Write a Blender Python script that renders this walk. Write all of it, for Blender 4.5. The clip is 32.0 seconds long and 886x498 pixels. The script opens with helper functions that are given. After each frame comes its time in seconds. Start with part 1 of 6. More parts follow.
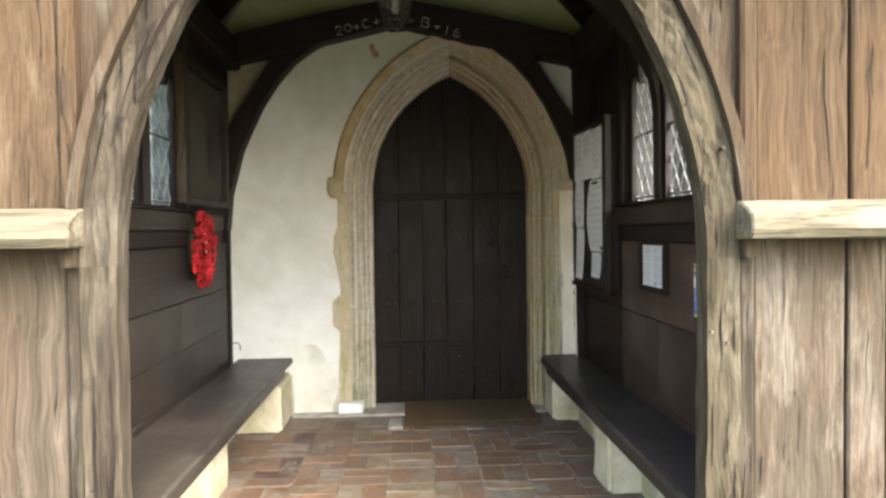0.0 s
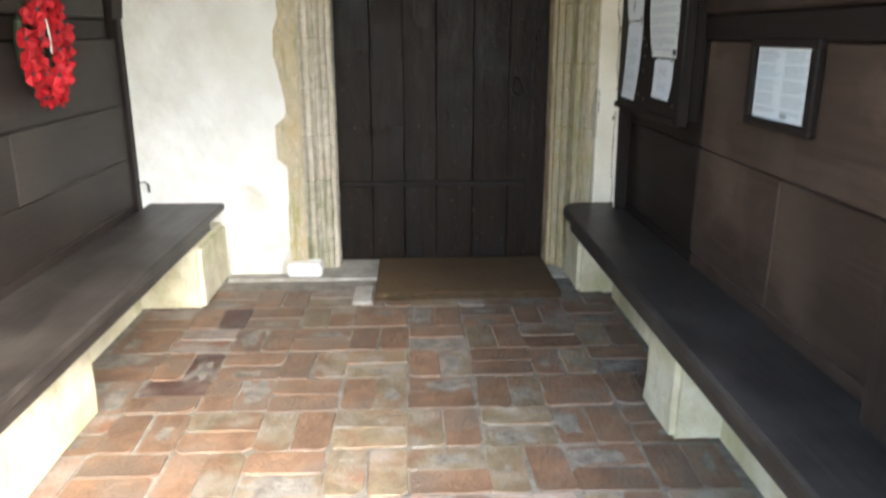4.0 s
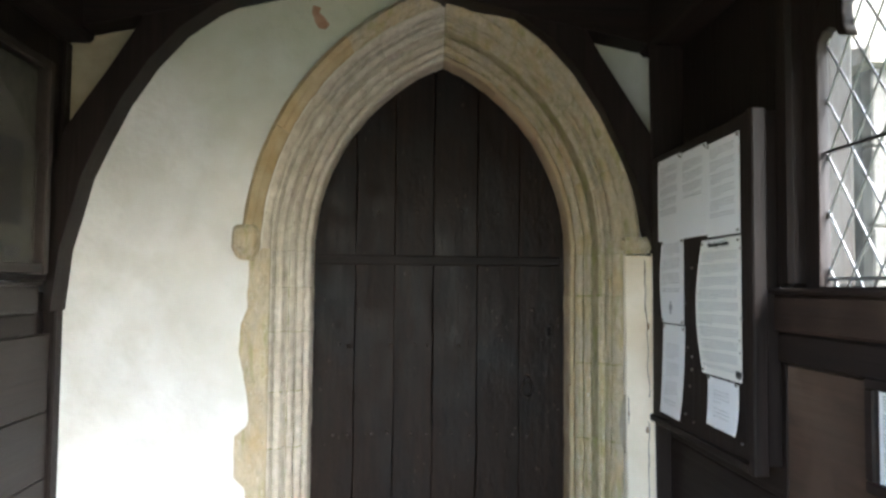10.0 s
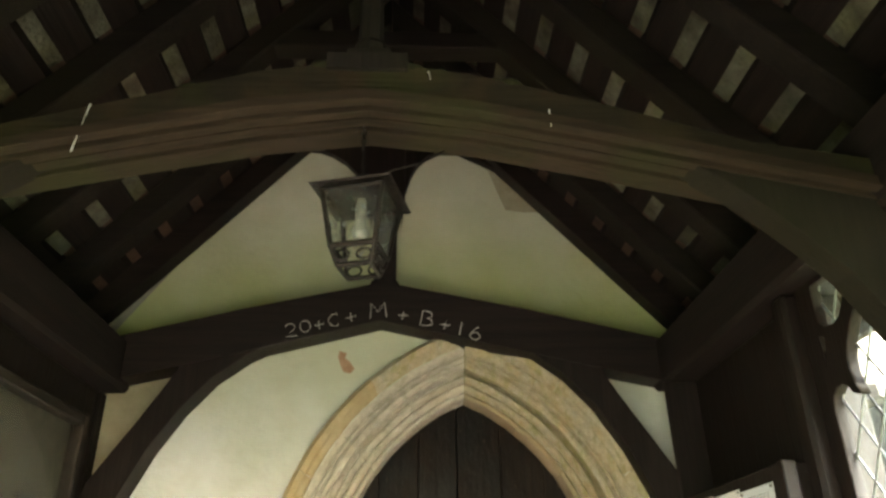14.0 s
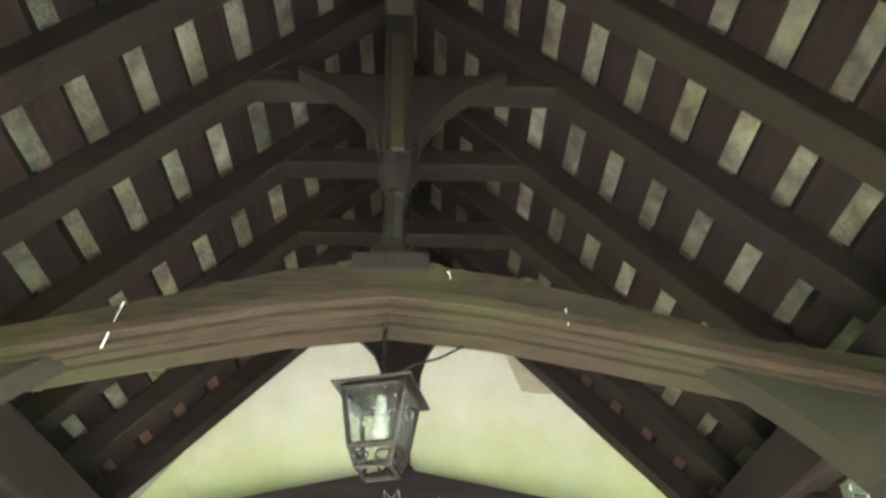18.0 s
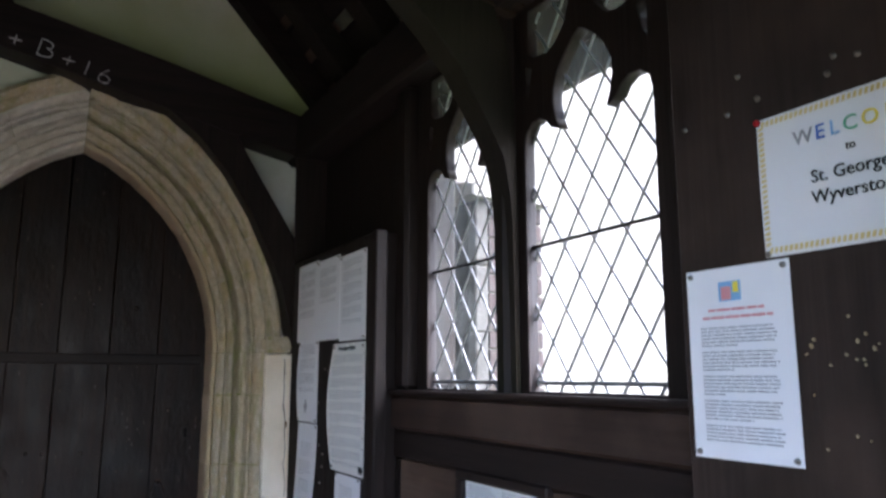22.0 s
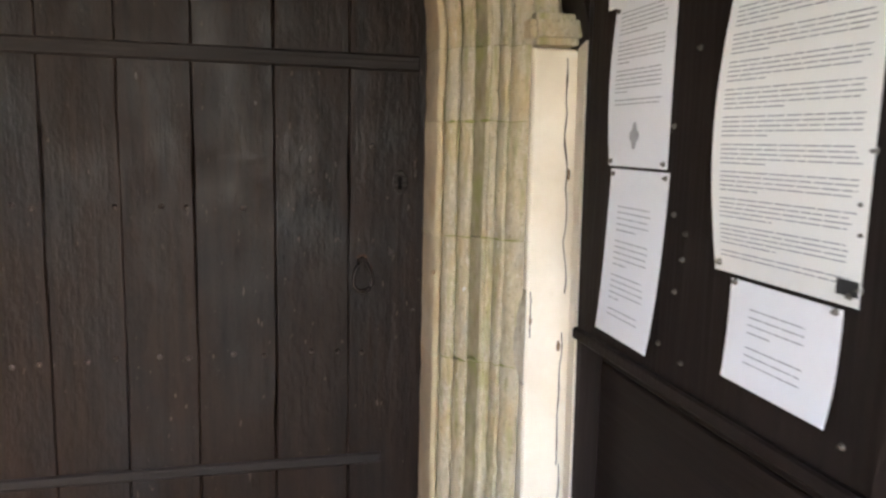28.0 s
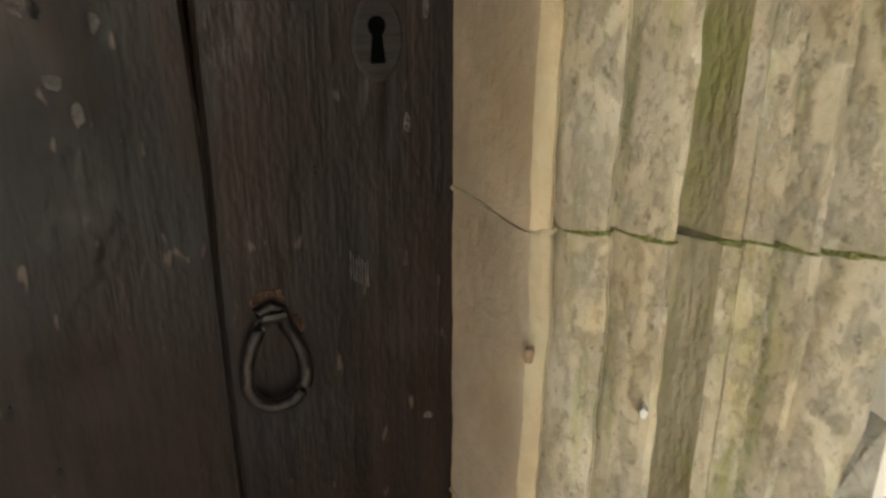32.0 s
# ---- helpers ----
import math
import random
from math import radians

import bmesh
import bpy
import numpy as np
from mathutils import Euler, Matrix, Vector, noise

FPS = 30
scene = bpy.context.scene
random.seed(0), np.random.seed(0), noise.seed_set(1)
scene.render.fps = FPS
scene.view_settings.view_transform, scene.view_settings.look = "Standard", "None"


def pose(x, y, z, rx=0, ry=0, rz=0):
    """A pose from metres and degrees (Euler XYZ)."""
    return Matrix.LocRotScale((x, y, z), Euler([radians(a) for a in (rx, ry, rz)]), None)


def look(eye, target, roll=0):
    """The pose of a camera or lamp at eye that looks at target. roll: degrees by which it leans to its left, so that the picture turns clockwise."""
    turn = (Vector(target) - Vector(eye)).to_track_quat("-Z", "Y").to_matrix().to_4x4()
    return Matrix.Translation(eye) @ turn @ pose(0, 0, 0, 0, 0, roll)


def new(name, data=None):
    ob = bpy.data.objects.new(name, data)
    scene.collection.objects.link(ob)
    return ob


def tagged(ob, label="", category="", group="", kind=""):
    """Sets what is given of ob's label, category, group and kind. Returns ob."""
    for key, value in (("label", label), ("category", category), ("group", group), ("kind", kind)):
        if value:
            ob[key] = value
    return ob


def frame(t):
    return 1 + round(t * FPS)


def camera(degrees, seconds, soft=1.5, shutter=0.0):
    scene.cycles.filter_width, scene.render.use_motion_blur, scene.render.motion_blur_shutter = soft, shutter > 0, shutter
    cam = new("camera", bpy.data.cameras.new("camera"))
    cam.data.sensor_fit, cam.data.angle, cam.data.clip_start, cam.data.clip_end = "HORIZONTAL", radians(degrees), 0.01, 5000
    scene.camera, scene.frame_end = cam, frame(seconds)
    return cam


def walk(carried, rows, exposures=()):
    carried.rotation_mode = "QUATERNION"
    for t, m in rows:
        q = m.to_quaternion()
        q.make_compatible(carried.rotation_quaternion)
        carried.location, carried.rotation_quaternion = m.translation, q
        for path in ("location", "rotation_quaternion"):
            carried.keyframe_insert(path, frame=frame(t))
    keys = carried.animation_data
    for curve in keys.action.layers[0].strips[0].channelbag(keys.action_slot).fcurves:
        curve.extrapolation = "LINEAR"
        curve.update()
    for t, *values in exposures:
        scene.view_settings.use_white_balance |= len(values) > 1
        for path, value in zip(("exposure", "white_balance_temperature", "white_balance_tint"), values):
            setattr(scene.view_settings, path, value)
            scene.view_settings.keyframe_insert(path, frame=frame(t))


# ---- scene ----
cam = camera(62.0, 32.0, soft=2.6, shutter=0.4)
PATH = [
    (0, (-0.253, -5.215, 1.226), (-0.165, -3.218, 1.177), -0.7),
    (0.5, (-0.265, -5.053, 1.235), (-0.169, -3.057, 1.169), -0.2),
    (1, (-0.237, -4.885, 1.239), (-0.141, -2.89, 1.134), -0.5),
    (1.5, (-0.173, -4.723, 1.223), (-0.098, -2.728, 1.102), -0.1),
    (2, (-0.138, -4.554, 1.216), (-0.108, -2.56, 1.076), -0.3),
    (2.5, (-0.163, -4.357, 1.232), (-0.057, -2.368, 1.056), 0.5),
    (3, (-0.159, -4.152, 1.23), (-0.068, -2.167, 1.004), -0.1),
    (3.5, (-0.127, -3.965, 1.197), (-0.044, -1.992, 0.883), 0.1),
    (3.7, (-0.118, -3.896, 1.188), (-0.036, -1.942, 0.774), 0.6),
    (4, (-0.121, -3.829, 1.18), (-0.043, -1.91, 0.622), 0.0),
    (4.5, (-0.154, -3.766, 1.162), (-0.044, -1.902, 0.446), 0.8),
    (6.5, (-0.178, -3.541, 1.147), (-0.082, -1.727, 0.31), 1.3),
    (7, (-0.136, -3.416, 1.136), (-0.099, -1.568, 0.372), 1.6),
    (7.5, (-0.13, -3.3, 1.133), (-0.062, -1.429, 0.429), 1.9),
    (8, (-0.154, -3.199, 1.167), (-0.004, -1.294, 0.579), 1.6),
    (8.5, (-0.132, -3.158, 1.203), (-0.031, -1.211, 0.754), 2.4),
    (9, (-0.114, -3.167, 1.272), (-0.036, -1.186, 1.013), 1.7),
    (9.5, (-0.1, -3.179, 1.316), (-0.016, -1.181, 1.274), 0.3),
    (10, (-0.119, -3.189, 1.355), (-0.019, -1.194, 1.457), 0.6),
    (10.5, (-0.118, -3.203, 1.39), (-0.023, -1.216, 1.596), 0.2),
    (11, (-0.093, -3.208, 1.413), (-0.022, -1.236, 1.734), -0.2),
    (11.5, (-0.151, -3.239, 1.446), (-0.047, -1.286, 1.866), -0.5),
    (12, (-0.159, -3.245, 1.455), (-0.057, -1.319, 1.983), -0.7),
    (12.5, (-0.165, -3.252, 1.465), (-0.068, -1.352, 2.082), -0.9),
    (13, (-0.174, -3.265, 1.474), (-0.082, -1.394, 2.176), -1.2),
    (13.5, (-0.186, -3.271, 1.488), (-0.099, -1.434, 2.273), -0.9),
    (14, (-0.19, -3.279, 1.499), (-0.112, -1.481, 2.371), -0.8),
    (14.5, (-0.192, -3.296, 1.509), (-0.121, -1.536, 2.457), -0.4),
    (16.5, (-0.206, -3.337, 1.539), (-0.156, -1.772, 2.784), -0.3),
    (17, (-0.213, -3.35, 1.549), (-0.166, -1.837, 2.856), -0.3),
    (17.5, (-0.209, -3.361, 1.552), (-0.169, -1.856, 2.868), -0.1),
    (18, (-0.208, -3.345, 1.544), (-0.169, -1.783, 2.792), 0.1),
    (18.5, (-0.2, -3.321, 1.529), (-0.162, -1.672, 2.66), 0.1),
    (19, (-0.175, -3.291, 1.504), (-0.143, -1.526, 2.443), 1.0),
    (19.5, (-0.173, -3.287, 1.462), (-0.065, -1.443, 2.231), 0.7),
    (20, (-0.172, -3.274, 1.458), (0.163, -1.41, 2.101), -0.0),
    (20.5, (-0.136, -3.303, 1.45), (0.472, -1.488, 2.031), -0.1),
    (21, (-0.157, -3.303, 1.429), (0.65, -1.553, 1.966), 0.2),
    (21.5, (-0.124, -3.302, 1.42), (0.797, -1.586, 1.871), -0.0),
    (22, (-0.101, -3.308, 1.397), (0.859, -1.588, 1.739), 0.1),
    (22.5, (-0.066, -3.29, 1.368), (0.887, -1.542, 1.556), -0.0),
    (23, (-0.028, -3.258, 1.339), (0.885, -1.478, 1.349), -0.3),
    (23.5, (-0.002, -3.235, 1.324), (0.844, -1.424, 1.255), -0.3),
    (24, (-0.01, -3.192, 1.317), (0.748, -1.346, 1.181), 0.3),
    (24.5, (0.026, -3.134, 1.325), (0.626, -1.231, 1.198), -0.1),
    (25, (0.029, -3.076, 1.324), (0.493, -1.135, 1.185), 0.4),
    (25.5, (-0.007, -2.911, 1.324), (0.424, -0.965, 1.163), 0.8),
    (27.5, (0.143, -2.104, 1.281), (0.5, -0.151, 1.043), 1.5),
    (28, (0.153, -1.879, 1.273), (0.635, 0.041, 0.986), 1.4),
    (28.5, (0.209, -1.683, 1.273), (0.58, 0.256, 0.956), 0.4),
    (29, (0.24, -1.488, 1.262), (0.602, 0.445, 0.897), 1.2),
    (29.5, (0.212, -1.266, 1.285), (0.747, 0.618, 0.878), 0.5),
    (30, (0.247, -1.068, 1.259), (0.837, 0.787, 0.799), 0.1),
    (30.5, (0.286, -0.894, 1.262), (0.858, 0.943, 0.714), -0.7),
    (31, (0.265, -0.753, 1.25), (0.959, 1.03, 0.667), 0.3),
    (31.5, (0.256, -0.633, 1.223), (1.113, 1.067, 0.609), 1.0),
    (32, (0.315, -0.535, 1.215), (1.095, 1.163, 0.504), 0.1),
]
EXPOSURES = [(0, 3.28, 6450, 8), (3, 3.53, 6300, 9), (4, 3.63, 6100, 8), (6.5, 3.18, 5950, 8), (7, 3.38, 5950, 8), (8, 3.68, 6000, 8), (9, 3.75, 5700, 8), (10, 3.85, 5800, 8), (11, 4.05, 5900, 6), (12, 4.25, 5950, 4), (14, 4.9, 6750, 1), (16.5, 6.3, 6250, 0), (18, 7.05, 5600, 4), (19, 6.15, 5450, 11), (20, 5.0, 5250, 10), (21, 4.18, 5500, 15), (22, 3.35, 5400, 18), (23, 3.05, 5500, 20), (23.5, 3.5, 5600, 20), (24, 4.0, 5800, 22), (25, 4.4, 5600, 16), (25.5, 4.45, 5750, 16), (28, 4.55, 6500, 18), (29, 4.55, 6600, 17), (30, 4.3, 6800, 15), (31, 4.5, 6750, 12), (32, 4.45, 7050, 12)]
walk(cam, [(t, look(eye, target, roll)) for t, eye, target, roll in PATH], EXPOSURES)

# ---- sky and light ----
world = bpy.data.worlds.new("sky")
scene.world = world
world.use_nodes = True
wn = world.node_tree
sky = wn.nodes.new("ShaderNodeTexSky")
sky.sky_type = "NISHITA"
sky.sun_disc = False
sky.sun_elevation, sky.sun_rotation = radians(49), radians(143)
sky.dust_density, sky.air_density = 4.0, 1.4
wn.links.new(sky.outputs[0], wn.nodes["Background"].inputs[0])
wn.nodes["Background"].inputs[1].default_value = 0.15
sun = new("sun", bpy.data.lights.new("sun", "SUN"))
sun.data.energy, sun.data.angle, sun.data.color = 1.3, radians(60), (1.0, 0.98, 0.95)
sun.matrix_world = look((4.5, -6, 8.5), (0, 0, 0))


# ---- materials ----
def surface(name, low, high, scale=8.0, rough=0.7, bump=0.15, stretch=(1, 1, 1), stain=None, stain_amount=0.4,
            stain_scale=1.2, vary=0.0, metal=0.0, fine=6.0, bump_distance=0.01, gloss_spread=0.12, spec=0.35, stain2=None, stain2_amount=0.5, stain2_scale=4.0, rings=0.0, fibre=0.0, spread=(0.32, 0.7)):
    m = bpy.data.materials.new(name)
    m.use_nodes = True
    nt = m.node_tree
    n, l = nt.nodes, nt.links
    p = n["Principled BSDF"]
    tc = n.new("ShaderNodeTexCoord")
    mp = n.new("ShaderNodeMapping")
    mp.inputs["Scale"].default_value = stretch
    where = tc.outputs["Object"]
    if vary:
        oi = n.new("ShaderNodeObjectInfo")
        far, add = n.new("ShaderNodeVectorMath"), n.new("ShaderNodeVectorMath")
        far.operation = "SCALE"
        far.inputs[0].default_value = (31.0, 17.0, 23.0)
        l.new(oi.outputs["Random"], far.inputs["Scale"])
        l.new(where, add.inputs[0])
        l.new(far.outputs[0], add.inputs[1])
        where = add.outputs[0]
    l.new(where, mp.inputs[0])
    a = n.new("ShaderNodeTexNoise")
    a.inputs["Scale"].default_value, a.inputs["Detail"].default_value = scale, 7
    a.inputs["Roughness"].default_value = 0.65
    l.new(mp.outputs[0], a.inputs[0])
    ramp = n.new("ShaderNodeValToRGB")
    ramp.color_ramp.elements[0].position, ramp.color_ramp.elements[1].position = spread
    ramp.color_ramp.elements[0].color, ramp.color_ramp.elements[1].color = (*low, 1), (*high, 1)
    if rings:
        wv = n.new("ShaderNodeTexWave")
        wv.wave_type = "RINGS"
        wv.inputs["Scale"].default_value, wv.inputs["Distortion"].default_value = 1.6, 9.0
        wv.inputs["Detail"].default_value, wv.inputs["Detail Scale"].default_value = 3.0, 1.2
        l.new(mp.outputs[0], wv.inputs[0])
        mf = n.new("ShaderNodeMix")
        mf.inputs[0].default_value = rings
        l.new(a.outputs[0], mf.inputs[2])
        l.new(wv.outputs["Fac"], mf.inputs[3])
        l.new(mf.outputs[0], ramp.inputs[0])
    elif fibre:
        fb = n.new("ShaderNodeTexNoise")
        fb.inputs["Scale"].default_value, fb.inputs["Detail"].default_value = scale * 3.2, 5
        l.new(mp.outputs[0], fb.inputs[0])
        mf = n.new("ShaderNodeMix")
        mf.inputs[0].default_value = fibre
        l.new(a.outputs[0], mf.inputs[2])
        l.new(fb.outputs[0], mf.inputs[3])
        l.new(mf.outputs[0], ramp.inputs[0])
    else:
        l.new(a.outputs[0], ramp.inputs[0])
    out = ramp.outputs[0]
    for stain, stain_amount, stain_scale in ((stain, stain_amount, stain_scale), (stain2, stain2_amount, stain2_scale)):
        if not stain:
            continue
        s = n.new("ShaderNodeTexNoise")
        s.inputs["Scale"].default_value, s.inputs["Detail"].default_value = stain_scale, 5
        l.new(where, s.inputs[0])
        sr = n.new("ShaderNodeMapRange")
        sr.inputs[1].default_value, sr.inputs[2].default_value, sr.inputs[4].default_value = 0.47, 0.66, stain_amount
        l.new(s.outputs[0], sr.inputs[0])
        mx = n.new("ShaderNodeMix")
        mx.data_type = "RGBA"
        l.new(sr.outputs[0], mx.inputs[0])
        l.new(out, mx.inputs[6])
        mx.inputs[7].default_value = (*stain, 1)
        out = mx.outputs[2]
    if vary:
        vr = n.new("ShaderNodeMapRange")
        vr.inputs[3].default_value, vr.inputs[4].default_value = 1 - vary, 1 + vary
        l.new(oi.outputs["Random"], vr.inputs[0])
        hs = n.new("ShaderNodeHueSaturation")
        l.new(vr.outputs[0], hs.inputs["Value"])
        l.new(out, hs.inputs["Color"])
        out = hs.outputs[0]
    l.new(out, p.inputs["Base Color"])
    p.inputs["Metallic"].default_value = metal
    p.inputs["Specular IOR Level"].default_value = spec
    b = n.new("ShaderNodeTexNoise")
    b.inputs["Scale"].default_value, b.inputs["Detail"].default_value = scale * fine, 6
    l.new(mp.outputs[0], b.inputs[0])
    rr = n.new("ShaderNodeMapRange")
    rr.inputs[3].default_value, rr.inputs[4].default_value = max(rough - gloss_spread, 0.03), min(rough + gloss_spread, 1)
    l.new(a.outputs[0], rr.inputs[0])
    l.new(rr.outputs[0], p.inputs["Roughness"])
    ad = n.new("ShaderNodeMath")
    l.new(a.outputs[0], ad.inputs[0])
    l.new(b.outputs[0], ad.inputs[1])
    bp = n.new("ShaderNodeBump")
    bp.inputs["Strength"].default_value, bp.inputs["Distance"].default_value = bump, bump_distance
    l.new(ad.outputs[0], bp.inputs["Height"])
    l.new(bp.outputs[0], p.inputs["Normal"])
    return m


def grain(name, axis, low, high, rough=0.55, bump=0.4, across=9.0, along=0.4, **more):
    st = [across] * 3
    st["xyz".index(axis)] = along
    return surface(name, low, high, scale=3.0, rough=rough, bump=bump, stretch=tuple(st), fine=3.5, bump_distance=0.004, spec=0.22, fibre=0.4, **more)


def weathered(name, axis, low, high, pale, crack, pale_amount=0.6, tint=None, rough=0.95):
    """Bleached oak out of doors: wavy fine grain, sun-bleached streaks, dark drying cracks."""
    m = bpy.data.materials.new(name)
    m.use_nodes = True
    n, l = m.node_tree.nodes, m.node_tree.links
    p = n["Principled BSDF"]
    tc, oi, far, add = n.new("ShaderNodeTexCoord"), n.new("ShaderNodeObjectInfo"), n.new("ShaderNodeVectorMath"), n.new("ShaderNodeVectorMath")
    far.operation = "SCALE"
    far.inputs[0].default_value = (31.0, 17.0, 23.0)
    l.new(oi.outputs["Random"], far.inputs["Scale"])
    l.new(tc.outputs["Object"], add.inputs[0])
    l.new(far.outputs[0], add.inputs[1])
    sway, bent = n.new("ShaderNodeTexNoise"), n.new("ShaderNodeVectorMath")
    sway.inputs["Scale"].default_value, sway.inputs["Detail"].default_value = 2.6, 2.0
    l.new(add.outputs[0], sway.inputs[0])
    bent.operation = "MULTIPLY_ADD"
    bent.inputs[1].default_value = (0.07, 0.07, 0.07)
    l.new(sway.outputs["Color"], bent.inputs[0])
    l.new(add.outputs[0], bent.inputs[2])

    def field(across, along, detail=5.0, rough_=0.6):
        mp, no = n.new("ShaderNodeMapping"), n.new("ShaderNodeTexNoise")
        st = [across] * 3
        st["xyz".index(axis)] = along
        mp.inputs["Scale"].default_value = st
        no.inputs["Scale"].default_value, no.inputs["Detail"].default_value, no.inputs["Roughness"].default_value = 1.0, detail, rough_
        l.new(bent.outputs[0], mp.inputs[0])
        l.new(mp.outputs[0], no.inputs[0])
        return no.outputs[0]

    def ranged(sock, a, b, c=0.0, d=1.0):
        mr = n.new("ShaderNodeMapRange")
        for k, v in enumerate((a, b, c, d)):
            mr.inputs[k + 1].default_value = v
        l.new(sock, mr.inputs[0])
        return mr.outputs[0]

    def mixed(fac, a, b):
        mx = n.new("ShaderNodeMix")
        mx.data_type = "RGBA"
        l.new(fac, mx.inputs[0])
        for k, v in ((6, a), (7, b)):
            if isinstance(v, tuple):
                mx.inputs[k].default_value = (*v, 1)
            else:
                l.new(v, mx.inputs[k])
        return mx.outputs[2]

    fine, broad, bleach, split = field(150.0, 4.0, 4.0), field(32.0, 1.6), field(9.0, 2.2, 6.0, 0.7), field(60.0, 1.3, 3.0)
    col = mixed(ranged(broad, 0.34, 0.68), low, high)
    if tint:
        col = mixed(ranged(field(3.5, 1.2, 3.0), 0.45, 0.62, 0.0, 0.7), col, tint)
    col = mixed(ranged(bleach, 0.52, 0.66, 0.0, pale_amount), col, pale)
    dull = n.new("ShaderNodeMix")
    dull.data_type, dull.blend_type = "RGBA", "MULTIPLY"
    dull.inputs[0].default_value = 0.75
    l.new(col, dull.inputs[6])
    l.new(ranged(fine, 0.3, 0.7, 0.45, 1.35), dull.inputs[7])
    col = mixed(ranged(split, 0.63, 0.69, 0.0, 0.85), dull.outputs[2], crack)
    l.new(col, p.inputs["Base Color"])
    p.inputs["Roughness"].default_value, p.inputs["Specular IOR Level"].default_value = rough, 0.2
    height = None
    for sock, w in ((broad, 0.8), (fine, 0.5), (ranged(split, 0.6, 0.72), -1.0)):
        ma = n.new("ShaderNodeMath")
        ma.operation = "MULTIPLY_ADD"
        ma.inputs[1].default_value = w
        l.new(sock, ma.inputs[0])
        if height is not None:
            l.new(height, ma.inputs[2])
        height = ma.outputs[0]
    bp = n.new("ShaderNodeBump")
    bp.inputs["Strength"].default_value, bp.inputs["Distance"].default_value = 0.9, 0.006
    l.new(height, bp.inputs["Height"])
    l.new(bp.outputs[0], p.inputs["Normal"])
    return m


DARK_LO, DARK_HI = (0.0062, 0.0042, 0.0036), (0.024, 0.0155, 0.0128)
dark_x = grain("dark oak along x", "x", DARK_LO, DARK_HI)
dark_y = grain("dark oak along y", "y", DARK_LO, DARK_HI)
dark_z = grain("dark oak along z", "z", DARK_LO, DARK_HI)
roof_x = grain("roof oak along x", "x", (0.0066, 0.0049, 0.0039), (0.0212, 0.0148, 0.0113), rough=0.9, stain=(0.0185, 0.0155, 0.0072), stain_amount=0.6, stain_scale=2.0)
post_z = grain("post oak along z", "z", (0.014, 0.0098, 0.0081), (0.044, 0.0295, 0.024), rough=0.5, stain=(0.065, 0.043, 0.032), stain_amount=0.5, stain_scale=3.0, stain2=(0.014, 0.01, 0.008), stain2_amount=0.5, stain2_scale=7.0)
beam_moss = grain("mossy beam oak", "x", (0.0085, 0.0068, 0.0036), (0.027, 0.0205, 0.0105), rough=0.95, bump=0.7, stain=(0.03, 0.031, 0.0085), stain_amount=0.85, stain_scale=3.5, stain2=(0.033, 0.02, 0.0095), stain2_amount=0.6, stain2_scale=9.0)
mould_x = grain("moulded beam oak", "x", (0.0135, 0.0088, 0.0054), (0.046, 0.0295, 0.018), rough=0.85, stain=(0.02632, 0.02741, 0.008772), stain_amount=0.75, stain_scale=3.0)
roof_y = grain("roof oak along y", "y", (0.007164, 0.004678, 0.003801), (0.02047, 0.01279, 0.01038), rough=0.9)
roof_z = grain("roof oak along z", "z", (0.006213, 0.004971, 0.003655), (0.0212, 0.01608, 0.01155), rough=0.9, stain=(0.0185, 0.0168, 0.0072), stain_amount=0.55, stain_scale=2.5)
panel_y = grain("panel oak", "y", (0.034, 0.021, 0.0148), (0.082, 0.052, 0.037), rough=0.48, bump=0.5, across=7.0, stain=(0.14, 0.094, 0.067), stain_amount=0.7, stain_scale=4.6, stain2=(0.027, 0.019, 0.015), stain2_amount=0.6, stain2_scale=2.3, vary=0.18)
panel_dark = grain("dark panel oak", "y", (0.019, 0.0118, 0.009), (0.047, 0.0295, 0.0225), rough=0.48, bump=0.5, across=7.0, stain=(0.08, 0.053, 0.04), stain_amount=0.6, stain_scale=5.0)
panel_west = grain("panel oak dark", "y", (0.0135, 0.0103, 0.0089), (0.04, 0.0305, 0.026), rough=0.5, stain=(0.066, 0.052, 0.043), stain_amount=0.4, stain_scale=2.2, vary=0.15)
door_x = grain("door ledge oak", "x", (0.006, 0.0046, 0.004), (0.02, 0.015, 0.0125), rough=0.65, bump=0.8)
bench_y = grain("bench oak", "y", (0.014, 0.0122, 0.0108), (0.045, 0.038, 0.0335), rough=0.42, stain=(0.085, 0.074, 0.065), stain_amount=0.5, stain_scale=4, stain2=(0.055, 0.046, 0.039), stain2_amount=0.5, stain2_scale=11.0)
weather_z = weathered("weathered oak", "z", (0.022, 0.0165, 0.011), (0.07, 0.056, 0.039), (0.12, 0.105, 0.083), (0.008, 0.006, 0.0045), 0.6)
weather_x = weathered("weathered oak along x", "x", (0.075, 0.062, 0.04), (0.165, 0.142, 0.098), (0.23, 0.205, 0.152), (0.02, 0.016, 0.01), 0.6)
weather_olive = weathered("olive weathered oak", "z", (0.026, 0.0203, 0.0118), (0.076, 0.0615, 0.039), (0.125, 0.11, 0.08), (0.007, 0.0053, 0.0034), 0.55)
board_up = weathered("orange brown boards", "z", (0.042, 0.0265, 0.0145), (0.082, 0.054, 0.0315), (0.14, 0.107, 0.074), (0.016, 0.0105, 0.006), 0.45, tint=(0.07, 0.042, 0.0215))
board_low = weathered("bleached boards", "z", (0.045, 0.034, 0.0235), (0.086, 0.067, 0.048), (0.165, 0.142, 0.115), (0.016, 0.012, 0.008), 0.5, tint=(0.062, 0.042, 0.026))
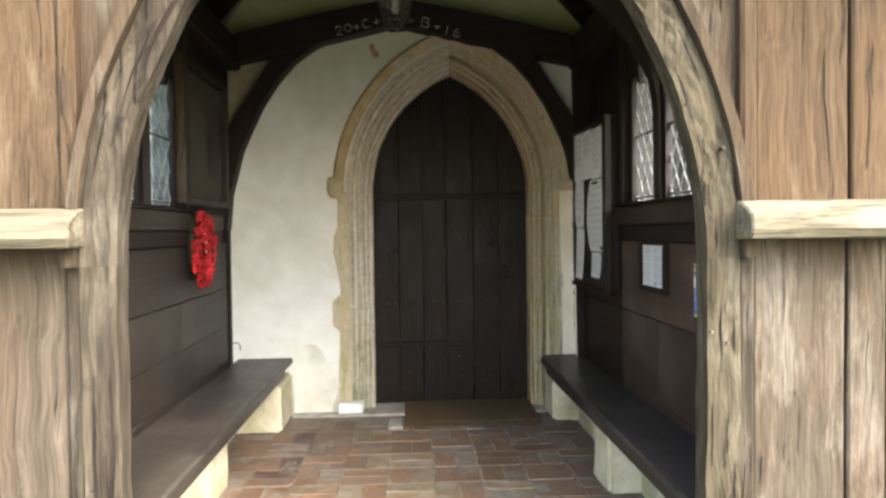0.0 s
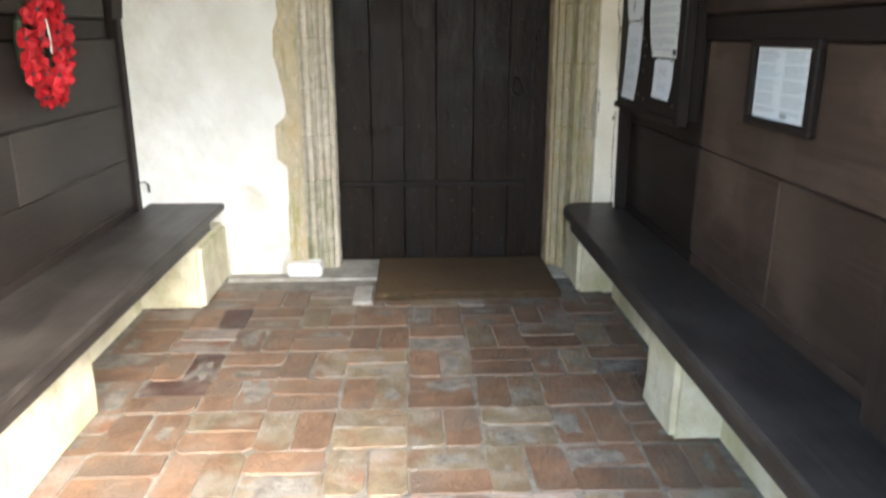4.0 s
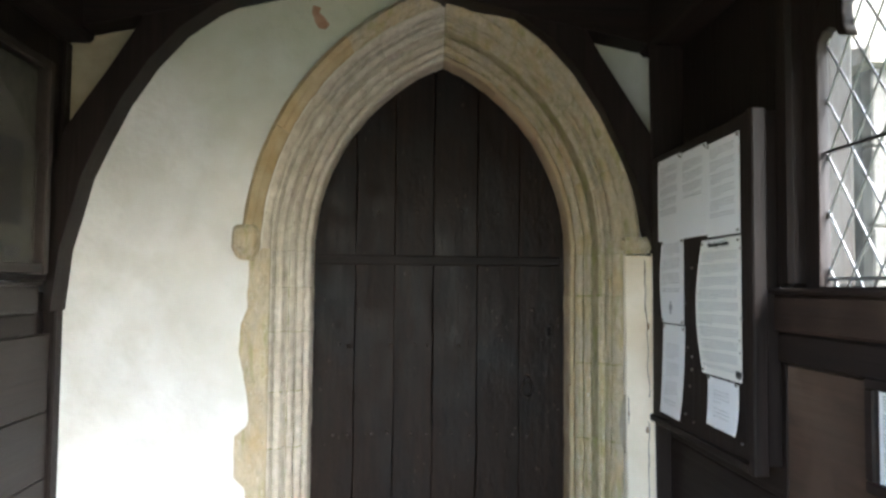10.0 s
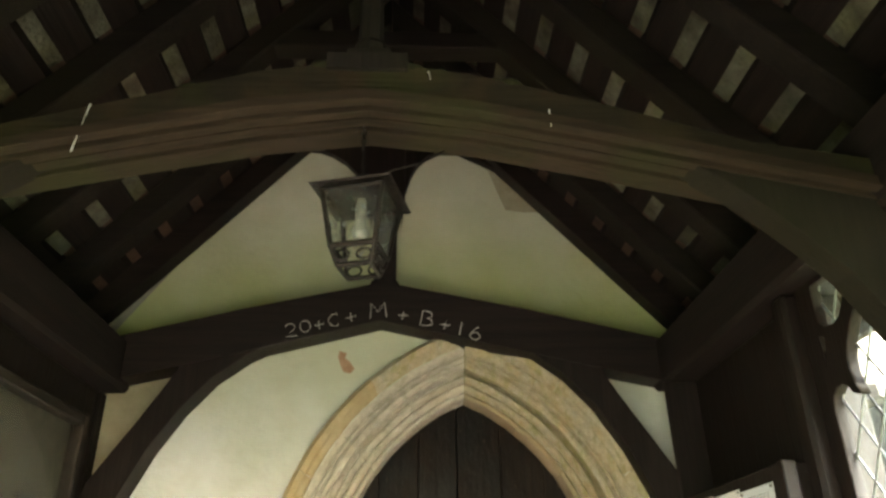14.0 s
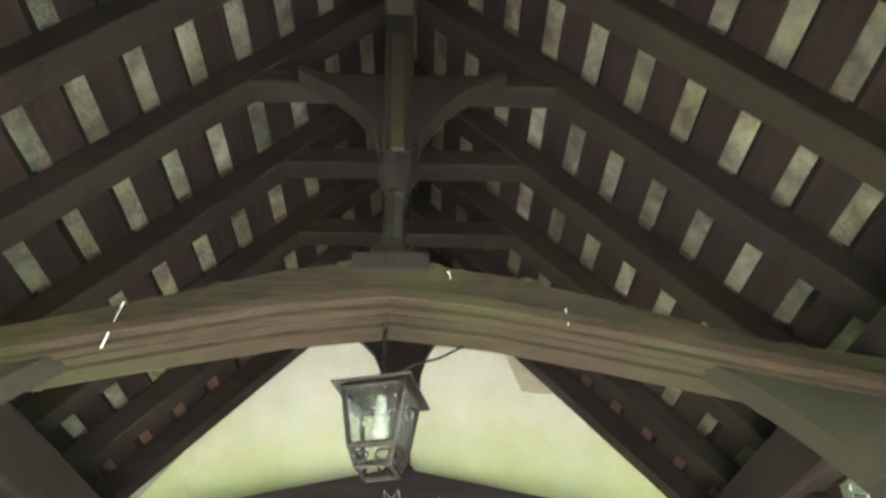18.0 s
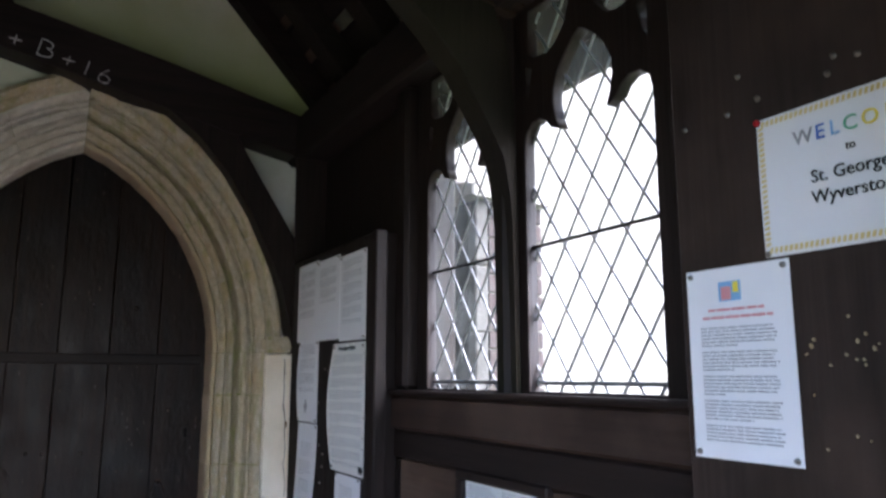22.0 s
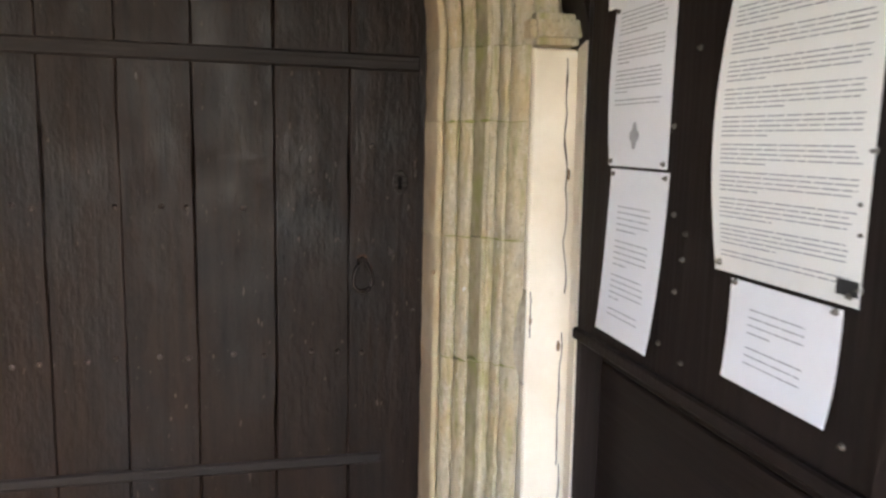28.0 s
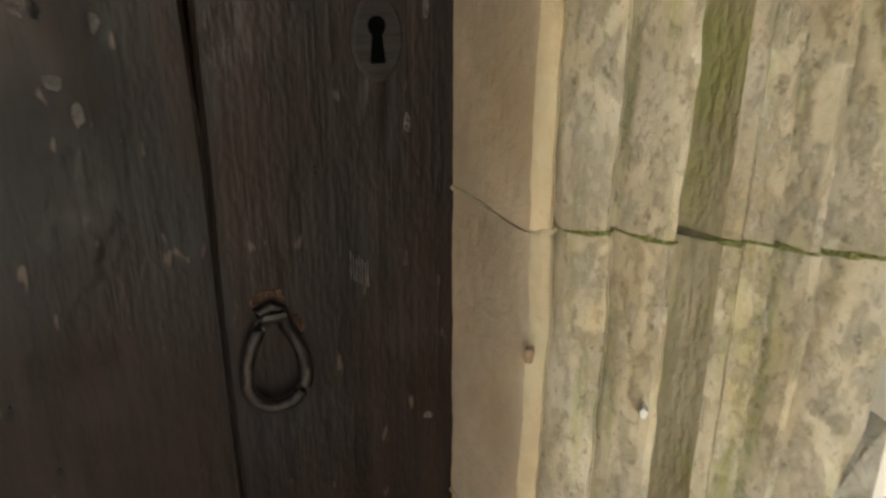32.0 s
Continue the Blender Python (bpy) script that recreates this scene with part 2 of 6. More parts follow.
board_z = weathered("faded boards", "z", (0.034, 0.0238, 0.0152), (0.066, 0.0475, 0.0315), (0.125, 0.105, 0.083), (0.012, 0.0085, 0.0055), 0.6, tint=(0.058, 0.039, 0.0235))
plaster = surface("white plaster", (0.76, 0.75, 0.72), (0.86, 0.855, 0.83), scale=2.5, rough=0.92, bump=0.25, stain=(0.7, 0.67, 0.58), stain_amount=0.5, stain_scale=2.2, bump_distance=0.02)
limewash = surface("old limewash", (0.5, 0.45, 0.31), (0.7, 0.655, 0.51), scale=5, rough=0.92, bump=0.6, stain=(0.33, 0.33, 0.13), stain_amount=0.6, stain_scale=4.0, bump_distance=0.02, stain2=(0.4, 0.34, 0.23), stain2_amount=0.5, stain2_scale=9.0, vary=0.06)
cream = surface("cream painted stone", (0.73, 0.645, 0.51), (0.85, 0.78, 0.665), scale=4, rough=0.75, bump=0.3, stain=(0.5, 0.4, 0.27), stain_amount=0.4, stain_scale=3)
# Left jamb and arch get a paler limestone than the right.
stone_pale = surface("paler limestone", (0.46, 0.40, 0.31), (0.74, 0.68, 0.58), scale=20, rough=0.92, bump=0.8, stain=(0.5, 0.42, 0.28), stain_amount=0.45, stain_scale=5.0, stain2=(0.36, 0.32, 0.24), stain2_amount=0.4, stain2_scale=26.0, vary=0.08, bump_distance=0.004, fine=8.0)
algae_stone = surface("algae stained limestone", (0.4, 0.36, 0.26), (0.66, 0.61, 0.5), scale=20, rough=0.92, bump=0.8, stain=(0.17, 0.19, 0.06), stain_amount=0.8, stain_scale=6.0, stain2=(0.3, 0.27, 0.19), stain2_amount=0.5, stain2_scale=22.0, bump_distance=0.004, fine=8.0)
# Browner and darker than the limestone beside it, with green growth in patches.
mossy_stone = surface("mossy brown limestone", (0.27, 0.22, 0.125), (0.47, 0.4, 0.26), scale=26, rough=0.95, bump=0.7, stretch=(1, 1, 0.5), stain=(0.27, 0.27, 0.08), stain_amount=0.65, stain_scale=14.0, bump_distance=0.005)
reveal_stone = surface("smooth tan limestone", (0.33, 0.25, 0.16), (0.5, 0.4, 0.275), scale=7, rough=0.9, bump=0.4, stain=(0.34, 0.22, 0.11), stain_amount=0.5, stain_scale=3.0, vary=0.14, stain2=(0.27, 0.22, 0.16), stain2_amount=0.4, stain2_scale=13.0)
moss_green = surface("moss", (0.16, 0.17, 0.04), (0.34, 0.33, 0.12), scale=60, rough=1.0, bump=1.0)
# Darkened copy of the moss: the dimness under the roof is in its colour.
moss_shaded = surface("shaded moss", (0.014, 0.016, 0.004), (0.04, 0.042, 0.012), scale=70, rough=1.0, bump=1.0)
moss_joint = surface("mossy joint", (0.13, 0.135, 0.045), (0.3, 0.28, 0.15), scale=18, rough=1.0, bump=0.8)
pale_ochre = surface("pale ochre limestone", (0.36, 0.27, 0.15), (0.52, 0.42, 0.27), scale=9, rough=0.9, bump=0.5, stain=(0.3, 0.27, 0.16), stain_amount=0.5, stain_scale=9.0, vary=0.12)
ochre = surface("ochre stained limestone", (0.36, 0.27, 0.14), (0.55, 0.45, 0.28), scale=6, rough=0.9, bump=0.5, vary=0.1, stain=(0.5, 0.33, 0.13), stain_amount=0.5, stain_scale=5.0)
scar_stone = surface("bare tan stone", (0.3, 0.26, 0.195), (0.46, 0.41, 0.32), scale=30, rough=0.95, bump=0.7)
grey_stone = surface("grey stone", (0.22, 0.2, 0.17), (0.42, 0.39, 0.34), scale=9, rough=0.85, bump=0.5)
brick_red = surface("floor brick", (0.094, 0.056, 0.034), (0.195, 0.117, 0.071), scale=11, rough=0.6, bump=0.8, stain=(0.19, 0.162, 0.13), stain_amount=0.55, stain_scale=6, vary=0.2, stain2=(0.085, 0.056, 0.038), stain2_amount=0.6, stain2_scale=6.0, bump_distance=0.008)
brick_buff = surface("buff floor brick", (0.11, 0.082, 0.048), (0.21, 0.165, 0.105), scale=12, rough=0.65, bump=0.8, stain=(0.16, 0.08, 0.042), stain_amount=0.7, stain_scale=7, vary=0.2, stain2=(0.24, 0.215, 0.18), stain2_amount=0.7, stain2_scale=9.0, bump_distance=0.008)
brick_pale = surface("lime-stained floor brick", (0.14, 0.105, 0.08), (0.27, 0.235, 0.2), scale=10, rough=0.75, bump=0.8, stain=(0.17, 0.08, 0.042), stain_amount=0.8, stain_scale=9, vary=0.15, bump_distance=0.008)
brick_dark = surface("dark floor brick", (0.03, 0.017, 0.013), (0.085, 0.042, 0.03), scale=11, rough=0.55, bump=0.8, stain=(0.13, 0.1, 0.08), stain_amount=0.7, stain_scale=8, vary=0.2, bump_distance=0.008)
mortar = surface("floor mortar", (0.1, 0.088, 0.072), (0.25, 0.225, 0.19), scale=14, rough=0.95, bump=0.7)
mat_coir = surface("coir", (0.075, 0.045, 0.019), (0.16, 0.1, 0.046), scale=60, rough=1.0, bump=1.0, stain=(0.065, 0.04, 0.018), stain_amount=0.5, stain_scale=3)
paper = surface("paper", (0.74, 0.74, 0.76), (0.8, 0.8, 0.82), scale=3, rough=0.75, bump=0.03)
paper_old = surface("laminated paper", (0.72, 0.71, 0.68), (0.8, 0.79, 0.76), scale=3, rough=0.4, bump=0.03)
ink = surface("ink", (0.3, 0.3, 0.32), (0.42, 0.42, 0.44), scale=30, rough=0.8, bump=0.0)
ink_black = surface("black ink", (0.02, 0.02, 0.02), (0.04, 0.04, 0.04), scale=30, rough=0.8, bump=0.0)
ink_red = surface("faded red ink", (0.58, 0.25, 0.27), (0.68, 0.34, 0.35), scale=30, rough=0.8, bump=0.0)
ink_blue = surface("blue print", (0.03, 0.1, 0.42), (0.05, 0.14, 0.5), scale=12, rough=0.45, bump=0.0)
ink_yellow = surface("yellow print", (0.75, 0.62, 0.06), (0.82, 0.7, 0.1), scale=12, rough=0.45, bump=0.0)
ink_sky = surface("pale blue print", (0.2, 0.4, 0.66), (0.28, 0.48, 0.72), scale=12, rough=0.5, bump=0.0)
ink_green = surface("green print", (0.1, 0.36, 0.2), (0.14, 0.44, 0.26), scale=12, rough=0.5, bump=0.0)
ink_gold = surface("gold print", (0.62, 0.5, 0.2), (0.7, 0.58, 0.26), scale=12, rough=0.5, bump=0.0)
chip_brown = surface("bared brown stone", (0.16, 0.1, 0.06), (0.3, 0.2, 0.12), scale=40, rough=0.95, bump=0.5)
flake = surface("flaked red plaster", (0.3, 0.16, 0.085), (0.48, 0.3, 0.19), scale=25, rough=0.95, bump=0.5)
hole_black = surface("keyhole dark", (0.001, 0.001, 0.001), (0.002, 0.002, 0.002), scale=30, rough=1.0, bump=0.0, spec=0.0)
iron = surface("black iron", (0.012, 0.01, 0.0095), (0.04, 0.032, 0.028), scale=25, rough=0.42, bump=0.3, metal=0.8)
lead = surface("lead came", (0.16, 0.165, 0.17), (0.3, 0.305, 0.31), scale=20, rough=0.5, bump=0.2, metal=0.5)
pin_metal = surface("dull pin metal", (0.12, 0.11, 0.1), (0.3, 0.28, 0.25), scale=30, rough=0.4, bump=0.1, metal=0.9)
poppy = surface("poppy red", (0.3, 0.005, 0.011), (0.56, 0.018, 0.028), scale=14, rough=0.6, bump=0.2, vary=0.2)
leaf_dark = surface("wreath base", (0.012, 0.02, 0.01), (0.03, 0.045, 0.02), scale=14, rough=0.7)
chalk = surface("chalk", (0.55, 0.54, 0.5), (0.75, 0.74, 0.7), scale=60, rough=1.0, bump=0.3)
tile_under = surface("tile backs and torching", (0.06, 0.059, 0.042), (0.17, 0.167, 0.125), scale=11, rough=0.95, bump=0.9, stain=(0.115, 0.118, 0.042), stain_amount=0.5, stain_scale=6, vary=0.4, stain2=(0.04, 0.027, 0.019), stain2_amount=0.75, stain2_scale=9)
roof_tile = surface("roof tile", (0.05, 0.03, 0.022), (0.12, 0.07, 0.05), scale=9, rough=0.9, bump=0.5)
turf = surface("turf", (0.02, 0.034, 0.009), (0.06, 0.082, 0.025), scale=3, rough=0.95, bump=0.8, stain=(0.08, 0.07, 0.035), stain_amount=0.5)
gravel = surface("path", (0.13, 0.12, 0.1), (0.24, 0.225, 0.195), scale=30, rough=0.95, bump=0.8)
render_wall = surface("church render", (0.2, 0.19, 0.165), (0.34, 0.32, 0.28), scale=6, rough=0.95, bump=0.5, stain=(0.16, 0.15, 0.125), stain_amount=0.5)
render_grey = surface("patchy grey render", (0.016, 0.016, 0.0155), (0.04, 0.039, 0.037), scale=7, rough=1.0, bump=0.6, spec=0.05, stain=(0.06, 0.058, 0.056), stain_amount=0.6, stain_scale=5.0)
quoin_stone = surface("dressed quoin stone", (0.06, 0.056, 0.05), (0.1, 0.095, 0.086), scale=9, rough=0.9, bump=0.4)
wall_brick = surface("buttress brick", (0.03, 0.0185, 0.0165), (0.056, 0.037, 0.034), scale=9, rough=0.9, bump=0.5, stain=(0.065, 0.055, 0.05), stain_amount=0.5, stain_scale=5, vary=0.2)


def weathered_limestone():
    """Old tan limestone: ochre and grey patches, lime-white scabs, pits, and green growth in upright streaks."""
    m = bpy.data.materials.new("limestone")
    m.use_nodes = True
    n, l = m.node_tree.nodes, m.node_tree.links
    p = n["Principled BSDF"]
    tc, oi, far, add = n.new("ShaderNodeTexCoord"), n.new("ShaderNodeObjectInfo"), n.new("ShaderNodeVectorMath"), n.new("ShaderNodeVectorMath")
    far.operation = "SCALE"
    far.inputs[0].default_value = (13.0, 7.0, 9.0)
    l.new(oi.outputs["Random"], far.inputs["Scale"])
    l.new(tc.outputs["Object"], add.inputs[0])
    l.new(far.outputs[0], add.inputs[1])

    def field(across, up, detail=6.0, rough=0.6):
        mp, no = n.new("ShaderNodeMapping"), n.new("ShaderNodeTexNoise")
        mp.inputs["Scale"].default_value = (across, across, up)
        no.inputs["Scale"].default_value, no.inputs["Detail"].default_value, no.inputs["Roughness"].default_value = 1.0, detail, rough
        l.new(add.outputs[0], mp.inputs[0])
        l.new(mp.outputs[0], no.inputs[0])
        return no.outputs[0]

    def ranged(sock, a, b, c=0.0, d=1.0):
        mr = n.new("ShaderNodeMapRange")
        for k, v in enumerate((a, b, c, d)):
            mr.inputs[k + 1].default_value = v
        l.new(sock, mr.inputs[0])
        return mr.outputs[0]

    def mixed(fac, a, b):
        mx = n.new("ShaderNodeMix")
        mx.data_type = "RGBA"
        l.new(fac, mx.inputs[0])
        for k, v in ((6, a), (7, b)):
            if isinstance(v, tuple):
                mx.inputs[k].default_value = (*v, 1)
            else:
                l.new(v, mx.inputs[k])
        return mx.outputs[2]

    body, patch_f, scab, pit, green = field(40.0, 24.0, 8.0, 0.7), field(13.0, 7.0, 4.0), field(60.0, 34.0, 8.0, 0.72), field(150.0, 100.0, 3.0), field(30.0, 3.5, 6.0, 0.68)
    col = mixed(ranged(body, 0.3, 0.7), (0.4, 0.335, 0.22), (0.6, 0.515, 0.36))
    col = mixed(ranged(patch_f, 0.5, 0.66, 0.0, 0.6), col, (0.5, 0.37, 0.19))
    col = mixed(ranged(patch_f, 0.48, 0.34, 0.0, 0.5), col, (0.44, 0.4, 0.325))
    col = mixed(ranged(green, 0.53, 0.67, 0.0, 0.65), col, (0.29, 0.285, 0.09))
    col = mixed(ranged(scab, 0.56, 0.7, 0.0, 0.7), col, (0.7, 0.64, 0.52))
    col = mixed(ranged(pit, 0.6, 0.7, 0.0, 0.65), col, (0.2, 0.165, 0.11))
    l.new(col, p.inputs["Base Color"])
    p.inputs["Roughness"].default_value, p.inputs["Specular IOR Level"].default_value = 0.92, 0.25
    height = None
    for sock, w in ((body, 0.6), (ranged(scab, 0.5, 0.68), 0.45), (pit, -0.35)):
        ma = n.new("ShaderNodeMath")
        ma.operation = "MULTIPLY_ADD"
        ma.inputs[1].default_value = w
        l.new(sock, ma.inputs[0])
        if height is not None:
            l.new(height, ma.inputs[2])
        height = ma.outputs[0]
    bp = n.new("ShaderNodeBump")
    bp.inputs["Strength"].default_value, bp.inputs["Distance"].default_value = 0.9, 0.006
    l.new(height, bp.inputs["Height"])
    l.new(bp.outputs[0], p.inputs["Normal"])
    return m


stone = weathered_limestone()


def adzed_oak():
    """Near-black door oak: brown and slate-grey by turns, with adze marks, fine drying cracks and pale nicks."""
    m = bpy.data.materials.new("door oak")
    m.use_nodes = True
    n, l = m.node_tree.nodes, m.node_tree.links
    p = n["Principled BSDF"]
    tc, oi, far, add = n.new("ShaderNodeTexCoord"), n.new("ShaderNodeObjectInfo"), n.new("ShaderNodeVectorMath"), n.new("ShaderNodeVectorMath")
    far.operation = "SCALE"
    far.inputs[0].default_value = (31.0, 17.0, 23.0)
    l.new(oi.outputs["Random"], far.inputs["Scale"])
    l.new(tc.outputs["Object"], add.inputs[0])
    l.new(far.outputs[0], add.inputs[1])

    def field(scale, stretch, detail=6.0, rough=0.6):
        mp, no = n.new("ShaderNodeMapping"), n.new("ShaderNodeTexNoise")
        mp.inputs["Scale"].default_value = stretch
        no.inputs["Scale"].default_value, no.inputs["Detail"].default_value, no.inputs["Roughness"].default_value = scale, detail, rough
        l.new(add.outputs[0], mp.inputs[0])
        l.new(mp.outputs[0], no.inputs[0])
        return no.outputs[0]

    def ranged(sock, a, b, c=0.0, d=1.0):
        mr = n.new("ShaderNodeMapRange")
        for k, v in enumerate((a, b, c, d)):
            mr.inputs[k + 1].default_value = v
        l.new(sock, mr.inputs[0])
        return mr.outputs[0]

    def mixed(fac, a, b):
        mx = n.new("ShaderNodeMix")
        mx.data_type = "RGBA"
        l.new(fac, mx.inputs[0])
        for k, v in ((6, a), (7, b)):
            if isinstance(v, tuple):
                mx.inputs[k].default_value = (*v, 1)
            else:
                l.new(v, mx.inputs[k])
        return mx.outputs[2]

    grain_f = field(5.0, (9, 9, 0.5))
    fibre_f = field(24.0, (7, 7, 0.25), 4.0)
    patch_f = field(3.2, (1, 1, 0.7), 5.0)
    adze_f = field(17.0, (1, 1, 0.6), 4.0, 0.55)
    nick_f = field(70.0, (1, 1, 0.35), 2.0)
    brown = mixed(ranged(grain_f, 0.3, 0.7), (0.0041, 0.0023, 0.0015), (0.0164, 0.0085, 0.0051))
    slate = mixed(ranged(grain_f, 0.3, 0.7), (0.0045, 0.0041, 0.0041), (0.0127, 0.0111, 0.0111))
    col = mixed(ranged(patch_f, 0.48, 0.66), brown, slate)
    col = mixed(ranged(adze_f, 0.55, 0.75, 0.0, 0.5), col, (0.0239, 0.0158, 0.0120))
    col = mixed(ranged(fibre_f, 0.60, 0.70, 0.0, 0.55), col, (0.0028, 0.0020, 0.0017))
    col = mixed(ranged(nick_f, 0.69, 0.74, 0.0, 0.8), col, (0.0759, 0.0594, 0.0455))
    l.new(col, p.inputs["Base Color"])
    l.new(ranged(adze_f, 0.3, 0.7, 0.36, 0.66), p.inputs["Roughness"])
    p.inputs["Specular IOR Level"].default_value = 0.17
    height = None
    for sock, w in ((adze_f, 1.0), (fibre_f, -0.12), (grain_f, 0.25), (nick_f, 0.25)):
        ma = n.new("ShaderNodeMath")
        ma.operation = "MULTIPLY_ADD"
        ma.inputs[1].default_value = w
        l.new(sock, ma.inputs[0])
        if height is not None:
            l.new(height, ma.inputs[2])
        height = ma.outputs[0]
    bp = n.new("ShaderNodeBump")
    bp.inputs["Strength"].default_value, bp.inputs["Distance"].default_value = 0.75, 0.008
    l.new(height, bp.inputs["Height"])
    l.new(bp.outputs[0], p.inputs["Normal"])
    return m


door_z = adzed_oak()


def clear_glazing():
    m = bpy.data.materials.new("case glass")
    m.use_nodes = True
    n, l = m.node_tree.nodes, m.node_tree.links
    n.remove(n["Principled BSDF"])
    t, g, mx = n.new("ShaderNodeBsdfTransparent"), n.new("ShaderNodeBsdfGlossy"), n.new("ShaderNodeMixShader")
    t.inputs[0].default_value, g.inputs["Roughness"].default_value, mx.inputs[0].default_value = (0.96, 0.97, 0.96, 1), 0.03, 0.035
    l.new(t.outputs[0], mx.inputs[1])
    l.new(g.outputs[0], mx.inputs[2])
    l.new(mx.outputs[0], n["Material Output"].inputs[0])
    return m


case_glass = clear_glazing()


def dusty(name, veil, tint):
    """Clear glass with a blotchy veil that scatters the light behind it."""
    m = clear_glazing()
    m.name = name
    n, l = m.node_tree.nodes, m.node_tree.links
    first = n["Mix Shader"]
    sc, mx, no, mr = n.new("ShaderNodeBsdfTranslucent"), n.new("ShaderNodeMixShader"), n.new("ShaderNodeTexNoise"), n.new("ShaderNodeMapRange")
    sc.inputs[0].default_value = (*tint, 1)
    no.inputs["Scale"].default_value = 9.0
    mr.inputs[1].default_value, mr.inputs[2].default_value = 0.35, 0.7
    mr.inputs[3].default_value, mr.inputs[4].default_value = veil * 0.5, veil * 1.5
    l.new(no.outputs[0], mr.inputs[0])
    l.new(mr.outputs[0], mx.inputs[0])
    l.new(first.outputs[0], mx.inputs[1])
    l.new(sc.outputs[0], mx.inputs[2])
    l.new(mx.outputs[0], n["Material Output"].inputs[0])
    return m


# West panes: the blotchy green veil stands in for light from trees outside.
west_glass = dusty("veiled west window glass", 0.12, (0.8, 0.88, 0.82))
pane_glass = dusty("old window glass", 0.03, (0.85, 0.9, 0.86))
dusty_glass = dusty("dusty lantern glass", 0.26, (0.6, 0.62, 0.62))


def pane_quad(x, y0, y1, z0, z1):
    """Thin picture glass in the plane of x."""
    bm = bmesh.new()
    bm.faces.new([bm.verts.new((x, y, z)) for y, z in ((y0, z0), (y1, z0), (y1, z1), (y0, z1))])
    return bm



def gable_plaster():
    """White plaster with green algae growing up from the beam."""
    m = surface("gable plaster", (0.58, 0.565, 0.45), (0.68, 0.66, 0.55), scale=3, rough=0.95, bump=0.3, stain=(0.5, 0.46, 0.32), stain_amount=0.5, bump_distance=0.02)
    n, l = m.node_tree.nodes, m.node_tree.links
    p = n["Principled BSDF"]
    old = p.inputs["Base Color"].links[0].from_socket
    tc, xyz = n.new("ShaderNodeTexCoord"), n.new("ShaderNodeSeparateXYZ")
    l.new(tc.outputs["Object"], xyz.inputs[0])
    no = n.new("ShaderNodeTexNoise")
    no.inputs["Scale"].default_value = 3.5
    l.new(tc.outputs["Object"], no.inputs[0])
    ma = n.new("ShaderNodeMath")
    ma.operation = "MULTIPLY_ADD"
    l.new(no.outputs[0], ma.inputs[0])
    ma.inputs[1].default_value = 0.5
    l.new(xyz.outputs[2], ma.inputs[2])
    mr = n.new("ShaderNodeMapRange")
    mr.inputs[1].default_value, mr.inputs[2].default_value, mr.inputs[3].default_value, mr.inputs[4].default_value = 2.85, 3.5, 0.85, 0.1
    l.new(ma.outputs[0], mr.inputs[0])
    mx = n.new("ShaderNodeMix")
    mx.data_type = "RGBA"
    l.new(mr.outputs[0], mx.inputs[0])
    l.new(old, mx.inputs[6])
    mx.inputs[7].default_value = (0.33, 0.36, 0.1, 1)
    l.new(mx.outputs[2], p.inputs["Base Color"])
    return m


algae_plaster = gable_plaster()


def stained_plaster():
    """White lime plaster, with green-grey damp that has grown under the arch and dirt splashed up from the floor."""
    m = surface("white plaster", (0.74, 0.735, 0.71), (0.86, 0.855, 0.83), scale=3.0, rough=0.92, bump=0.35, stain=(0.68, 0.65, 0.57), stain_amount=0.5, stain_scale=2.2, bump_distance=0.02, stain2=(0.62, 0.6, 0.53), stain2_amount=0.35, stain2_scale=7.0)
    n, l = m.node_tree.nodes, m.node_tree.links
    p = n["Principled BSDF"]
    out = p.inputs["Base Color"].links[0].from_socket
    tc, xyz = n.new("ShaderNodeTexCoord"), n.new("ShaderNodeSeparateXYZ")
    l.new(tc.outputs["Object"], xyz.inputs[0])
    for scale, spread, z0, z1, amount, colour in ((2.6, 0.8, 2.25, 2.9, 0.7, (0.42, 0.43, 0.24)), (9.0, 0.5, 0.62, 0.2, 0.75, (0.42, 0.39, 0.29)), (30.0, 0.35, 0.42, 0.15, 0.7, (0.3, 0.27, 0.19))):
        no, ma, mr, mx = n.new("ShaderNodeTexNoise"), n.new("ShaderNodeMath"), n.new("ShaderNodeMapRange"), n.new("ShaderNodeMix")
        no.inputs["Scale"].default_value, no.inputs["Detail"].default_value = scale, 6.0
        l.new(tc.outputs["Object"], no.inputs[0])
        ma.operation = "MULTIPLY_ADD"
        ma.inputs[1].default_value = spread
        l.new(no.outputs[0], ma.inputs[0])
        l.new(xyz.outputs[2], ma.inputs[2])
        mr.inputs[1].default_value, mr.inputs[2].default_value, mr.inputs[4].default_value = z0, z1, amount
        l.new(ma.outputs[0], mr.inputs[0])
        mx.data_type = "RGBA"
        l.new(mr.outputs[0], mx.inputs[0])
        l.new(out, mx.inputs[6])
        mx.inputs[7].default_value = (*colour, 1)
        out = mx.outputs[2]
    l.new(out, p.inputs["Base Color"])
    return m


wall_plaster = stained_plaster()


# ---- building helpers ----
def thing(name, at, label, category, group="", kind=""):
    ob = new(name)
    ob.location = at
    ob.empty_display_size = 0.1
    return tagged(ob, label, category, group, kind)


def finish(name, bm, material, smooth=False):
    bmesh.ops.recalc_face_normals(bm, faces=bm.faces)
    me = bpy.data.meshes.new(name)
    bm.to_mesh(me)
    bm.free()
    me.materials.append(material)
    if smooth:
        for f in me.polygons:
            f.use_smooth = True
        me.set_sharp_from_angle(angle=radians(38))
    return me


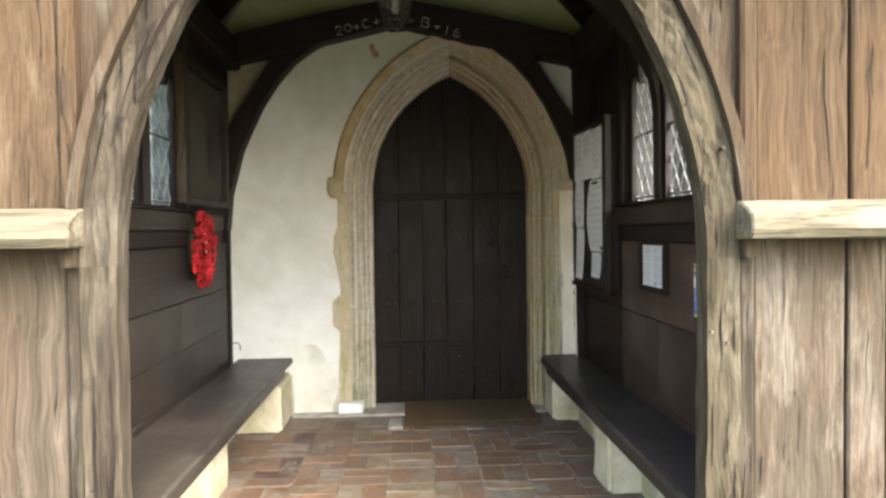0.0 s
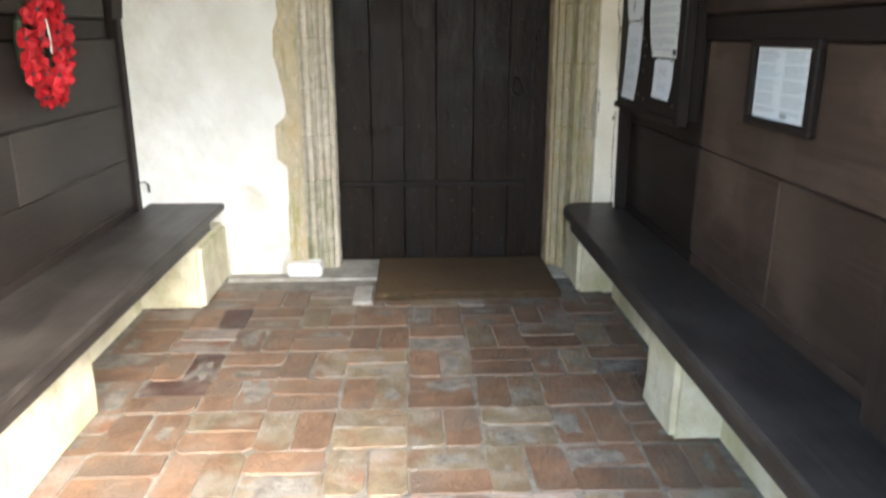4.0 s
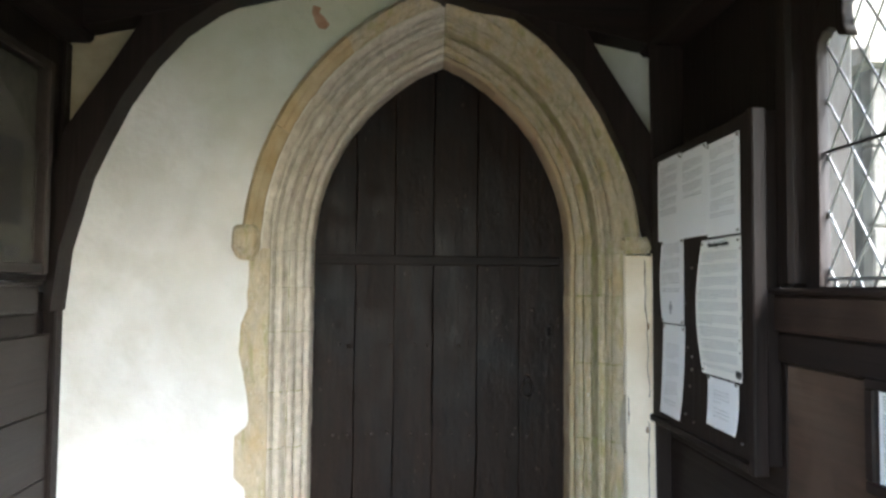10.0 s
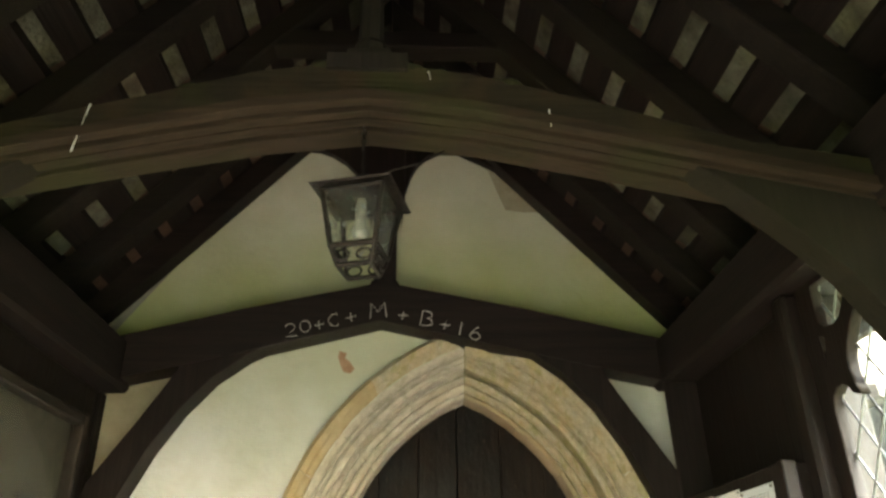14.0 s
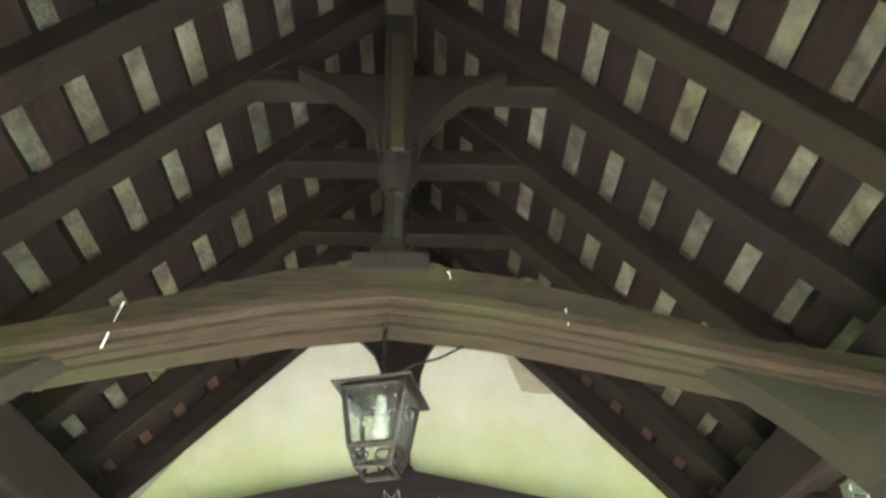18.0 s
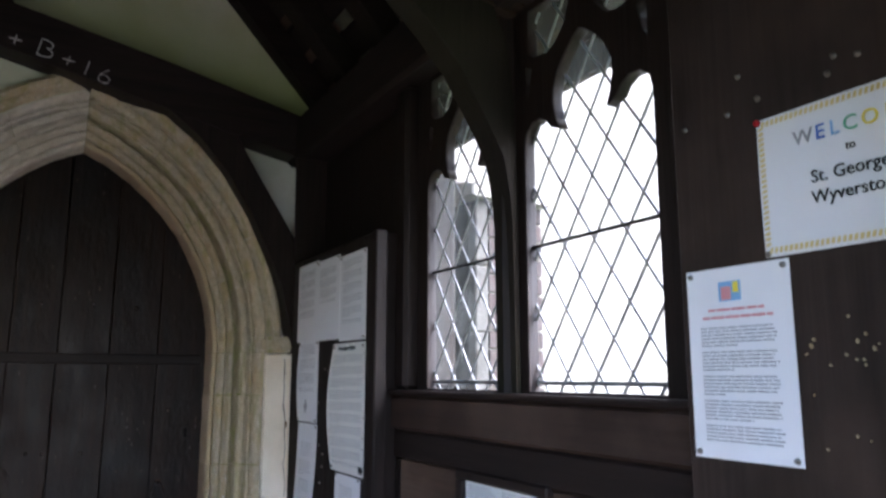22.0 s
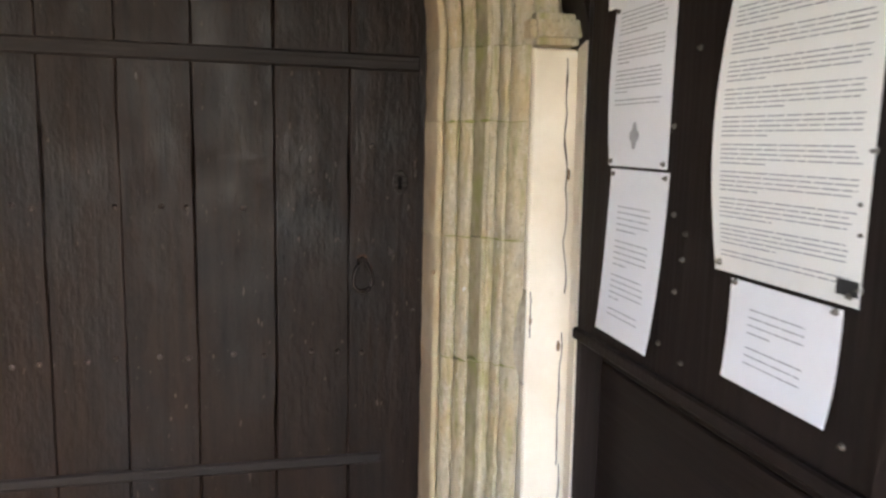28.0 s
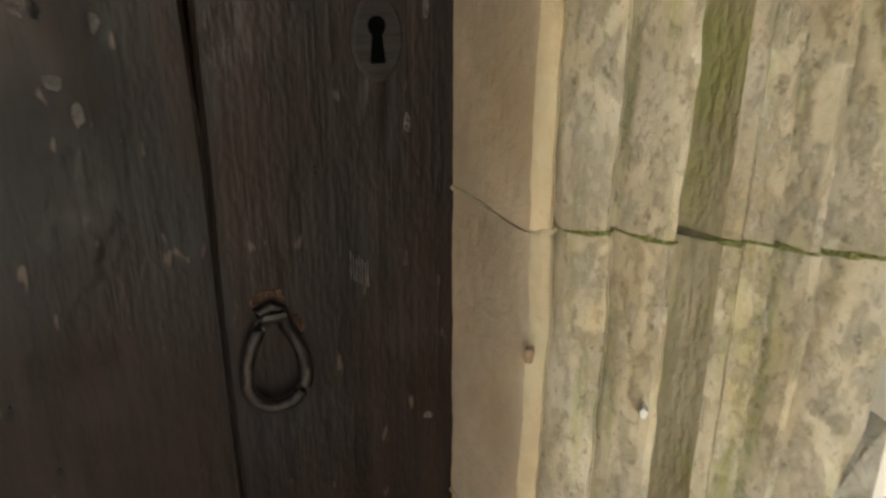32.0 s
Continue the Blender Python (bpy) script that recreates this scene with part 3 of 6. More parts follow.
def part(name, bm, material, parent=None, label="", smooth=False):
    """One mesh in world coordinates, under parent if there is one."""
    ob = new(name, finish(name, bm, material, smooth))
    if parent is not None:
        ob.parent = parent
        if parent.type == "EMPTY":
            ob.matrix_parent_inverse = Matrix.Translation(parent.location).inverted()
    if label:
        ob["label"] = label
    return ob


def setting(name, bm, material, label, category, smooth=False):
    return tagged(part(name, bm, material, smooth=smooth), label, category, kind="structure")


def box(bm, x0, x1, y0, y1, z0, z1, bevel=0.0, segs=1):
    r = bmesh.ops.create_cube(bm, size=1.0, matrix=Matrix.LocRotScale(((x0 + x1) / 2, (y0 + y1) / 2, (z0 + z1) / 2), None, (abs(x1 - x0), abs(y1 - y0), abs(z1 - z0))))
    if bevel:
        edges = {e for v in r["verts"] for e in v.link_edges}
        bmesh.ops.bevel(bm, geom=list(edges), offset=bevel, segments=segs, affect="EDGES", clamp_overlap=True)
    return bm


def B(*a, **k):
    return box(bmesh.new(), *a, **k)


def solid(bm, poly, axis, a0, a1, bevel=0.0):
    """Extrudes a polygon: axis y takes (x, z) points, axis x takes (y, z), axis z takes (x, y)."""
    def p(u, v, a):
        return (u, a, v) if axis == "y" else (a, u, v) if axis == "x" else (u, v, a)
    lo = [bm.verts.new(p(u, v, a0)) for u, v in poly]
    hi = [bm.verts.new(p(u, v, a1)) for u, v in poly]
    n = len(poly)
    fs = [bm.faces.new(lo), bm.faces.new(hi[::-1])]
    for f in fs:
        f.normal_update()
    for i in range(n):
        fs.append(bm.faces.new((lo[i], lo[(i + 1) % n], hi[(i + 1) % n], hi[i])))
    if bevel:
        bmesh.ops.recalc_face_normals(bm, faces=fs)
        es = {e for f in fs[:2] for e in f.edges}
        bmesh.ops.bevel(bm, geom=list(es), offset=bevel, segments=1, affect="EDGES", clamp_overlap=True)
    return bm


def S(poly, axis, a0, a1, bevel=0.0):
    return solid(bmesh.new(), poly, axis, a0, a1, bevel)


def ribbon(bm, upper, lower, y0, y1):
    """A timber between two polylines of (x, z), from y0 to y1."""
    n = len(upper)
    g = [[bm.verts.new((x, y, z)) for x, z in line] for line, y in ((upper, y0), (lower, y0), (lower, y1), (upper, y1))]
    for k in range(4):
        a, b = g[k], g[(k + 1) % 4]
        for i in range(n - 1):
            bm.faces.new((a[i], a[i + 1], b[i + 1], b[i]))
    bm.faces.new([g[k][0] for k in range(4)])
    bm.faces.new([g[3 - k][-1] for k in range(4)])
    return bm


def roughen(bm, amount, size=6.0, cuts=0):
    """Uneven, worn faces."""
    if cuts:
        bmesh.ops.subdivide_edges(bm, edges=bm.edges[:], cuts=cuts, use_grid_fill=True)
    for v in bm.verts:
        q = v.co * size
        v.co += Vector((noise.noise(q), noise.noise(q + Vector((7, 3, 1))), noise.noise(q + Vector((2, 9, 5))))) * amount
    return bm


def tube(bm, pts, r, sides=8, closed=False):
    pts = [Vector(p) for p in pts]
    rings = []
    n = len(pts)
    for i, p in enumerate(pts):
        a = pts[(i - 1) % n] if closed or i > 0 else p
        b = pts[(i + 1) % n] if closed or i < n - 1 else p
        d = (b - a).normalized()
        u = d.cross(Vector((0, 0, 1)) if abs(d.z) < 0.9 else Vector((1, 0, 0))).normalized()
        w = d.cross(u)
        rr = r[i] if isinstance(r, (list, tuple)) else r
        rings.append([bm.verts.new(p + (u * math.cos(2 * math.pi * k / sides) + w * math.sin(2 * math.pi * k / sides)) * rr) for k in range(sides)])
    for i in range(n if closed else n - 1):
        a, b = rings[i], rings[(i + 1) % n]
        for k in range(sides):
            bm.faces.new((a[k], a[(k + 1) % sides], b[(k + 1) % sides], b[k]))
    if not closed:
        bm.faces.new(rings[0][::-1])
        bm.faces.new(rings[-1])
    return bm


def T(*a, **k):
    return tube(bmesh.new(), *a, **k)


def lathe(bm, c, prof, sides=16, square=False):
    """Rings of (radius, z) round the upright through c; square: four sides."""
    s = 4 if square else sides
    off = math.pi / 4 if square else 0
    k = math.sqrt(2) if square else 1
    rings = [[bm.verts.new((c[0] + r * k * math.cos(2 * math.pi * i / s + off), c[1] + r * k * math.sin(2 * math.pi * i / s + off), c[2] + z)) for i in range(s)] for r, z in prof]
    for a, b in zip(rings, rings[1:]):
        for i in range(s):
            bm.faces.new((a[i], a[(i + 1) % s], b[(i + 1) % s], b[i]))
    bm.faces.new(rings[0][::-1])
    bm.faces.new(rings[-1])
    return bm


def letters(name, text, size, m, material, parent=None, align="CENTER", depth=0.0008):
    """Words in the built-in font, as a mesh at the pose m."""
    cu = bpy.data.curves.new(name, "FONT")
    cu.body, cu.size, cu.align_x, cu.extrude, cu.resolution_u = text, size, align, depth, 3
    tmp = bpy.data.objects.new("tmp", cu)
    scene.collection.objects.link(tmp)
    me = bpy.data.meshes.new_from_object(tmp.evaluated_get(bpy.context.evaluated_depsgraph_get()))
    bpy.data.objects.remove(tmp)
    me.transform(m)
    me.materials.clear()
    me.materials.append(material)
    ob = new(name, me)
    if parent is not None:
        ob.parent = parent
        if parent.type == "EMPTY":
            ob.matrix_parent_inverse = Matrix.Translation(parent.location).inverted()
    return ob


# ---- plan: door face y = 0, plaster y = -0.22 below the beam and -0.17 above it, walls x = -1.42 and x = 0.885, entrance y = -3.15 ----
WEST, EAST, PLASTER, GABLE, MID = -1.42, 0.885, -0.22, -0.17, -0.30
DOOR_C, DOOR_A, SPRING, ARC = 0.03, 0.54, 1.495, 0.887


def arch_point(o, s):
    """A point on the doorway's outline, o out from the door's edge; s runs 0 to 1 up the left jamb, 1 to 2 over the left arc, 2 to 4 down the right."""
    right = s > 2
    if right:
        s = 4 - s
    if s <= 1:
        x, z = -DOOR_A - o, SPRING * s
    else:
        r = ARC + o
        end = math.acos((ARC - DOOR_A) / r)
        t = (s - 1) * end
        x, z = (ARC - DOOR_A) - r * math.cos(t), SPRING + r * math.sin(t)
    return (DOOR_C - x if right else DOOR_C + x, z)


# reveal, arris, rolls and hollows: (out from the door's edge, y)
REVEAL = [(0.0, 0.03), (0.0, -0.05), (0.0, -0.108), (0.003, -0.119)]
ARRIS = [(0.003, -0.119), (0.008, -0.126), (0.014, -0.128), (0.019, -0.125), (0.0225, -0.117)]
WAVE = [(0.0225, 0.012), (0.0245, 0.012), (0.026, -0.006), (0.034, -0.015), (0.044, -0.014), (0.0495, -0.006), (0.0515, 0.016), (0.0535, 0.016), (0.056, -0.006), (0.062, -0.017), (0.070, -0.022), (0.0755, -0.018),
        (0.0772, 0.020), (0.084, 0.026), (0.092, 0.021), (0.0965, 0.012), (0.0982, -0.016), (0.104, -0.020), (0.110, -0.012), (0.116, -0.011), (0.1225, -0.013), (0.1245, 0.016), (0.127, 0.016),
        (0.130, -0.006), (0.137, -0.016), (0.143, -0.012), (0.1455, 0.014), (0.148, 0.014), (0.151, -0.006), (0.160, -0.012), (0.172, -0.012), (0.184, -0.004)]
ROLLS = [(o, -0.122 - 0.87 * (o - 0.0225) + d) for o, d in WAVE] + [(0.19, -0.2)]


def shallow(profile):
    """The jamb beside the plaster stands less proud than the one beside the painted strip."""
    return [(o * 1.06, y if y > -0.12 else -0.12 + 0.72 * (y + 0.12)) for o, y in profile]


def moulded_stone(s0, s1, profile, steps, shift=0.0, wear=0.0035):
    bm = bmesh.new()
    rows = []
    for i in range(steps + 1):
        s = s0 + (s1 - s0) * i / steps
        rows.append([bm.verts.new((*(lambda q: (q[0], y + shift, q[1]))(arch_point(o, s)),)) for o, y in profile])
    for a, b in zip(rows, rows[1:]):
        for k in range(len(profile) - 1):
            bm.faces.new((a[k], a[k + 1], b[k + 1], b[k]))
    bm.faces.new(rows[0][::-1])
    bm.faces.new(rows[-1])
    for v in bm.verts:
        q = v.co * 14
        v.co += Vector((noise.noise(q), noise.noise(q + Vector((5, 1, 2))), 0)) * wear
        v.co.z += 0.004 * noise.noise(Vector((v.co.x * 30, 1, v.co.z * 0.5)))
        q = v.co * 45
        v.co += Vector((noise.noise(q), noise.noise(q + Vector((5, 1, 2))), 0)) * wear * 0.5
    return bm


# ---- ground, walls, floor ----
bm = bmesh.new()
bmesh.ops.create_grid(bm, x_segments=40, y_segments=40, size=300)
for v in bm.verts:
    v.co.z = -0.16
setting("ground", bm, turf, "rough mown churchyard turf", "ground")
setting("path", B(-1.6, 1.1, -14, -3.35, -0.15, -0.03), gravel, "worn gravel path up to the porch", "path")

# church wall with the doorway cut through it
N = 12
left_half = [arch_point(0.187, 2 * i / N) for i in range(N + 1)]
right_half = [arch_point(0.187, 4 - 2 * i / N) for i in range(N + 1)]
bm = bmesh.new()
solid(bm, [(-9, -0.2), (left_half[0][0], -0.2)] + left_half + [(DOOR_C, 7.0), (-9, 7.0)], "y", GABLE, 0.5)
solid(bm, [(9, -0.2), (right_half[0][0], -0.2)] + right_half + [(DOOR_C, 7.0), (9, 7.0)], "y", GABLE, 0.5)
bmesh.ops.triangulate(bm, faces=bm.faces)
setting("wall_church", bm, render_wall, "pale rendered church wall round the doorway", "wall")
# Unseen panel, added to close the doorway behind the planks.
setting("wall_behind_door", B(-0.8, 0.8, 0.3, 0.36, -0.1, 2.9), dark_z, "unseen dark backing behind the closed door", "wall")

# plaster skin with its ragged edge against the stone
EDGE = [(-0.02, -0.746), (0.267, -0.746), (0.513, -0.735), (0.562, -0.739), (0.597, -0.781), (0.759, -0.784), (0.784, -0.754), (0.808, -0.727), (0.907, -0.735), (1.005, -0.754), (1.103, -0.775), (1.202, -0.767), (1.27, -0.741), (1.497, -0.741)]


def edge_at(z):
    for (z0, e0), (z1, e1) in zip(EDGE, EDGE[1:]):
        if z <= z1:
            return e0 + (e1 - e0) * (z - z0) / (z1 - z0)
    return EDGE[-1][1]


edge = []
z = -0.02
while z < 1.49:
    edge.append((edge_at(z) + 0.006 * noise.noise(Vector((0, 0, z * 11))) + 0.003 * noise.noise(Vector((3, 0, z * 40))), z))
    z += 0.02
over = [arch_point(0.185, 1 + i / 10) for i in range(11)]
bm = bmesh.new()
solid(bm, [(WEST - 0.1, -0.02)] + edge + over + [(DOOR_C, 2.60), (MID, 2.65), (-1.14, 2.45), (WEST - 0.1, 2.38)], "y", PLASTER - 0.012, GABLE - 0.001)
bmesh.ops.triangulate(bm, faces=bm.faces)
setting("bared_stone", roughen(B(-0.86, -0.66, PLASTER - 0.008, GABLE - 0.0005, -0.02, 1.5), 0.002, 9, cuts=3), stone, "bared rubble stone beside the jamb", "stonework")
# Plaster behind the west brace is given a darker tan than the wall.
tan_patch = surface("dark tan plaster", (0.28, 0.235, 0.145), (0.42, 0.36, 0.24), scale=6, rough=0.95, bump=0.4)
patch = surface("dirty plaster", (0.66, 0.64, 0.56), (0.8, 0.785, 0.72), scale=6, rough=0.95, bump=0.6, stain=(0.5, 0.46, 0.36), stain_amount=0.5, stain_scale=5.0)
outline = [(-1.045, 0.0), (-1.045, 0.425), (-1.01, 0.455), (-0.96, 0.472), (-0.9, 0.468), (-0.86, 0.43), (-0.83, 0.36), (-0.80, 0.32), (-0.762, 0.27), (-0.765, 0.12), (-0.79, 0.06), (-0.8, 0.0)]
setting("plaster_patch", roughen(S(outline, "y", PLASTER - 0.0145, PLASTER - 0.0125), 0.006, 12), patch, "dirty cracked plaster patch above the bench end", "plaster")
setting("plaster_west", bm, wall_plaster, "white lime plaster with a ragged edge beside the doorway", "plaster")
setting("plaster_patch", roughen(S([(-1.47, 1.95), (-1.30, 2.12), (-1.12, 2.40), (-1.5, 2.32)], "y", PLASTER - 0.0145, PLASTER - 0.0125), 0.003, 12), tan_patch, "tan plaster behind the brace", "plaster")
over_r = [arch_point(0.185, 3 - i / 10) for i in range(11)]
bm = bmesh.new()
solid(bm, [(EAST + 0.12, -0.02), (0.80, -0.02)] + over_r + [(DOOR_C, 2.60), (0.54, 2.45), (EAST + 0.12, 2.37)], "y", PLASTER - 0.012, GABLE - 0.001)
bmesh.ops.triangulate(bm, faces=bm.faces)
setting("plaster_east", bm, wall_plaster, "white lime plaster beside the doorway arch", "plaster")
bm = S([(WEST - 0.1, 2.55), (EAST + 0.1, 2.55), (MID + 0.2, 4.0), (MID - 0.2, 4.0)], "y", GABLE - 0.013, GABLE - 0.002)
setting("plaster_gable", bm, algae_plaster, "cream gable plaster with green algae above the beam", "plaster")

stained_patch = surface("brown stained plaster", (0.3, 0.26, 0.17), (0.44, 0.4, 0.29), scale=8, rough=0.95, bump=0.5, stain=(0.24, 0.2, 0.12), stain_amount=0.5, stain_scale=6.0)
setting("plaster_patch", roughen(S([(0.17, 3.43), (0.25, 3.40), (0.34, 3.31), (0.44, 3.2), (0.33, 3.195), (0.25, 3.21), (0.215, 3.30)], "y", GABLE - 0.0155, GABLE - 0.0135), 0.004, 12), stained_patch, "brownish stained plaster patch high on the gable", "plaster")
floor = setting("floor", B(WEST, EAST, -3.3, 0.02, -0.1, -0.0045), mortar, "mortar bed under the brick floor", "floor")

POST_Y = -2.44
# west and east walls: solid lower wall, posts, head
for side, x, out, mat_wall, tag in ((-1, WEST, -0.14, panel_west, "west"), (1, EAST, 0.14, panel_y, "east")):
    w = tagged(new("wall_" + tag), "dark oak framed porch wall with horizontal boards", "wall", kind="structure")
    x0, x1 = sorted((x + side * 0.03, x + side * 0.16))
    def skew(bm):
        """The west wall runs slightly outwards towards the church."""
        for v in bm.verts:
            if side < 0:
                v.co.x -= 0.045 * min(max((v.co.y + 2.4) / 2.1, 0), 1)
        return bm

    end = -0.43 if side > 0 else -0.30
    part("backing", skew(B(x0, x1, -3.1, end, -0.1, 1.32)), dark_y, w)
    zs = [-0.02, 0.40, 0.62, 0.87, 1.163] if side < 0 else [-0.02, 0.42, 0.80, 1.163]
    for a, b in zip(zs, zs[1:]):
        bx = sorted((x, x + side * 0.028))
        stops = [-3.05, -1.872, -1.285, end] if side > 0 and a == 0.42 else [-3.05, -1.285, end] if side > 0 else [-3.05, -1.35, end] if side < 0 and a == 0.62 else [-3.05, end]
        for ya, yb in zip(stops, stops[1:]):
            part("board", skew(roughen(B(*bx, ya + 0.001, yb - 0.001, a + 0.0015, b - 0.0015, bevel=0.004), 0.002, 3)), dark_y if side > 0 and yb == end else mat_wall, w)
    part("rail", skew(B(*sorted((x - side * 0.012, x + side * 0.03)), -2.445, end - 0.001 if side > 0 else -0.45, 1.165, 1.243, bevel=0.006)), dark_y, w)
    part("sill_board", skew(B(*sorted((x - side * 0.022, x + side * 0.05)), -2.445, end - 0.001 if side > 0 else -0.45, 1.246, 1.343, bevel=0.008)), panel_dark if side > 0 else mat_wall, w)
    part("sill_lip", skew(B(*sorted((x - side * 0.035, x + side * 0.12)), -2.445, end - 0.001 if side > 0 else -0.45, 1.344, 1.359, bevel=0.004)), dark_y, w)
    bm = skew(roughen(B(*sorted((x - side * (0.004 if side > 0 else 0.016), x + side * 0.16)), end + 0.003, -0.4125 if side > 0 else PLASTER - 0.015, -0.02, 2.30, bevel=0.006), 0.002, 4))
    for v in bm.verts:
        if side > 0:
            v.co.x += -0.052 + 0.014 * (0.9 - v.co.z)
    part("wall_post", bm, dark_z, w)
    if side > 0:
        part("corner_filler", B(0.905, 1.045, -0.4115, PLASTER - 0.013, -0.02, 2.30), dark_z, w)
    if side < 0:
        part("hook", T([(-1.44, -0.30, 0.50), (-1.40, -0.31, 0.505), (-1.385, -0.31, 0.49), (-1.385, -0.31, 0.455)], 0.004, 6), iron, w, "small iron hook")
        part("latch", B(x - 0.004, x + 0.010, -2.375, -2.35, 0.90, 0.985, bevel=0.004), iron, w, "small worn iron latch plate")
    part("upper_boards", skew(B(*sorted((x + (0.055 if side > 0 else 0), x + side * 0.15)), -1.27, end + 0.001, 1.361, 2.30, bevel=0.006)), dark_z, w)
    part("window_post", B(*sorted((x - side * 0.02, x + side * 0.16)), -1.345, -1.272, 1.361, 2.30, bevel=0.012), dark_z, w)
    part("wide_post", roughen(B(*sorted((x - side * 0.057, x + side * 0.16)), -3.02, POST_Y if side > 0 else -2.40, -0.02, 2.30, bevel=0.01), 0.002, 4), post_z, w)
    part("wall_plate", roughen(B(*sorted((x - side * 0.06, x + side * 0.18)), -3.1, PLASTER - 0.02, 2.302, 2.50, bevel=0.015), 0.004, 3), roof_y, w)

# windows
DIA_W, DIA_H = 0.1, 0.1415


HEAD = [(0.208, 1.361), (0.208, 1.945), (0.2, 1.98), (0.175, 2.0), (0.145, 2.003), (0.12, 1.99), (0.105, 1.97), (0.083, 1.962), (0.092, 1.985), (0.1, 2.02), (0.098, 2.055), (0.08, 2.095), (0.05, 2.13), (0.02, 2.157)]
LEAF = [(0.03, 2.288), (0.188, 2.29), (0.19, 2.178), (0.165, 2.158), (0.115, 2.15), (0.08, 2.162), (0.047, 2.198), (0.03, 2.24)]
LEAFLET = [(0.2, 2.152), (0.168, 2.136), (0.18, 2.08), (0.2, 2.045)]


def pierced(name, outer, holes, x, half, material, parent):
    """A plank in the plane of x with holes through it."""
    cu = bpy.data.curves.new(name, "CURVE")
    cu.dimensions, cu.fill_mode, cu.extrude, cu.bevel_depth = "2D", "BOTH", half, 0.004
    for line in [outer] + holes:
        sp = cu.splines.new("POLY")
        sp.points.add(len(line) - 1)
        for q, (u, v) in zip(sp.points, line):
            q.co = (u, v, 0, 1)
        sp.use_cyclic_u = True
    tmp = bpy.data.objects.new("tmp", cu)
    scene.collection.objects.link(tmp)
    me = bpy.data.meshes.new_from_object(tmp.evaluated_get(bpy.context.evaluated_depsgraph_get()))
    bpy.data.objects.remove(tmp)
    me.transform(Matrix(((0, 0, 1, x), (1, 0, 0, 0), (0, 1, 0, 0), (0, 0, 0, 1))))
    me.materials.clear()
    me.materials.append(material)
    ob = new(name, me)
    ob.parent = parent
    ob.matrix_parent_inverse = Matrix.Translation(parent.location).inverted()
    return ob


def window(name, side, label):
    x = EAST + 0.05 if side > 0 else WEST - 0.05
    w = thing(name, (x, -1.84, 1.40), label, "window", kind="structure")
    la, lb = (-1.818, -1.403), (-2.332, -1.902)
    holes = []
    for y0, y1 in (la, lb):
        c, k = (y0 + y1) / 2, (y1 - y0) / 0.416
        holes.append([(c + k * d, z) for d, z in HEAD] + [(c, 2.168)] + [(c - k * d, z) for d, z in HEAD[::-1]])
        for shape in (LEAF, LEAFLET):
            holes.append([(c + k * d, z) for d, z in shape])
            holes.append([(c - k * d, z) for d, z in shape[::-1]])
    pierced("tracery", [(-2.445, 1.36), (-1.346, 1.36), (-1.346, 2.301), (-2.445, 2.301)], holes, x - side * 0.012, 0.012, dark_z, w)
    part("mullion", S([(x - side * 0.06, -1.852), (x - side * 0.035, -1.876), (x + side * 0.02, -1.876), (x + side * 0.02, -1.822), (x - side * 0.035, -1.828)], "z", 1.36, 2.30), dark_z, w)
    for y0, y1 in (la, lb):
        g = part("pane", pane_quad(x + side * 0.004, y0 - 0.01, y1 + 0.01, 1.358, 2.30), pane_glass if side > 0 else west_glass, w)
        g.visible_shadow = False
        lat = bmesh.new()
        # diagonal cames, clipped to the light
        for sgn in (1, -1):
            k = -14
            while k < 16:
                pts = []
                y_at = lambda z: (y0 + y1) / 2 + k * DIA_W + sgn * (z - 1.405) * DIA_W / DIA_H
                za, zb = 1.36, 2.30
                ends = []
                for zc in (za, zb):
                    yc = min(max(y_at(zc), y0 - 0.01), y1 + 0.01)
                    zz = 1.405 + (yc - (y0 + y1) / 2 - k * DIA_W) * sgn * DIA_H / DIA_W
                    ends.append((yc, zz))
                if abs(ends[0][1] - ends[1][1]) > 0.02 and za - 0.01 <= min(ends[0][1], ends[1][1]) and max(ends[0][1], ends[1][1]) <= zb + 0.01:
                    tube(lat, [(x - side * 0.001, *ends[0]), (x - side * 0.001, *ends[1])], 0.0034, 6)
                k += 1
        tube(lat, [(x - side * 0.001, y0, 1.384), (x - side * 0.001, y1, 1.384)], 0.005, 6)
        part("leadwork", lat, lead, w, "grey lead diamond cames")
        part("saddle_bar", T([(x - side * 0.008, y0 - 0.01, 1.70), (x - side * 0.008, y1 + 0.01, 1.70)], 0.0045), iron, w)
    return w


window("window_1", 1, "two-light oak tracery window with diamond leaded panes")
window("window_2", -1, "two-light oak tracery window with diamond leaded panes")

# ---- roof ----
PITCH, RIDGE = 1.10, 3.97
def under(x, lift=0.0):
    return RIDGE + lift - PITCH * abs(x - MID)


RAFTER_Y = (-0.57, -0.965, -1.37, -1.78, -2.16, -2.56, -2.95)
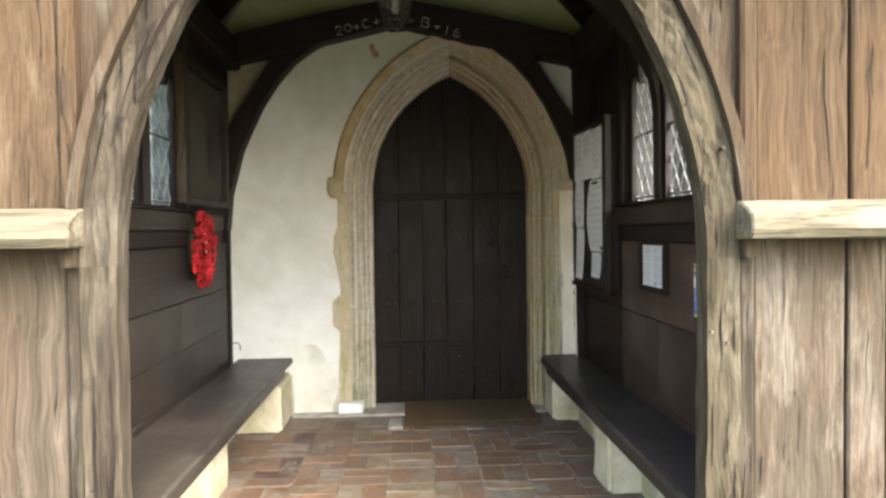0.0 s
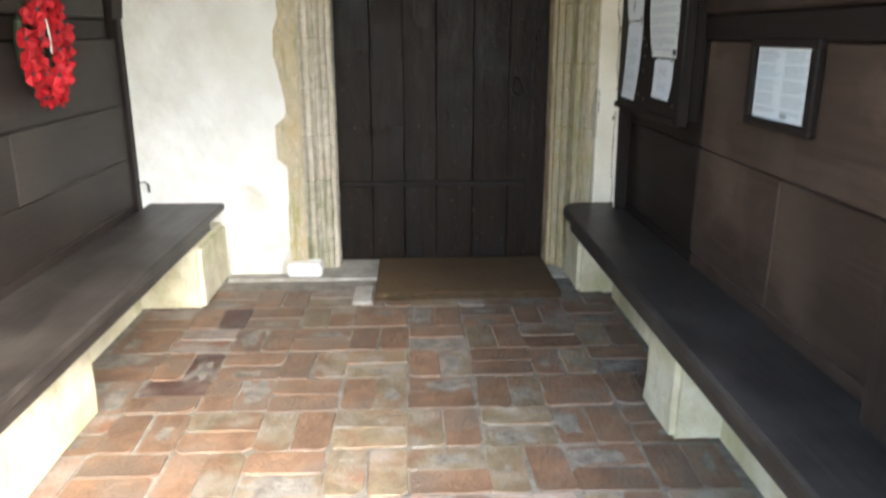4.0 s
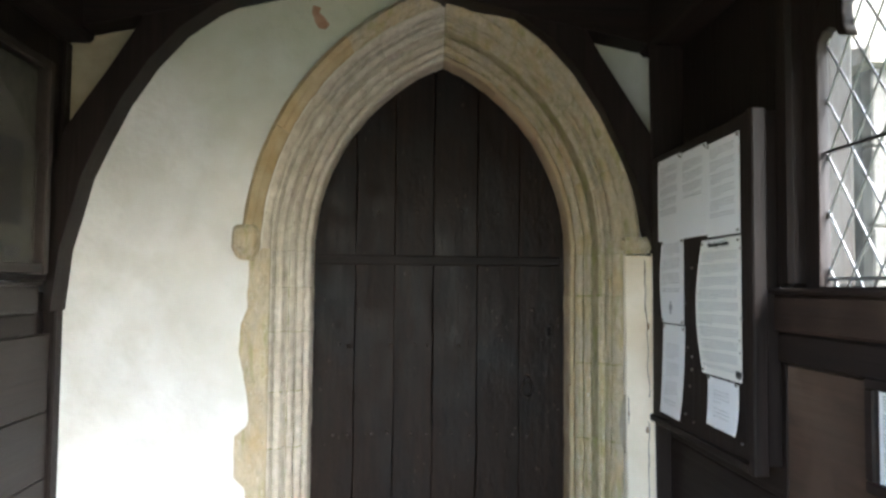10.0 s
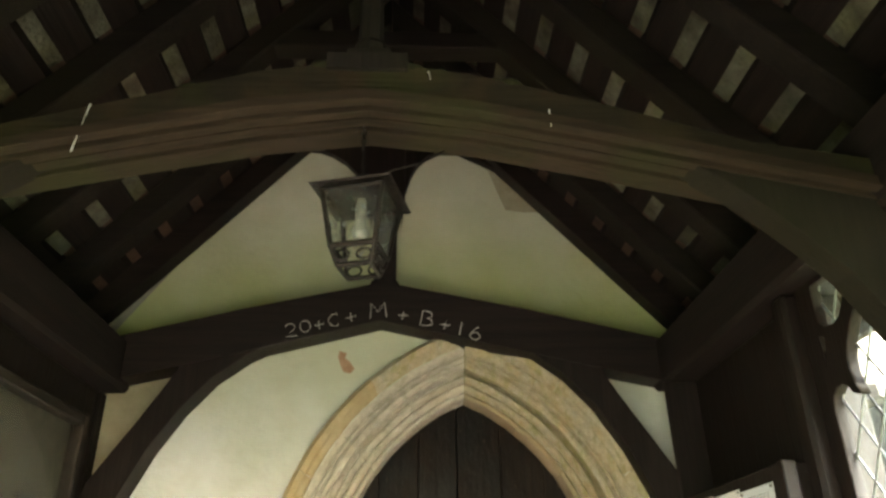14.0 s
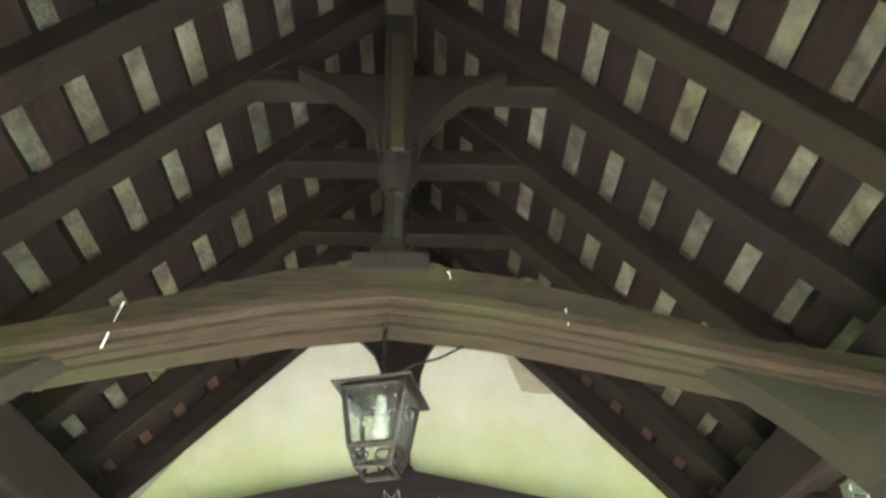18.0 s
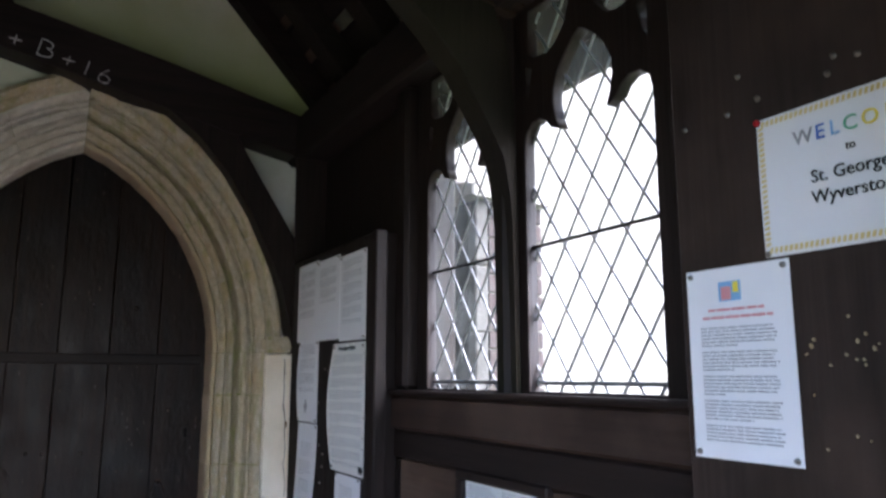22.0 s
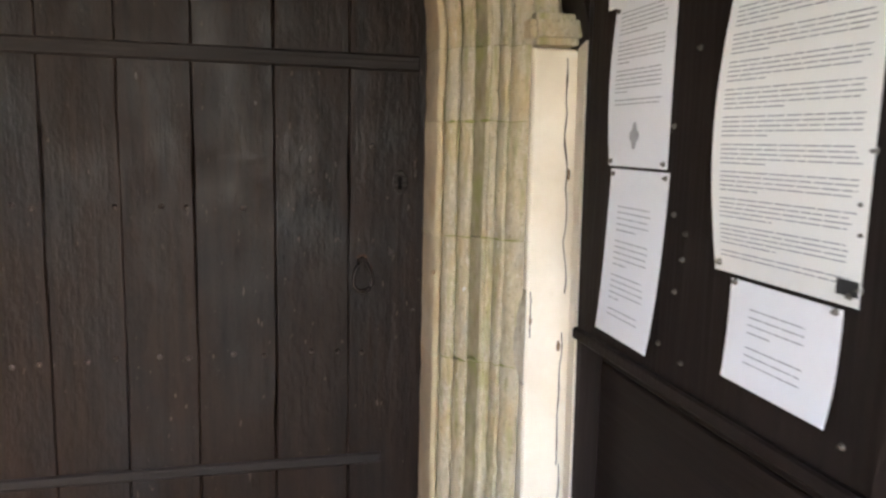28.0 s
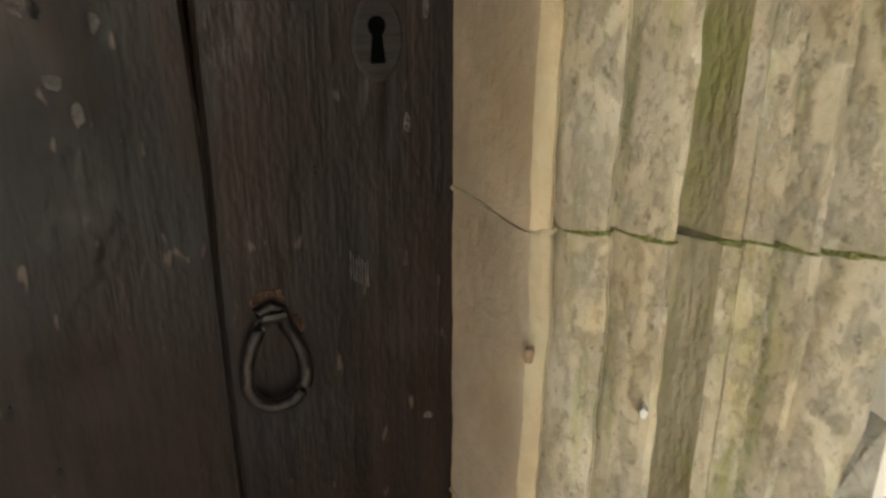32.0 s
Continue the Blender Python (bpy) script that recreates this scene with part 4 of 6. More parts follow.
for y in RAFTER_Y:
    c = tagged(new("rafter_couple"), "dark oak rafter couple with its collar", "rafter", "rafters of the porch roof")
    c.location = (MID, y, 2.5)
    for s in (-1, 1):
        xe = MID + s * 1.36
        poly = [(xe, under(xe)), (MID + s * 0.002, RIDGE), (MID + s * 0.002, RIDGE + 0.15), (xe, under(xe) + 0.15)]
        part("rafter", roughen(S(poly, "y", y - 0.05, y + 0.05, bevel=0.006), 0.004, 4), roof_x, c)
    low, high = (3.43, 3.49) if y == -1.78 else (3.485, 3.565)
    half = (RIDGE - low) / PITCH
    part("collar", roughen(S([(MID - half - 0.05, low), (MID + half + 0.05, low), (MID + half - 0.02, high), (MID - half + 0.02, high)], "y", y - 0.045, y + 0.045, bevel=0.005), 0.003, 4), roof_x, c)

rt = random.Random(21)
for s, tag in ((-1, "west"), (1, "east")):
    r = tagged(new("roof_" + tag), "tiled porch roof slope on oak laths", "roof", kind="structure")
    xe = MID + s * 1.62
    lift = 0.20
    # Slopes run on to about y = -3.7: unseen overhang added to shade the front.
    part("tile_bed", S([(xe, under(xe, lift)), (MID + s * 0.001, RIDGE + lift), (MID + s * 0.001, RIDGE + lift + 0.04), (xe, under(xe, lift) + 0.04)], "y", -3.72, GABLE), roof_tile, r, "dark undersides of the tiles")
    part("tile_skin", S([(xe, under(xe, lift + 0.045)), (MID + s * 0.001, RIDGE + lift + 0.045), (MID + s * 0.001, RIDGE + lift + 0.09), (xe, under(xe, lift + 0.045) + 0.045)], "y", -3.75, GABLE), roof_tile, r, "red plain tiles")
    part("fascia", roughen(B(*sorted((MID + s * 1.585, MID + s * 1.615)), -3.6, GABLE - 0.002, 2.285, 2.43, bevel=0.004), 0.003, 3), board_z, r, "weathered eaves board")
    part("soffit", B(*sorted((MID + s * 1.37, MID + s * 1.584)), -3.55, GABLE - 0.002, 2.39, 2.41), board_z, r)
    gap, d = (0.1203, 0.104) if s < 0 else (0.1195, 0.066)
    while d < 1.44:
        x = MID + s * d
        hw = 0.035
        poly = [(x - hw, under(x - hw, 0.153)), (x + hw, under(x + hw, 0.153)), (x + hw, under(x + hw, 0.195)), (x - hw, under(x - hw, 0.195))]
        part("lath", roughen(S(poly, "y", -3.7, GABLE), 0.003, 5), roof_y, r)
        for y0, y1 in zip((PLASTER - 0.1,) + RAFTER_Y[:-1], RAFTER_Y):
            x0, x1 = x + s * (hw - 0.006 + rt.uniform(0, 0.008)), x + s * (gap - hw + 0.006 - rt.uniform(0, 0.008))
            l0, l1 = 0.168 + rt.uniform(0, 0.02), 0.168 + rt.uniform(0, 0.02)
            poly = [(x0, under(x0, l0)), (x1, under(x1, l1)), (x1, under(x1, 0.199)), (x0, under(x0, 0.199))]
            part("tile_back", roughen(S(poly, "y", y0 - rt.uniform(0.03, 0.05), y1 + rt.uniform(0.02, 0.06)), 0.006, 17, cuts=1), tile_under, r)
        d += gap

# middle truss
def crank(pts_half, mirror=True):
    return pts_half + [(2 * MID - x, z) for x, z in pts_half[::-1][1:]]


t = thing("roof_truss", (MID, -1.84, 2.3), "mossy moulded oak tie beam with king post and curved braces", "truss")
TY0, TY1 = -1.925, -1.755
top = crank([(-1.50, 2.375), (-1.15, 2.435), (-0.8, 2.535), (-0.55, 2.608), (MID, 2.645)])
low = crank([(-1.50, 2.29), (-1.15, 2.365), (-0.8, 2.442), (-0.55, 2.494), (MID, 2.524)])
part("tie_beam", roughen(ribbon(bmesh.new(), top, [(x, z + 0.014) for x, z in low], TY0 + 0.004, TY1), 0.009, 8), beam_moss, t)
for y0, y1, dz, hh in ((TY0 - 0.006, TY0 + 0.022, 0.006, 0.026), (TY0 + 0.034, TY0 + 0.06, 0.0, 0.018), (TY0 + 0.07, TY0 + 0.10, 0.004, 0.014), (TY0 + 0.112, TY1 + 0.004, -0.002, 0.02)):
    part("beam_moulding", roughen(ribbon(bmesh.new(), [(x, z + dz + hh) for x, z in low], [(x, z + dz) for x, z in low], y0, y1), 0.002, 6), mould_x, t)
for s in (-1, 1):
    inner = [(0.58, 2.47), (0.73, 2.40), (0.826, 2.335), (0.9, 2.272), (0.96, 2.215), (1.04, 2.127), (1.118, 2.0), (1.16, 1.92), (1.178, 1.82), (1.183, 1.76), (1.186, 1.58), (1.187, 1.361)]
    outer = [(0.70, 2.48), (0.85, 2.445), (0.95, 2.42), (1.05, 2.38), (1.13, 2.32), (1.175, 2.2), (1.19, 2.1), (1.195, 1.95), (1.196, 1.85), (1.197, 1.76), (1.2, 1.58), (1.201, 1.361)]
    part("brace", roughen(ribbon(bmesh.new(), [(MID + s * a, b) for a, b in outer], [(MID + s * a, b) for a, b in inner], -1.885, -1.805), 0.002, 5), roof_z, t)
part("king_post_foot", roughen(lathe(bmesh.new(), (MID, -1.84, 2.615), [(0.092, 0), (0.092, 0.045), (0.056, 0.06), (0.052, 0.092), (0.032, 0.105)], square=True), 0.003), roof_z, t)
part("king_post", roughen(lathe(bmesh.new(), (MID, -1.84, 2.70), [(0.046, 0), (0.046, 0.04), (0.032, 0.06), (0.030, 0.2), (0.037, 0.215), (0.034, 0.23), (0.042, 0.25), (0.053, 0.285), (0.055, 0.30), (0.055, 0.35), (0.046, 0.357)], sides=8), 0.002, 9), roof_z, t, "mossy octagonal shaft with a carved capital")


def lean(bm):
    """The upper post leans a little to the west."""
    for v in bm.verts:
        v.co.x -= 0.03 * (v.co.z - 3.05)
    return bm


part("upper_post", lean(roughen(B(MID - 0.046, MID + 0.046, -1.885, -1.795, 3.058, 4.0, bevel=0.01), 0.003, 6)), roof_z, t)
part("post_fillet", lean(roughen(B(MID - 0.020, MID + 0.020, -1.90, -1.886, 3.06, 3.60, bevel=0.004), 0.002, 8)), mould_x, t, "lighter brown fillet down the post")
part("upper_post", roughen(B(MID - 0.045, MID + 0.045, -2.225, -2.11, 3.38, 4.0, bevel=0.01), 0.003, 6), roof_z, t)
for s in (-1, 1):
    arc_in = [(0.058, 3.10), (0.07, 3.16), (0.095, 3.21), (0.137, 3.28), (0.2, 3.345), (0.26, 3.385), (0.33, 3.43)]
    arc_out = [(0.042, 3.12), (0.05, 3.18), (0.073, 3.235), (0.115, 3.305), (0.18, 3.372), (0.25, 3.415), (0.33, 3.455)]
    part("curved_strut", roughen(ribbon(bmesh.new(), [(MID + s * a, b) for a, b in arc_out], [(MID + s * a, b) for a, b in arc_in], -1.875, -1.805), 0.002, 8), roof_z, t)
    web = [(MID + s * a, b) for a, b in arc_out[:-1]] + [(MID + s * 0.25, 3.44), (MID + s * 0.03, 3.44)]
    part("strut_web", S(web, "y", -1.85, -1.83), roof_x, t)

tufts = random.Random(8)
for x in (-0.46, -0.40, -0.37, -0.2, -0.13, 0.0, 0.03, 0.2, -0.7):
    z = next(b + (c - b) * (x - a) / (d - a) for (a, b), (d, c) in zip(top, top[1:]) if a <= x <= d)
    bm = bmesh.new()
    bmesh.ops.create_icosphere(bm, subdivisions=2, radius=tufts.uniform(0.012, 0.022), matrix=Matrix.Translation((x, TY0 + 0.02, z + 0.002)) @ Matrix.Diagonal((1.6, 1.0, 0.7, 1)))
    part("moss_tuft", roughen(bm, 0.006, 60), moss_shaded, t, "tuft of moss in a shaded colour")

# wall truss against the church
t = thing("wall_truss", (MID, -0.22, 2.4), "dark oak cranked beam and arch braces against the church wall", "truss")
YB = -0.36
top = crank([(-1.60, 2.465), (-1.40, 2.512), (-0.9, 2.632), (MID - 0.02, 2.758)])
low = crank([(-1.60, 2.295), (-1.40, 2.33), (-1.14, 2.385), (MID - 0.03, 2.582)])
part("tie_beam", roughen(ribbon(bmesh.new(), top, low, YB, GABLE - 0.014), 0.004, 5), dark_x, t)
inner = [(-0.735, 2.50), (-0.87, 2.435), (-1.0, 2.34), (-1.11, 2.215), (-1.215, 2.055), (-1.285, 1.91), (-1.35, 1.76), (-1.385, 1.62), (-1.424, 1.48), (-1.444, 1.25)]
outer = [(-1.06, 2.42), (-1.135, 2.385), (-1.20, 2.27), (-1.27, 2.16), (-1.33, 2.07), (-1.375, 2.0), (-1.42, 1.93), (-1.465, 1.75), (-1.47, 1.6), (-1.475, 1.25)]
for flip in (False, True):
    f = (lambda p: (2 * (MID + 0.02) - p[0], p[1])) if flip else (lambda p: p)
    part("arch_brace", roughen(ribbon(bmesh.new(), [f(p) for p in (outer[:-1] if flip else outer)], [f(p) for p in (inner[:-1] if flip else inner)], YB + 0.005, GABLE - 0.014), 0.003, 5), dark_z, t)
for s in (-1, 1):
    lo_r = [(MID + s * h, RIDGE - PITCH * h) for h in (1.36, 0.9, 0.5, 0.01)]
    hi_r = [(x, z + 0.15) for x, z in lo_r]
    part("principal", roughen(ribbon(bmesh.new(), hi_r, lo_r, -0.27, GABLE - 0.014), 0.004, 5), dark_x, t)
for shape in ([(-0.39, 3.1), (-0.43, 3.3), (-0.465, 3.385), (-0.525, 3.45), (-0.595, 3.497), (-0.655, 3.52), (-0.72, 3.525), (-0.8, 3.5), (-0.8, 3.75), (-0.39, 3.75)], [(-0.25, 3.1), (-0.235, 3.28), (-0.21, 3.37), (-0.175, 3.44), (-0.125, 3.49), (-0.065, 3.515), (0.02, 3.515), (0.1, 3.475), (0.2, 3.42), (0.2, 3.75), (-0.25, 3.75)]):
    part("curved_strut", S(shape, "y", -0.225, GABLE - 0.0145), dark_z, t)
part("collar", B(MID - 0.45, MID + 0.45, -0.27, -0.226, 3.58, 3.70, bevel=0.006), dark_x, t)
part("king_post", S([(-0.405, 2.70), (-0.235, 2.70), (-0.24, 2.76), (-0.272, 2.80), (-0.272, 3.08), (-0.235, 3.22), (-0.235, 3.7), (-0.405, 3.7), (-0.405, 3.22), (-0.368, 3.08), (-0.368, 2.80), (-0.40, 2.76)], "y", -0.285, GABLE - 0.015), dark_z, t)

# ---- entrance front ----
ENT_C, ENT_A, ENT_S, ENT_R = -0.236, 0.822, 1.14, 1.40


def ent_point(o, s):
    right = s > 2
    if right:
        s = 4 - s
    if s <= 1:
        x, z = -ENT_A - o, -0.12 + (ENT_S + 0.12) * s
    else:
        r = ENT_R + o
        end = math.acos((ENT_R - ENT_A) / r)
        a = (s - 1) * end
        x, z = (ENT_R - ENT_A) - r * math.cos(a), ENT_S + r * math.sin(a)
    return (ENT_C - x if right else ENT_C + x, z)


front = thing("entrance_front", (ENT_C, -3.15, -0.1), "weathered oak entrance arch with faded boarded side panels", "porch front")
for s0, s1, nm in ((0, 1, "post"), (1, 2, "arch_brace"), (4, 3, "post"), (3, 2, "arch_brace")):
    o_wide, cnt = 0.098, 40
    a = [ent_point(0.004 * noise.noise(Vector((0.3, i * 0.35, s0))), s0 + (s1 - s0) * i / cnt) for i in range(cnt + 1)]
    b = [ent_point(o_wide, s0 + (s1 - s0) * i / cnt) for i in range(cnt + 1)]
    m_ = [ent_point(o_wide * 0.5, s0 + (s1 - s0) * i / cnt) for i in range(cnt + 1)]
    bm = ribbon(bmesh.new(), b, a, -3.16, -3.08)
    bmesh.ops.subdivide_edges(bm, edges=[e for e in bm.edges if abs(e.verts[0].co.y - e.verts[1].co.y) < 0.001 and e.calc_length() > 0.08], cuts=4)
    for v in bm.verts:
        if v.co.y < -3.15:
            v.co.y += 0.012 * noise.noise(Vector((v.co.x * 60, 0, v.co.z * 2.5))) + 0.008 * noise.noise(Vector((v.co.x * 20, 3, v.co.z * 9)))
    part(nm, roughen(bm, 0.006, 5), weather_olive if s0 > 2 else weather_z, front)
    rk = random.Random(int(s0 * 10 + s1))
    for k in range(9):
        o0, f0, fl = rk.uniform(0.012, 0.086), rk.uniform(0.02, 0.75), rk.uniform(0.1, 0.4)
        pts = []
        for i in range(13):
            f = min(f0 + fl * i / 12, 0.98)
            px, pz = ent_point(o0 + 0.005 * noise.noise(Vector((k * 3.1, f * 14, s0))), s0 + (s1 - s0) * f)
            pts.append((px, -3.1615 + 0.004 * noise.noise(Vector((f * 20, k, 1))), pz))
        part("crack", T(pts, [0.0006 + rk.uniform(0.001, 0.0034) * math.sin(math.pi * (i + 0.5) / 13) for i in range(13)], 5), dark_z, front)
    if nm == "arch_brace":
        c = [ent_point(o_wide + 0.004, s0 + (s1 - s0) * i / 14) for i in range(15)]
        d = [ent_point(o_wide + 0.034, s0 + (s1 - s0) * i / 14) for i in range(15)]
        part("arch_moulding", roughen(ribbon(bmesh.new(), d, c, -3.185, -3.08), 0.003, 9), board_z, front)
for s in (-1, 1):
    xa, xb = ENT_C + s * (ENT_A + 0.10), ENT_C + s * 1.37
    xs = ENT_C + s * (ENT_A + 0.152)
    xm = xs + (xb - xs) * 0.70
    for x0, x1 in ((xs, xm - s * 0.006), (xm + s * 0.006, xb)):
        part("board", roughen(B(*sorted((x0, x1)), -3.125, -3.085, -0.12, 1.20, bevel=0.006), 0.004, 4, cuts=3), board_low, front)
        part("upper_board", roughen(B(*sorted((x0, x1)), -3.14, -3.10, 1.29, 2.55, bevel=0.006), 0.004, 4, cuts=3), board_up, front)
    part("edge_batten", roughen(B(*sorted((xa, xs - s * 0.004)), -3.165, -3.085, 1.295, 2.5, bevel=0.01), 0.003, 6, cuts=2), board_up, front)
    part("edge_batten", roughen(B(*sorted((xa, xs - s * 0.004)), -3.145, -3.085, -0.12, 1.195, bevel=0.01), 0.003, 6, cuts=2), weather_z, front)
    part("gap_strip", B(xm - 0.03, xm + 0.03, -3.084, -3.07, -0.12, 2.5), dark_z, front)
    spand = [ent_point(0.125, 1 + i / 12) for i in range(13)] if s < 0 else [ent_point(0.125, 3 - i / 12) for i in range(13)]
    bm = bmesh.new()
    solid(bm, spand + [(spand[-1][0], 2.6), (spand[0][0] + s * 0.02, 2.6)], "y", -3.12, -3.06)
    bmesh.ops.triangulate(bm, faces=bm.faces)
    part("spandrel", bm, board_z, front)
    x0, x1 = sorted((ENT_C + s * (ENT_A + 0.085), xb + s * 0.02))
    prof = [(-3.08, 1.188), (-3.25, 1.196), (-3.262, 1.22), (-3.255, 1.262), (-3.19, 1.298), (-3.08, 1.306)]
    part("sill_rail", roughen(S(prof, "x", x0, x1, bevel=0.006), 0.006, 8), weather_x, front, "pale weathered moulded rail")
    part("corner_post", roughen(B(*sorted((xb + s * 0.002, xb + s * 0.06)), -3.13, -2.98, -0.12, 2.55, bevel=0.012), 0.004, 5), weather_z, front)
part("inner_lining", S([(WEST - 0.15, -0.1), (ENT_C - ENT_A - 0.05, -0.1), (ENT_C - ENT_A - 0.05, 2.5), (WEST - 0.15, 2.5)], "y", -3.055, -3.03), dark_z, front)
part("inner_lining", S([(EAST + 0.17, -0.1), (ENT_C + ENT_A + 0.05, -0.1), (ENT_C + ENT_A + 0.05, 2.5), (EAST + 0.17, 2.5)], "y", -3.055, -3.03), dark_z, front)
for k, (x, z, w, tilt) in enumerate(((-1.041, 1.542, 0.017, 8), (-1.093, 0.911, 0.011, -15), (0.528, 1.573, 0.013, 0), (-1.133, 1.459, 0.010, 25), (-1.133, 0.522, 0.012, 0))):
    rim = [(w * math.cos(a), 0.55 * w * math.sin(a)) for a in [2 * math.pi * i / 16 for i in range(16)]]
    c_, s_ = math.cos(radians(tilt)), math.sin(radians(tilt))
    rim = [(x + u * c_ - v * s_, z + u * s_ + v * c_) for u, v in rim]
    part("knot", S([(x + (u - x) * (0.8 + 0.3 * noise.noise(Vector((i * 0.9, k, 0)))), z + (v - z) * (0.6 + 0.4 * noise.noise(Vector((i * 0.9, k, 5))))) for i, (u, v) in enumerate(rim)], "y", -3.1625, -3.14), dark_z, front, "dark split knot")
for x, z in ((0.598, 0.93), (0.644, 0.898)):
    part("staple", roughen(B(x - 0.0035, x + 0.0035, -3.170, -3.15, z - 0.003, z + 0.003, bevel=0.001), 0.001, 90), pin_metal, front, "bright bit of metal")
for x, z in ((0.626, 1.447),):
    part("bolt", T([(x, -3.16, z), (x, -3.182, z + 0.002)], 0.0055, 8), iron, front, "pale iron bolt end")
part("front_gable", S([(WEST - 0.25, 2.5), (EAST + 0.25, 2.5), (MID, 4.1)], "y", -3.14, -3.06), board_z, front)
part("tie_beam", roughen(B(WEST - 0.1, EAST + 0.15, -3.2, -3.0, 2.42, 2.62, bevel=0.02), 0.005, 4), weather_x, front)

# ---- benches ----
def bench(x_wall, x_front, y0, y1, rounded, label):
    b = thing("bench", ((x_wall + x_front) / 2, (y0 + y1) / 2, 0), label, "bench", "benches along the porch walls")
    s = 1 if x_front > x_wall else -1
    if rounded:
        pts = [(x_wall, y0), (x_front, y0), (x_front, y1 - 0.13)] + [(x_front + s * -0.10 * (1 - math.cos(radians(a))), y1 - 0.13 + 0.14 * math.sin(radians(a))) for a in (20, 40, 60, 80, 90)] + [(x_wall, y1 + 0.01)]
    else:
        pts = [(x_wall, y0), (x_front, y0), (x_front, y1), (x_wall, y1)]
    part("seat", roughen(S(pts, "z", 0.345, 0.385, bevel=0.008), 0.002, 4), bench_y, b)
    part("bearer", B(*sorted((x_front - s * 0.05, x_front - s * 0.02)), y0 + 0.05, y1 - 0.2, 0.295, 0.343, bevel=0.004), bench_y, b)
    return b


bench(WEST + 0.002, -1.055, -2.98, PLASTER - 0.015, False, "dark polished oak bench plank along the wall")
bench(EAST - 0.002, 0.592, -2.98, -0.30, True, "dark polished oak bench plank with a rounded end")


def pedestal(x0, x1, y0, y1, label, taper=0.0):
    bm = bmesh.new()
    box(bm, x0, x1, y0, y1, -0.01, 0.293, bevel=0.02, segs=2)
    for v in bm.verts:
        if v.co.z < 0.1 and abs(v.co.x - (x0 if x0 > 0 else x1)) < 0.05:
            v.co.x += taper * (-1 if x0 > 0 else 1)
    bmesh.ops.subdivide_edges(bm, edges=bm.edges[:], cuts=2, use_grid_fill=True)
    roughen(bm, 0.008, 7)
    return tagged(part("bench_pedestal", bm, limewash, smooth=True), label, "bench support", "masonry bench supports")


pedestal(-1.41, -1.06, -0.69, -0.19, "whitewashed masonry block under the bench end")
pedestal(-1.41, -1.15, -2.35, -1.62, "flaking whitewashed masonry block under the bench")
pedestal(0.645, 0.89, -1.88, -1.60, "limewashed masonry block with green algae")
pedestal(0.65, 0.89, -0.55, -0.22, "grey stone block beside the doorway")
for x0, x1, y0, y1 in ((-1.42, -1.33, -3.0, -0.7), (0.80, 0.90, -3.0, -0.6)):
    setting("plinth", roughen(B(x0, x1, y0, y1, -0.01, 0.10, bevel=0.01), 0.004, 6), limewash, "low limewashed plinth under the bench", "plinth")

# ---- doorway stones ----
surround = tagged(new("door_surround"), "moulded limestone doorway with weathered green and ochre stains", "doorway", kind="structure")
JOINTS = {False: [0.0, 0.32, 0.47, 0.62, 0.78, 0.90, 1.0, 1.27, 1.52, 1.77, 2.0], True: [0.0, 0.21, 0.495, 0.70, 0.885, 1.0, 1.26, 1.5, 1.75, 2.0]}
for flip in (False, True):
    side = (lambda p: p) if flip else shallow
    for a, b in zip(JOINTS[flip], JOINTS[flip][1:]):
        g = 0.0006
        s0, s1 = a + g, b - g
        if flip:
            s0, s1 = 4 - s1, 4 - s0
        sh = random.uniform(-0.0025, 0.0025)
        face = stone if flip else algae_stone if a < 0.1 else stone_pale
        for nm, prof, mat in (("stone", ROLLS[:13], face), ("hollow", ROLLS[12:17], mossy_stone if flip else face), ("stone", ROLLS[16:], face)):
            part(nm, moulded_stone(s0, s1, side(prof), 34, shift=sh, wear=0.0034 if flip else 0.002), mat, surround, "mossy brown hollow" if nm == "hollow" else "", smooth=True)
        part("reveal_stone", moulded_stone(s0, s1, side(REVEAL), 16, shift=sh), reveal_stone if flip else stone_pale, surround, "smooth tan reveal" if flip else "pale reveal", smooth=True)
        part("arris", moulded_stone(s0, s1, side(ARRIS), 16, shift=sh), pale_ochre if flip else stone_pale, surround, "pale ochre arris", smooth=True)
    core = [(o + 0.003, y + 0.008) for o, y in side(REVEAL[:3] + ARRIS + ROLLS)]
    part("mortar_core", moulded_stone(2.0 if flip else 0.0, 4.0 if flip else 2.0, core, 60, wear=0.0), moss_joint, surround, "mossy mortar in the joints")
HOOD = [(0.186, -0.215), (0.186, -0.238), (0.197, -0.252), (0.208, -0.256), (0.217, -0.27), (0.239, -0.276), (0.256, -0.262), (0.264, -0.215)]
for a, b, m in ((1.03, 1.36, ochre), (1.36, 1.68, ochre), (1.68, 1.998, stone), (2.002, 2.32, stone), (2.32, 2.64, stone), (2.64, 2.97, stone)):
    part("hood_stone", moulded_stone(a + 0.001, b - 0.001, HOOD, 14), m, surround, smooth=True)
part("hood_stop", roughen(lathe(bmesh.new(), (-0.75, -0.25, 1.452), [(0.028, 0), (0.04, 0.02), (0.055, 0.05), (0.058, 0.1), (0.05, 0.125), (0.035, 0.14)], sides=8), 0.008, 14), stone, surround, "worn carved hood stop")
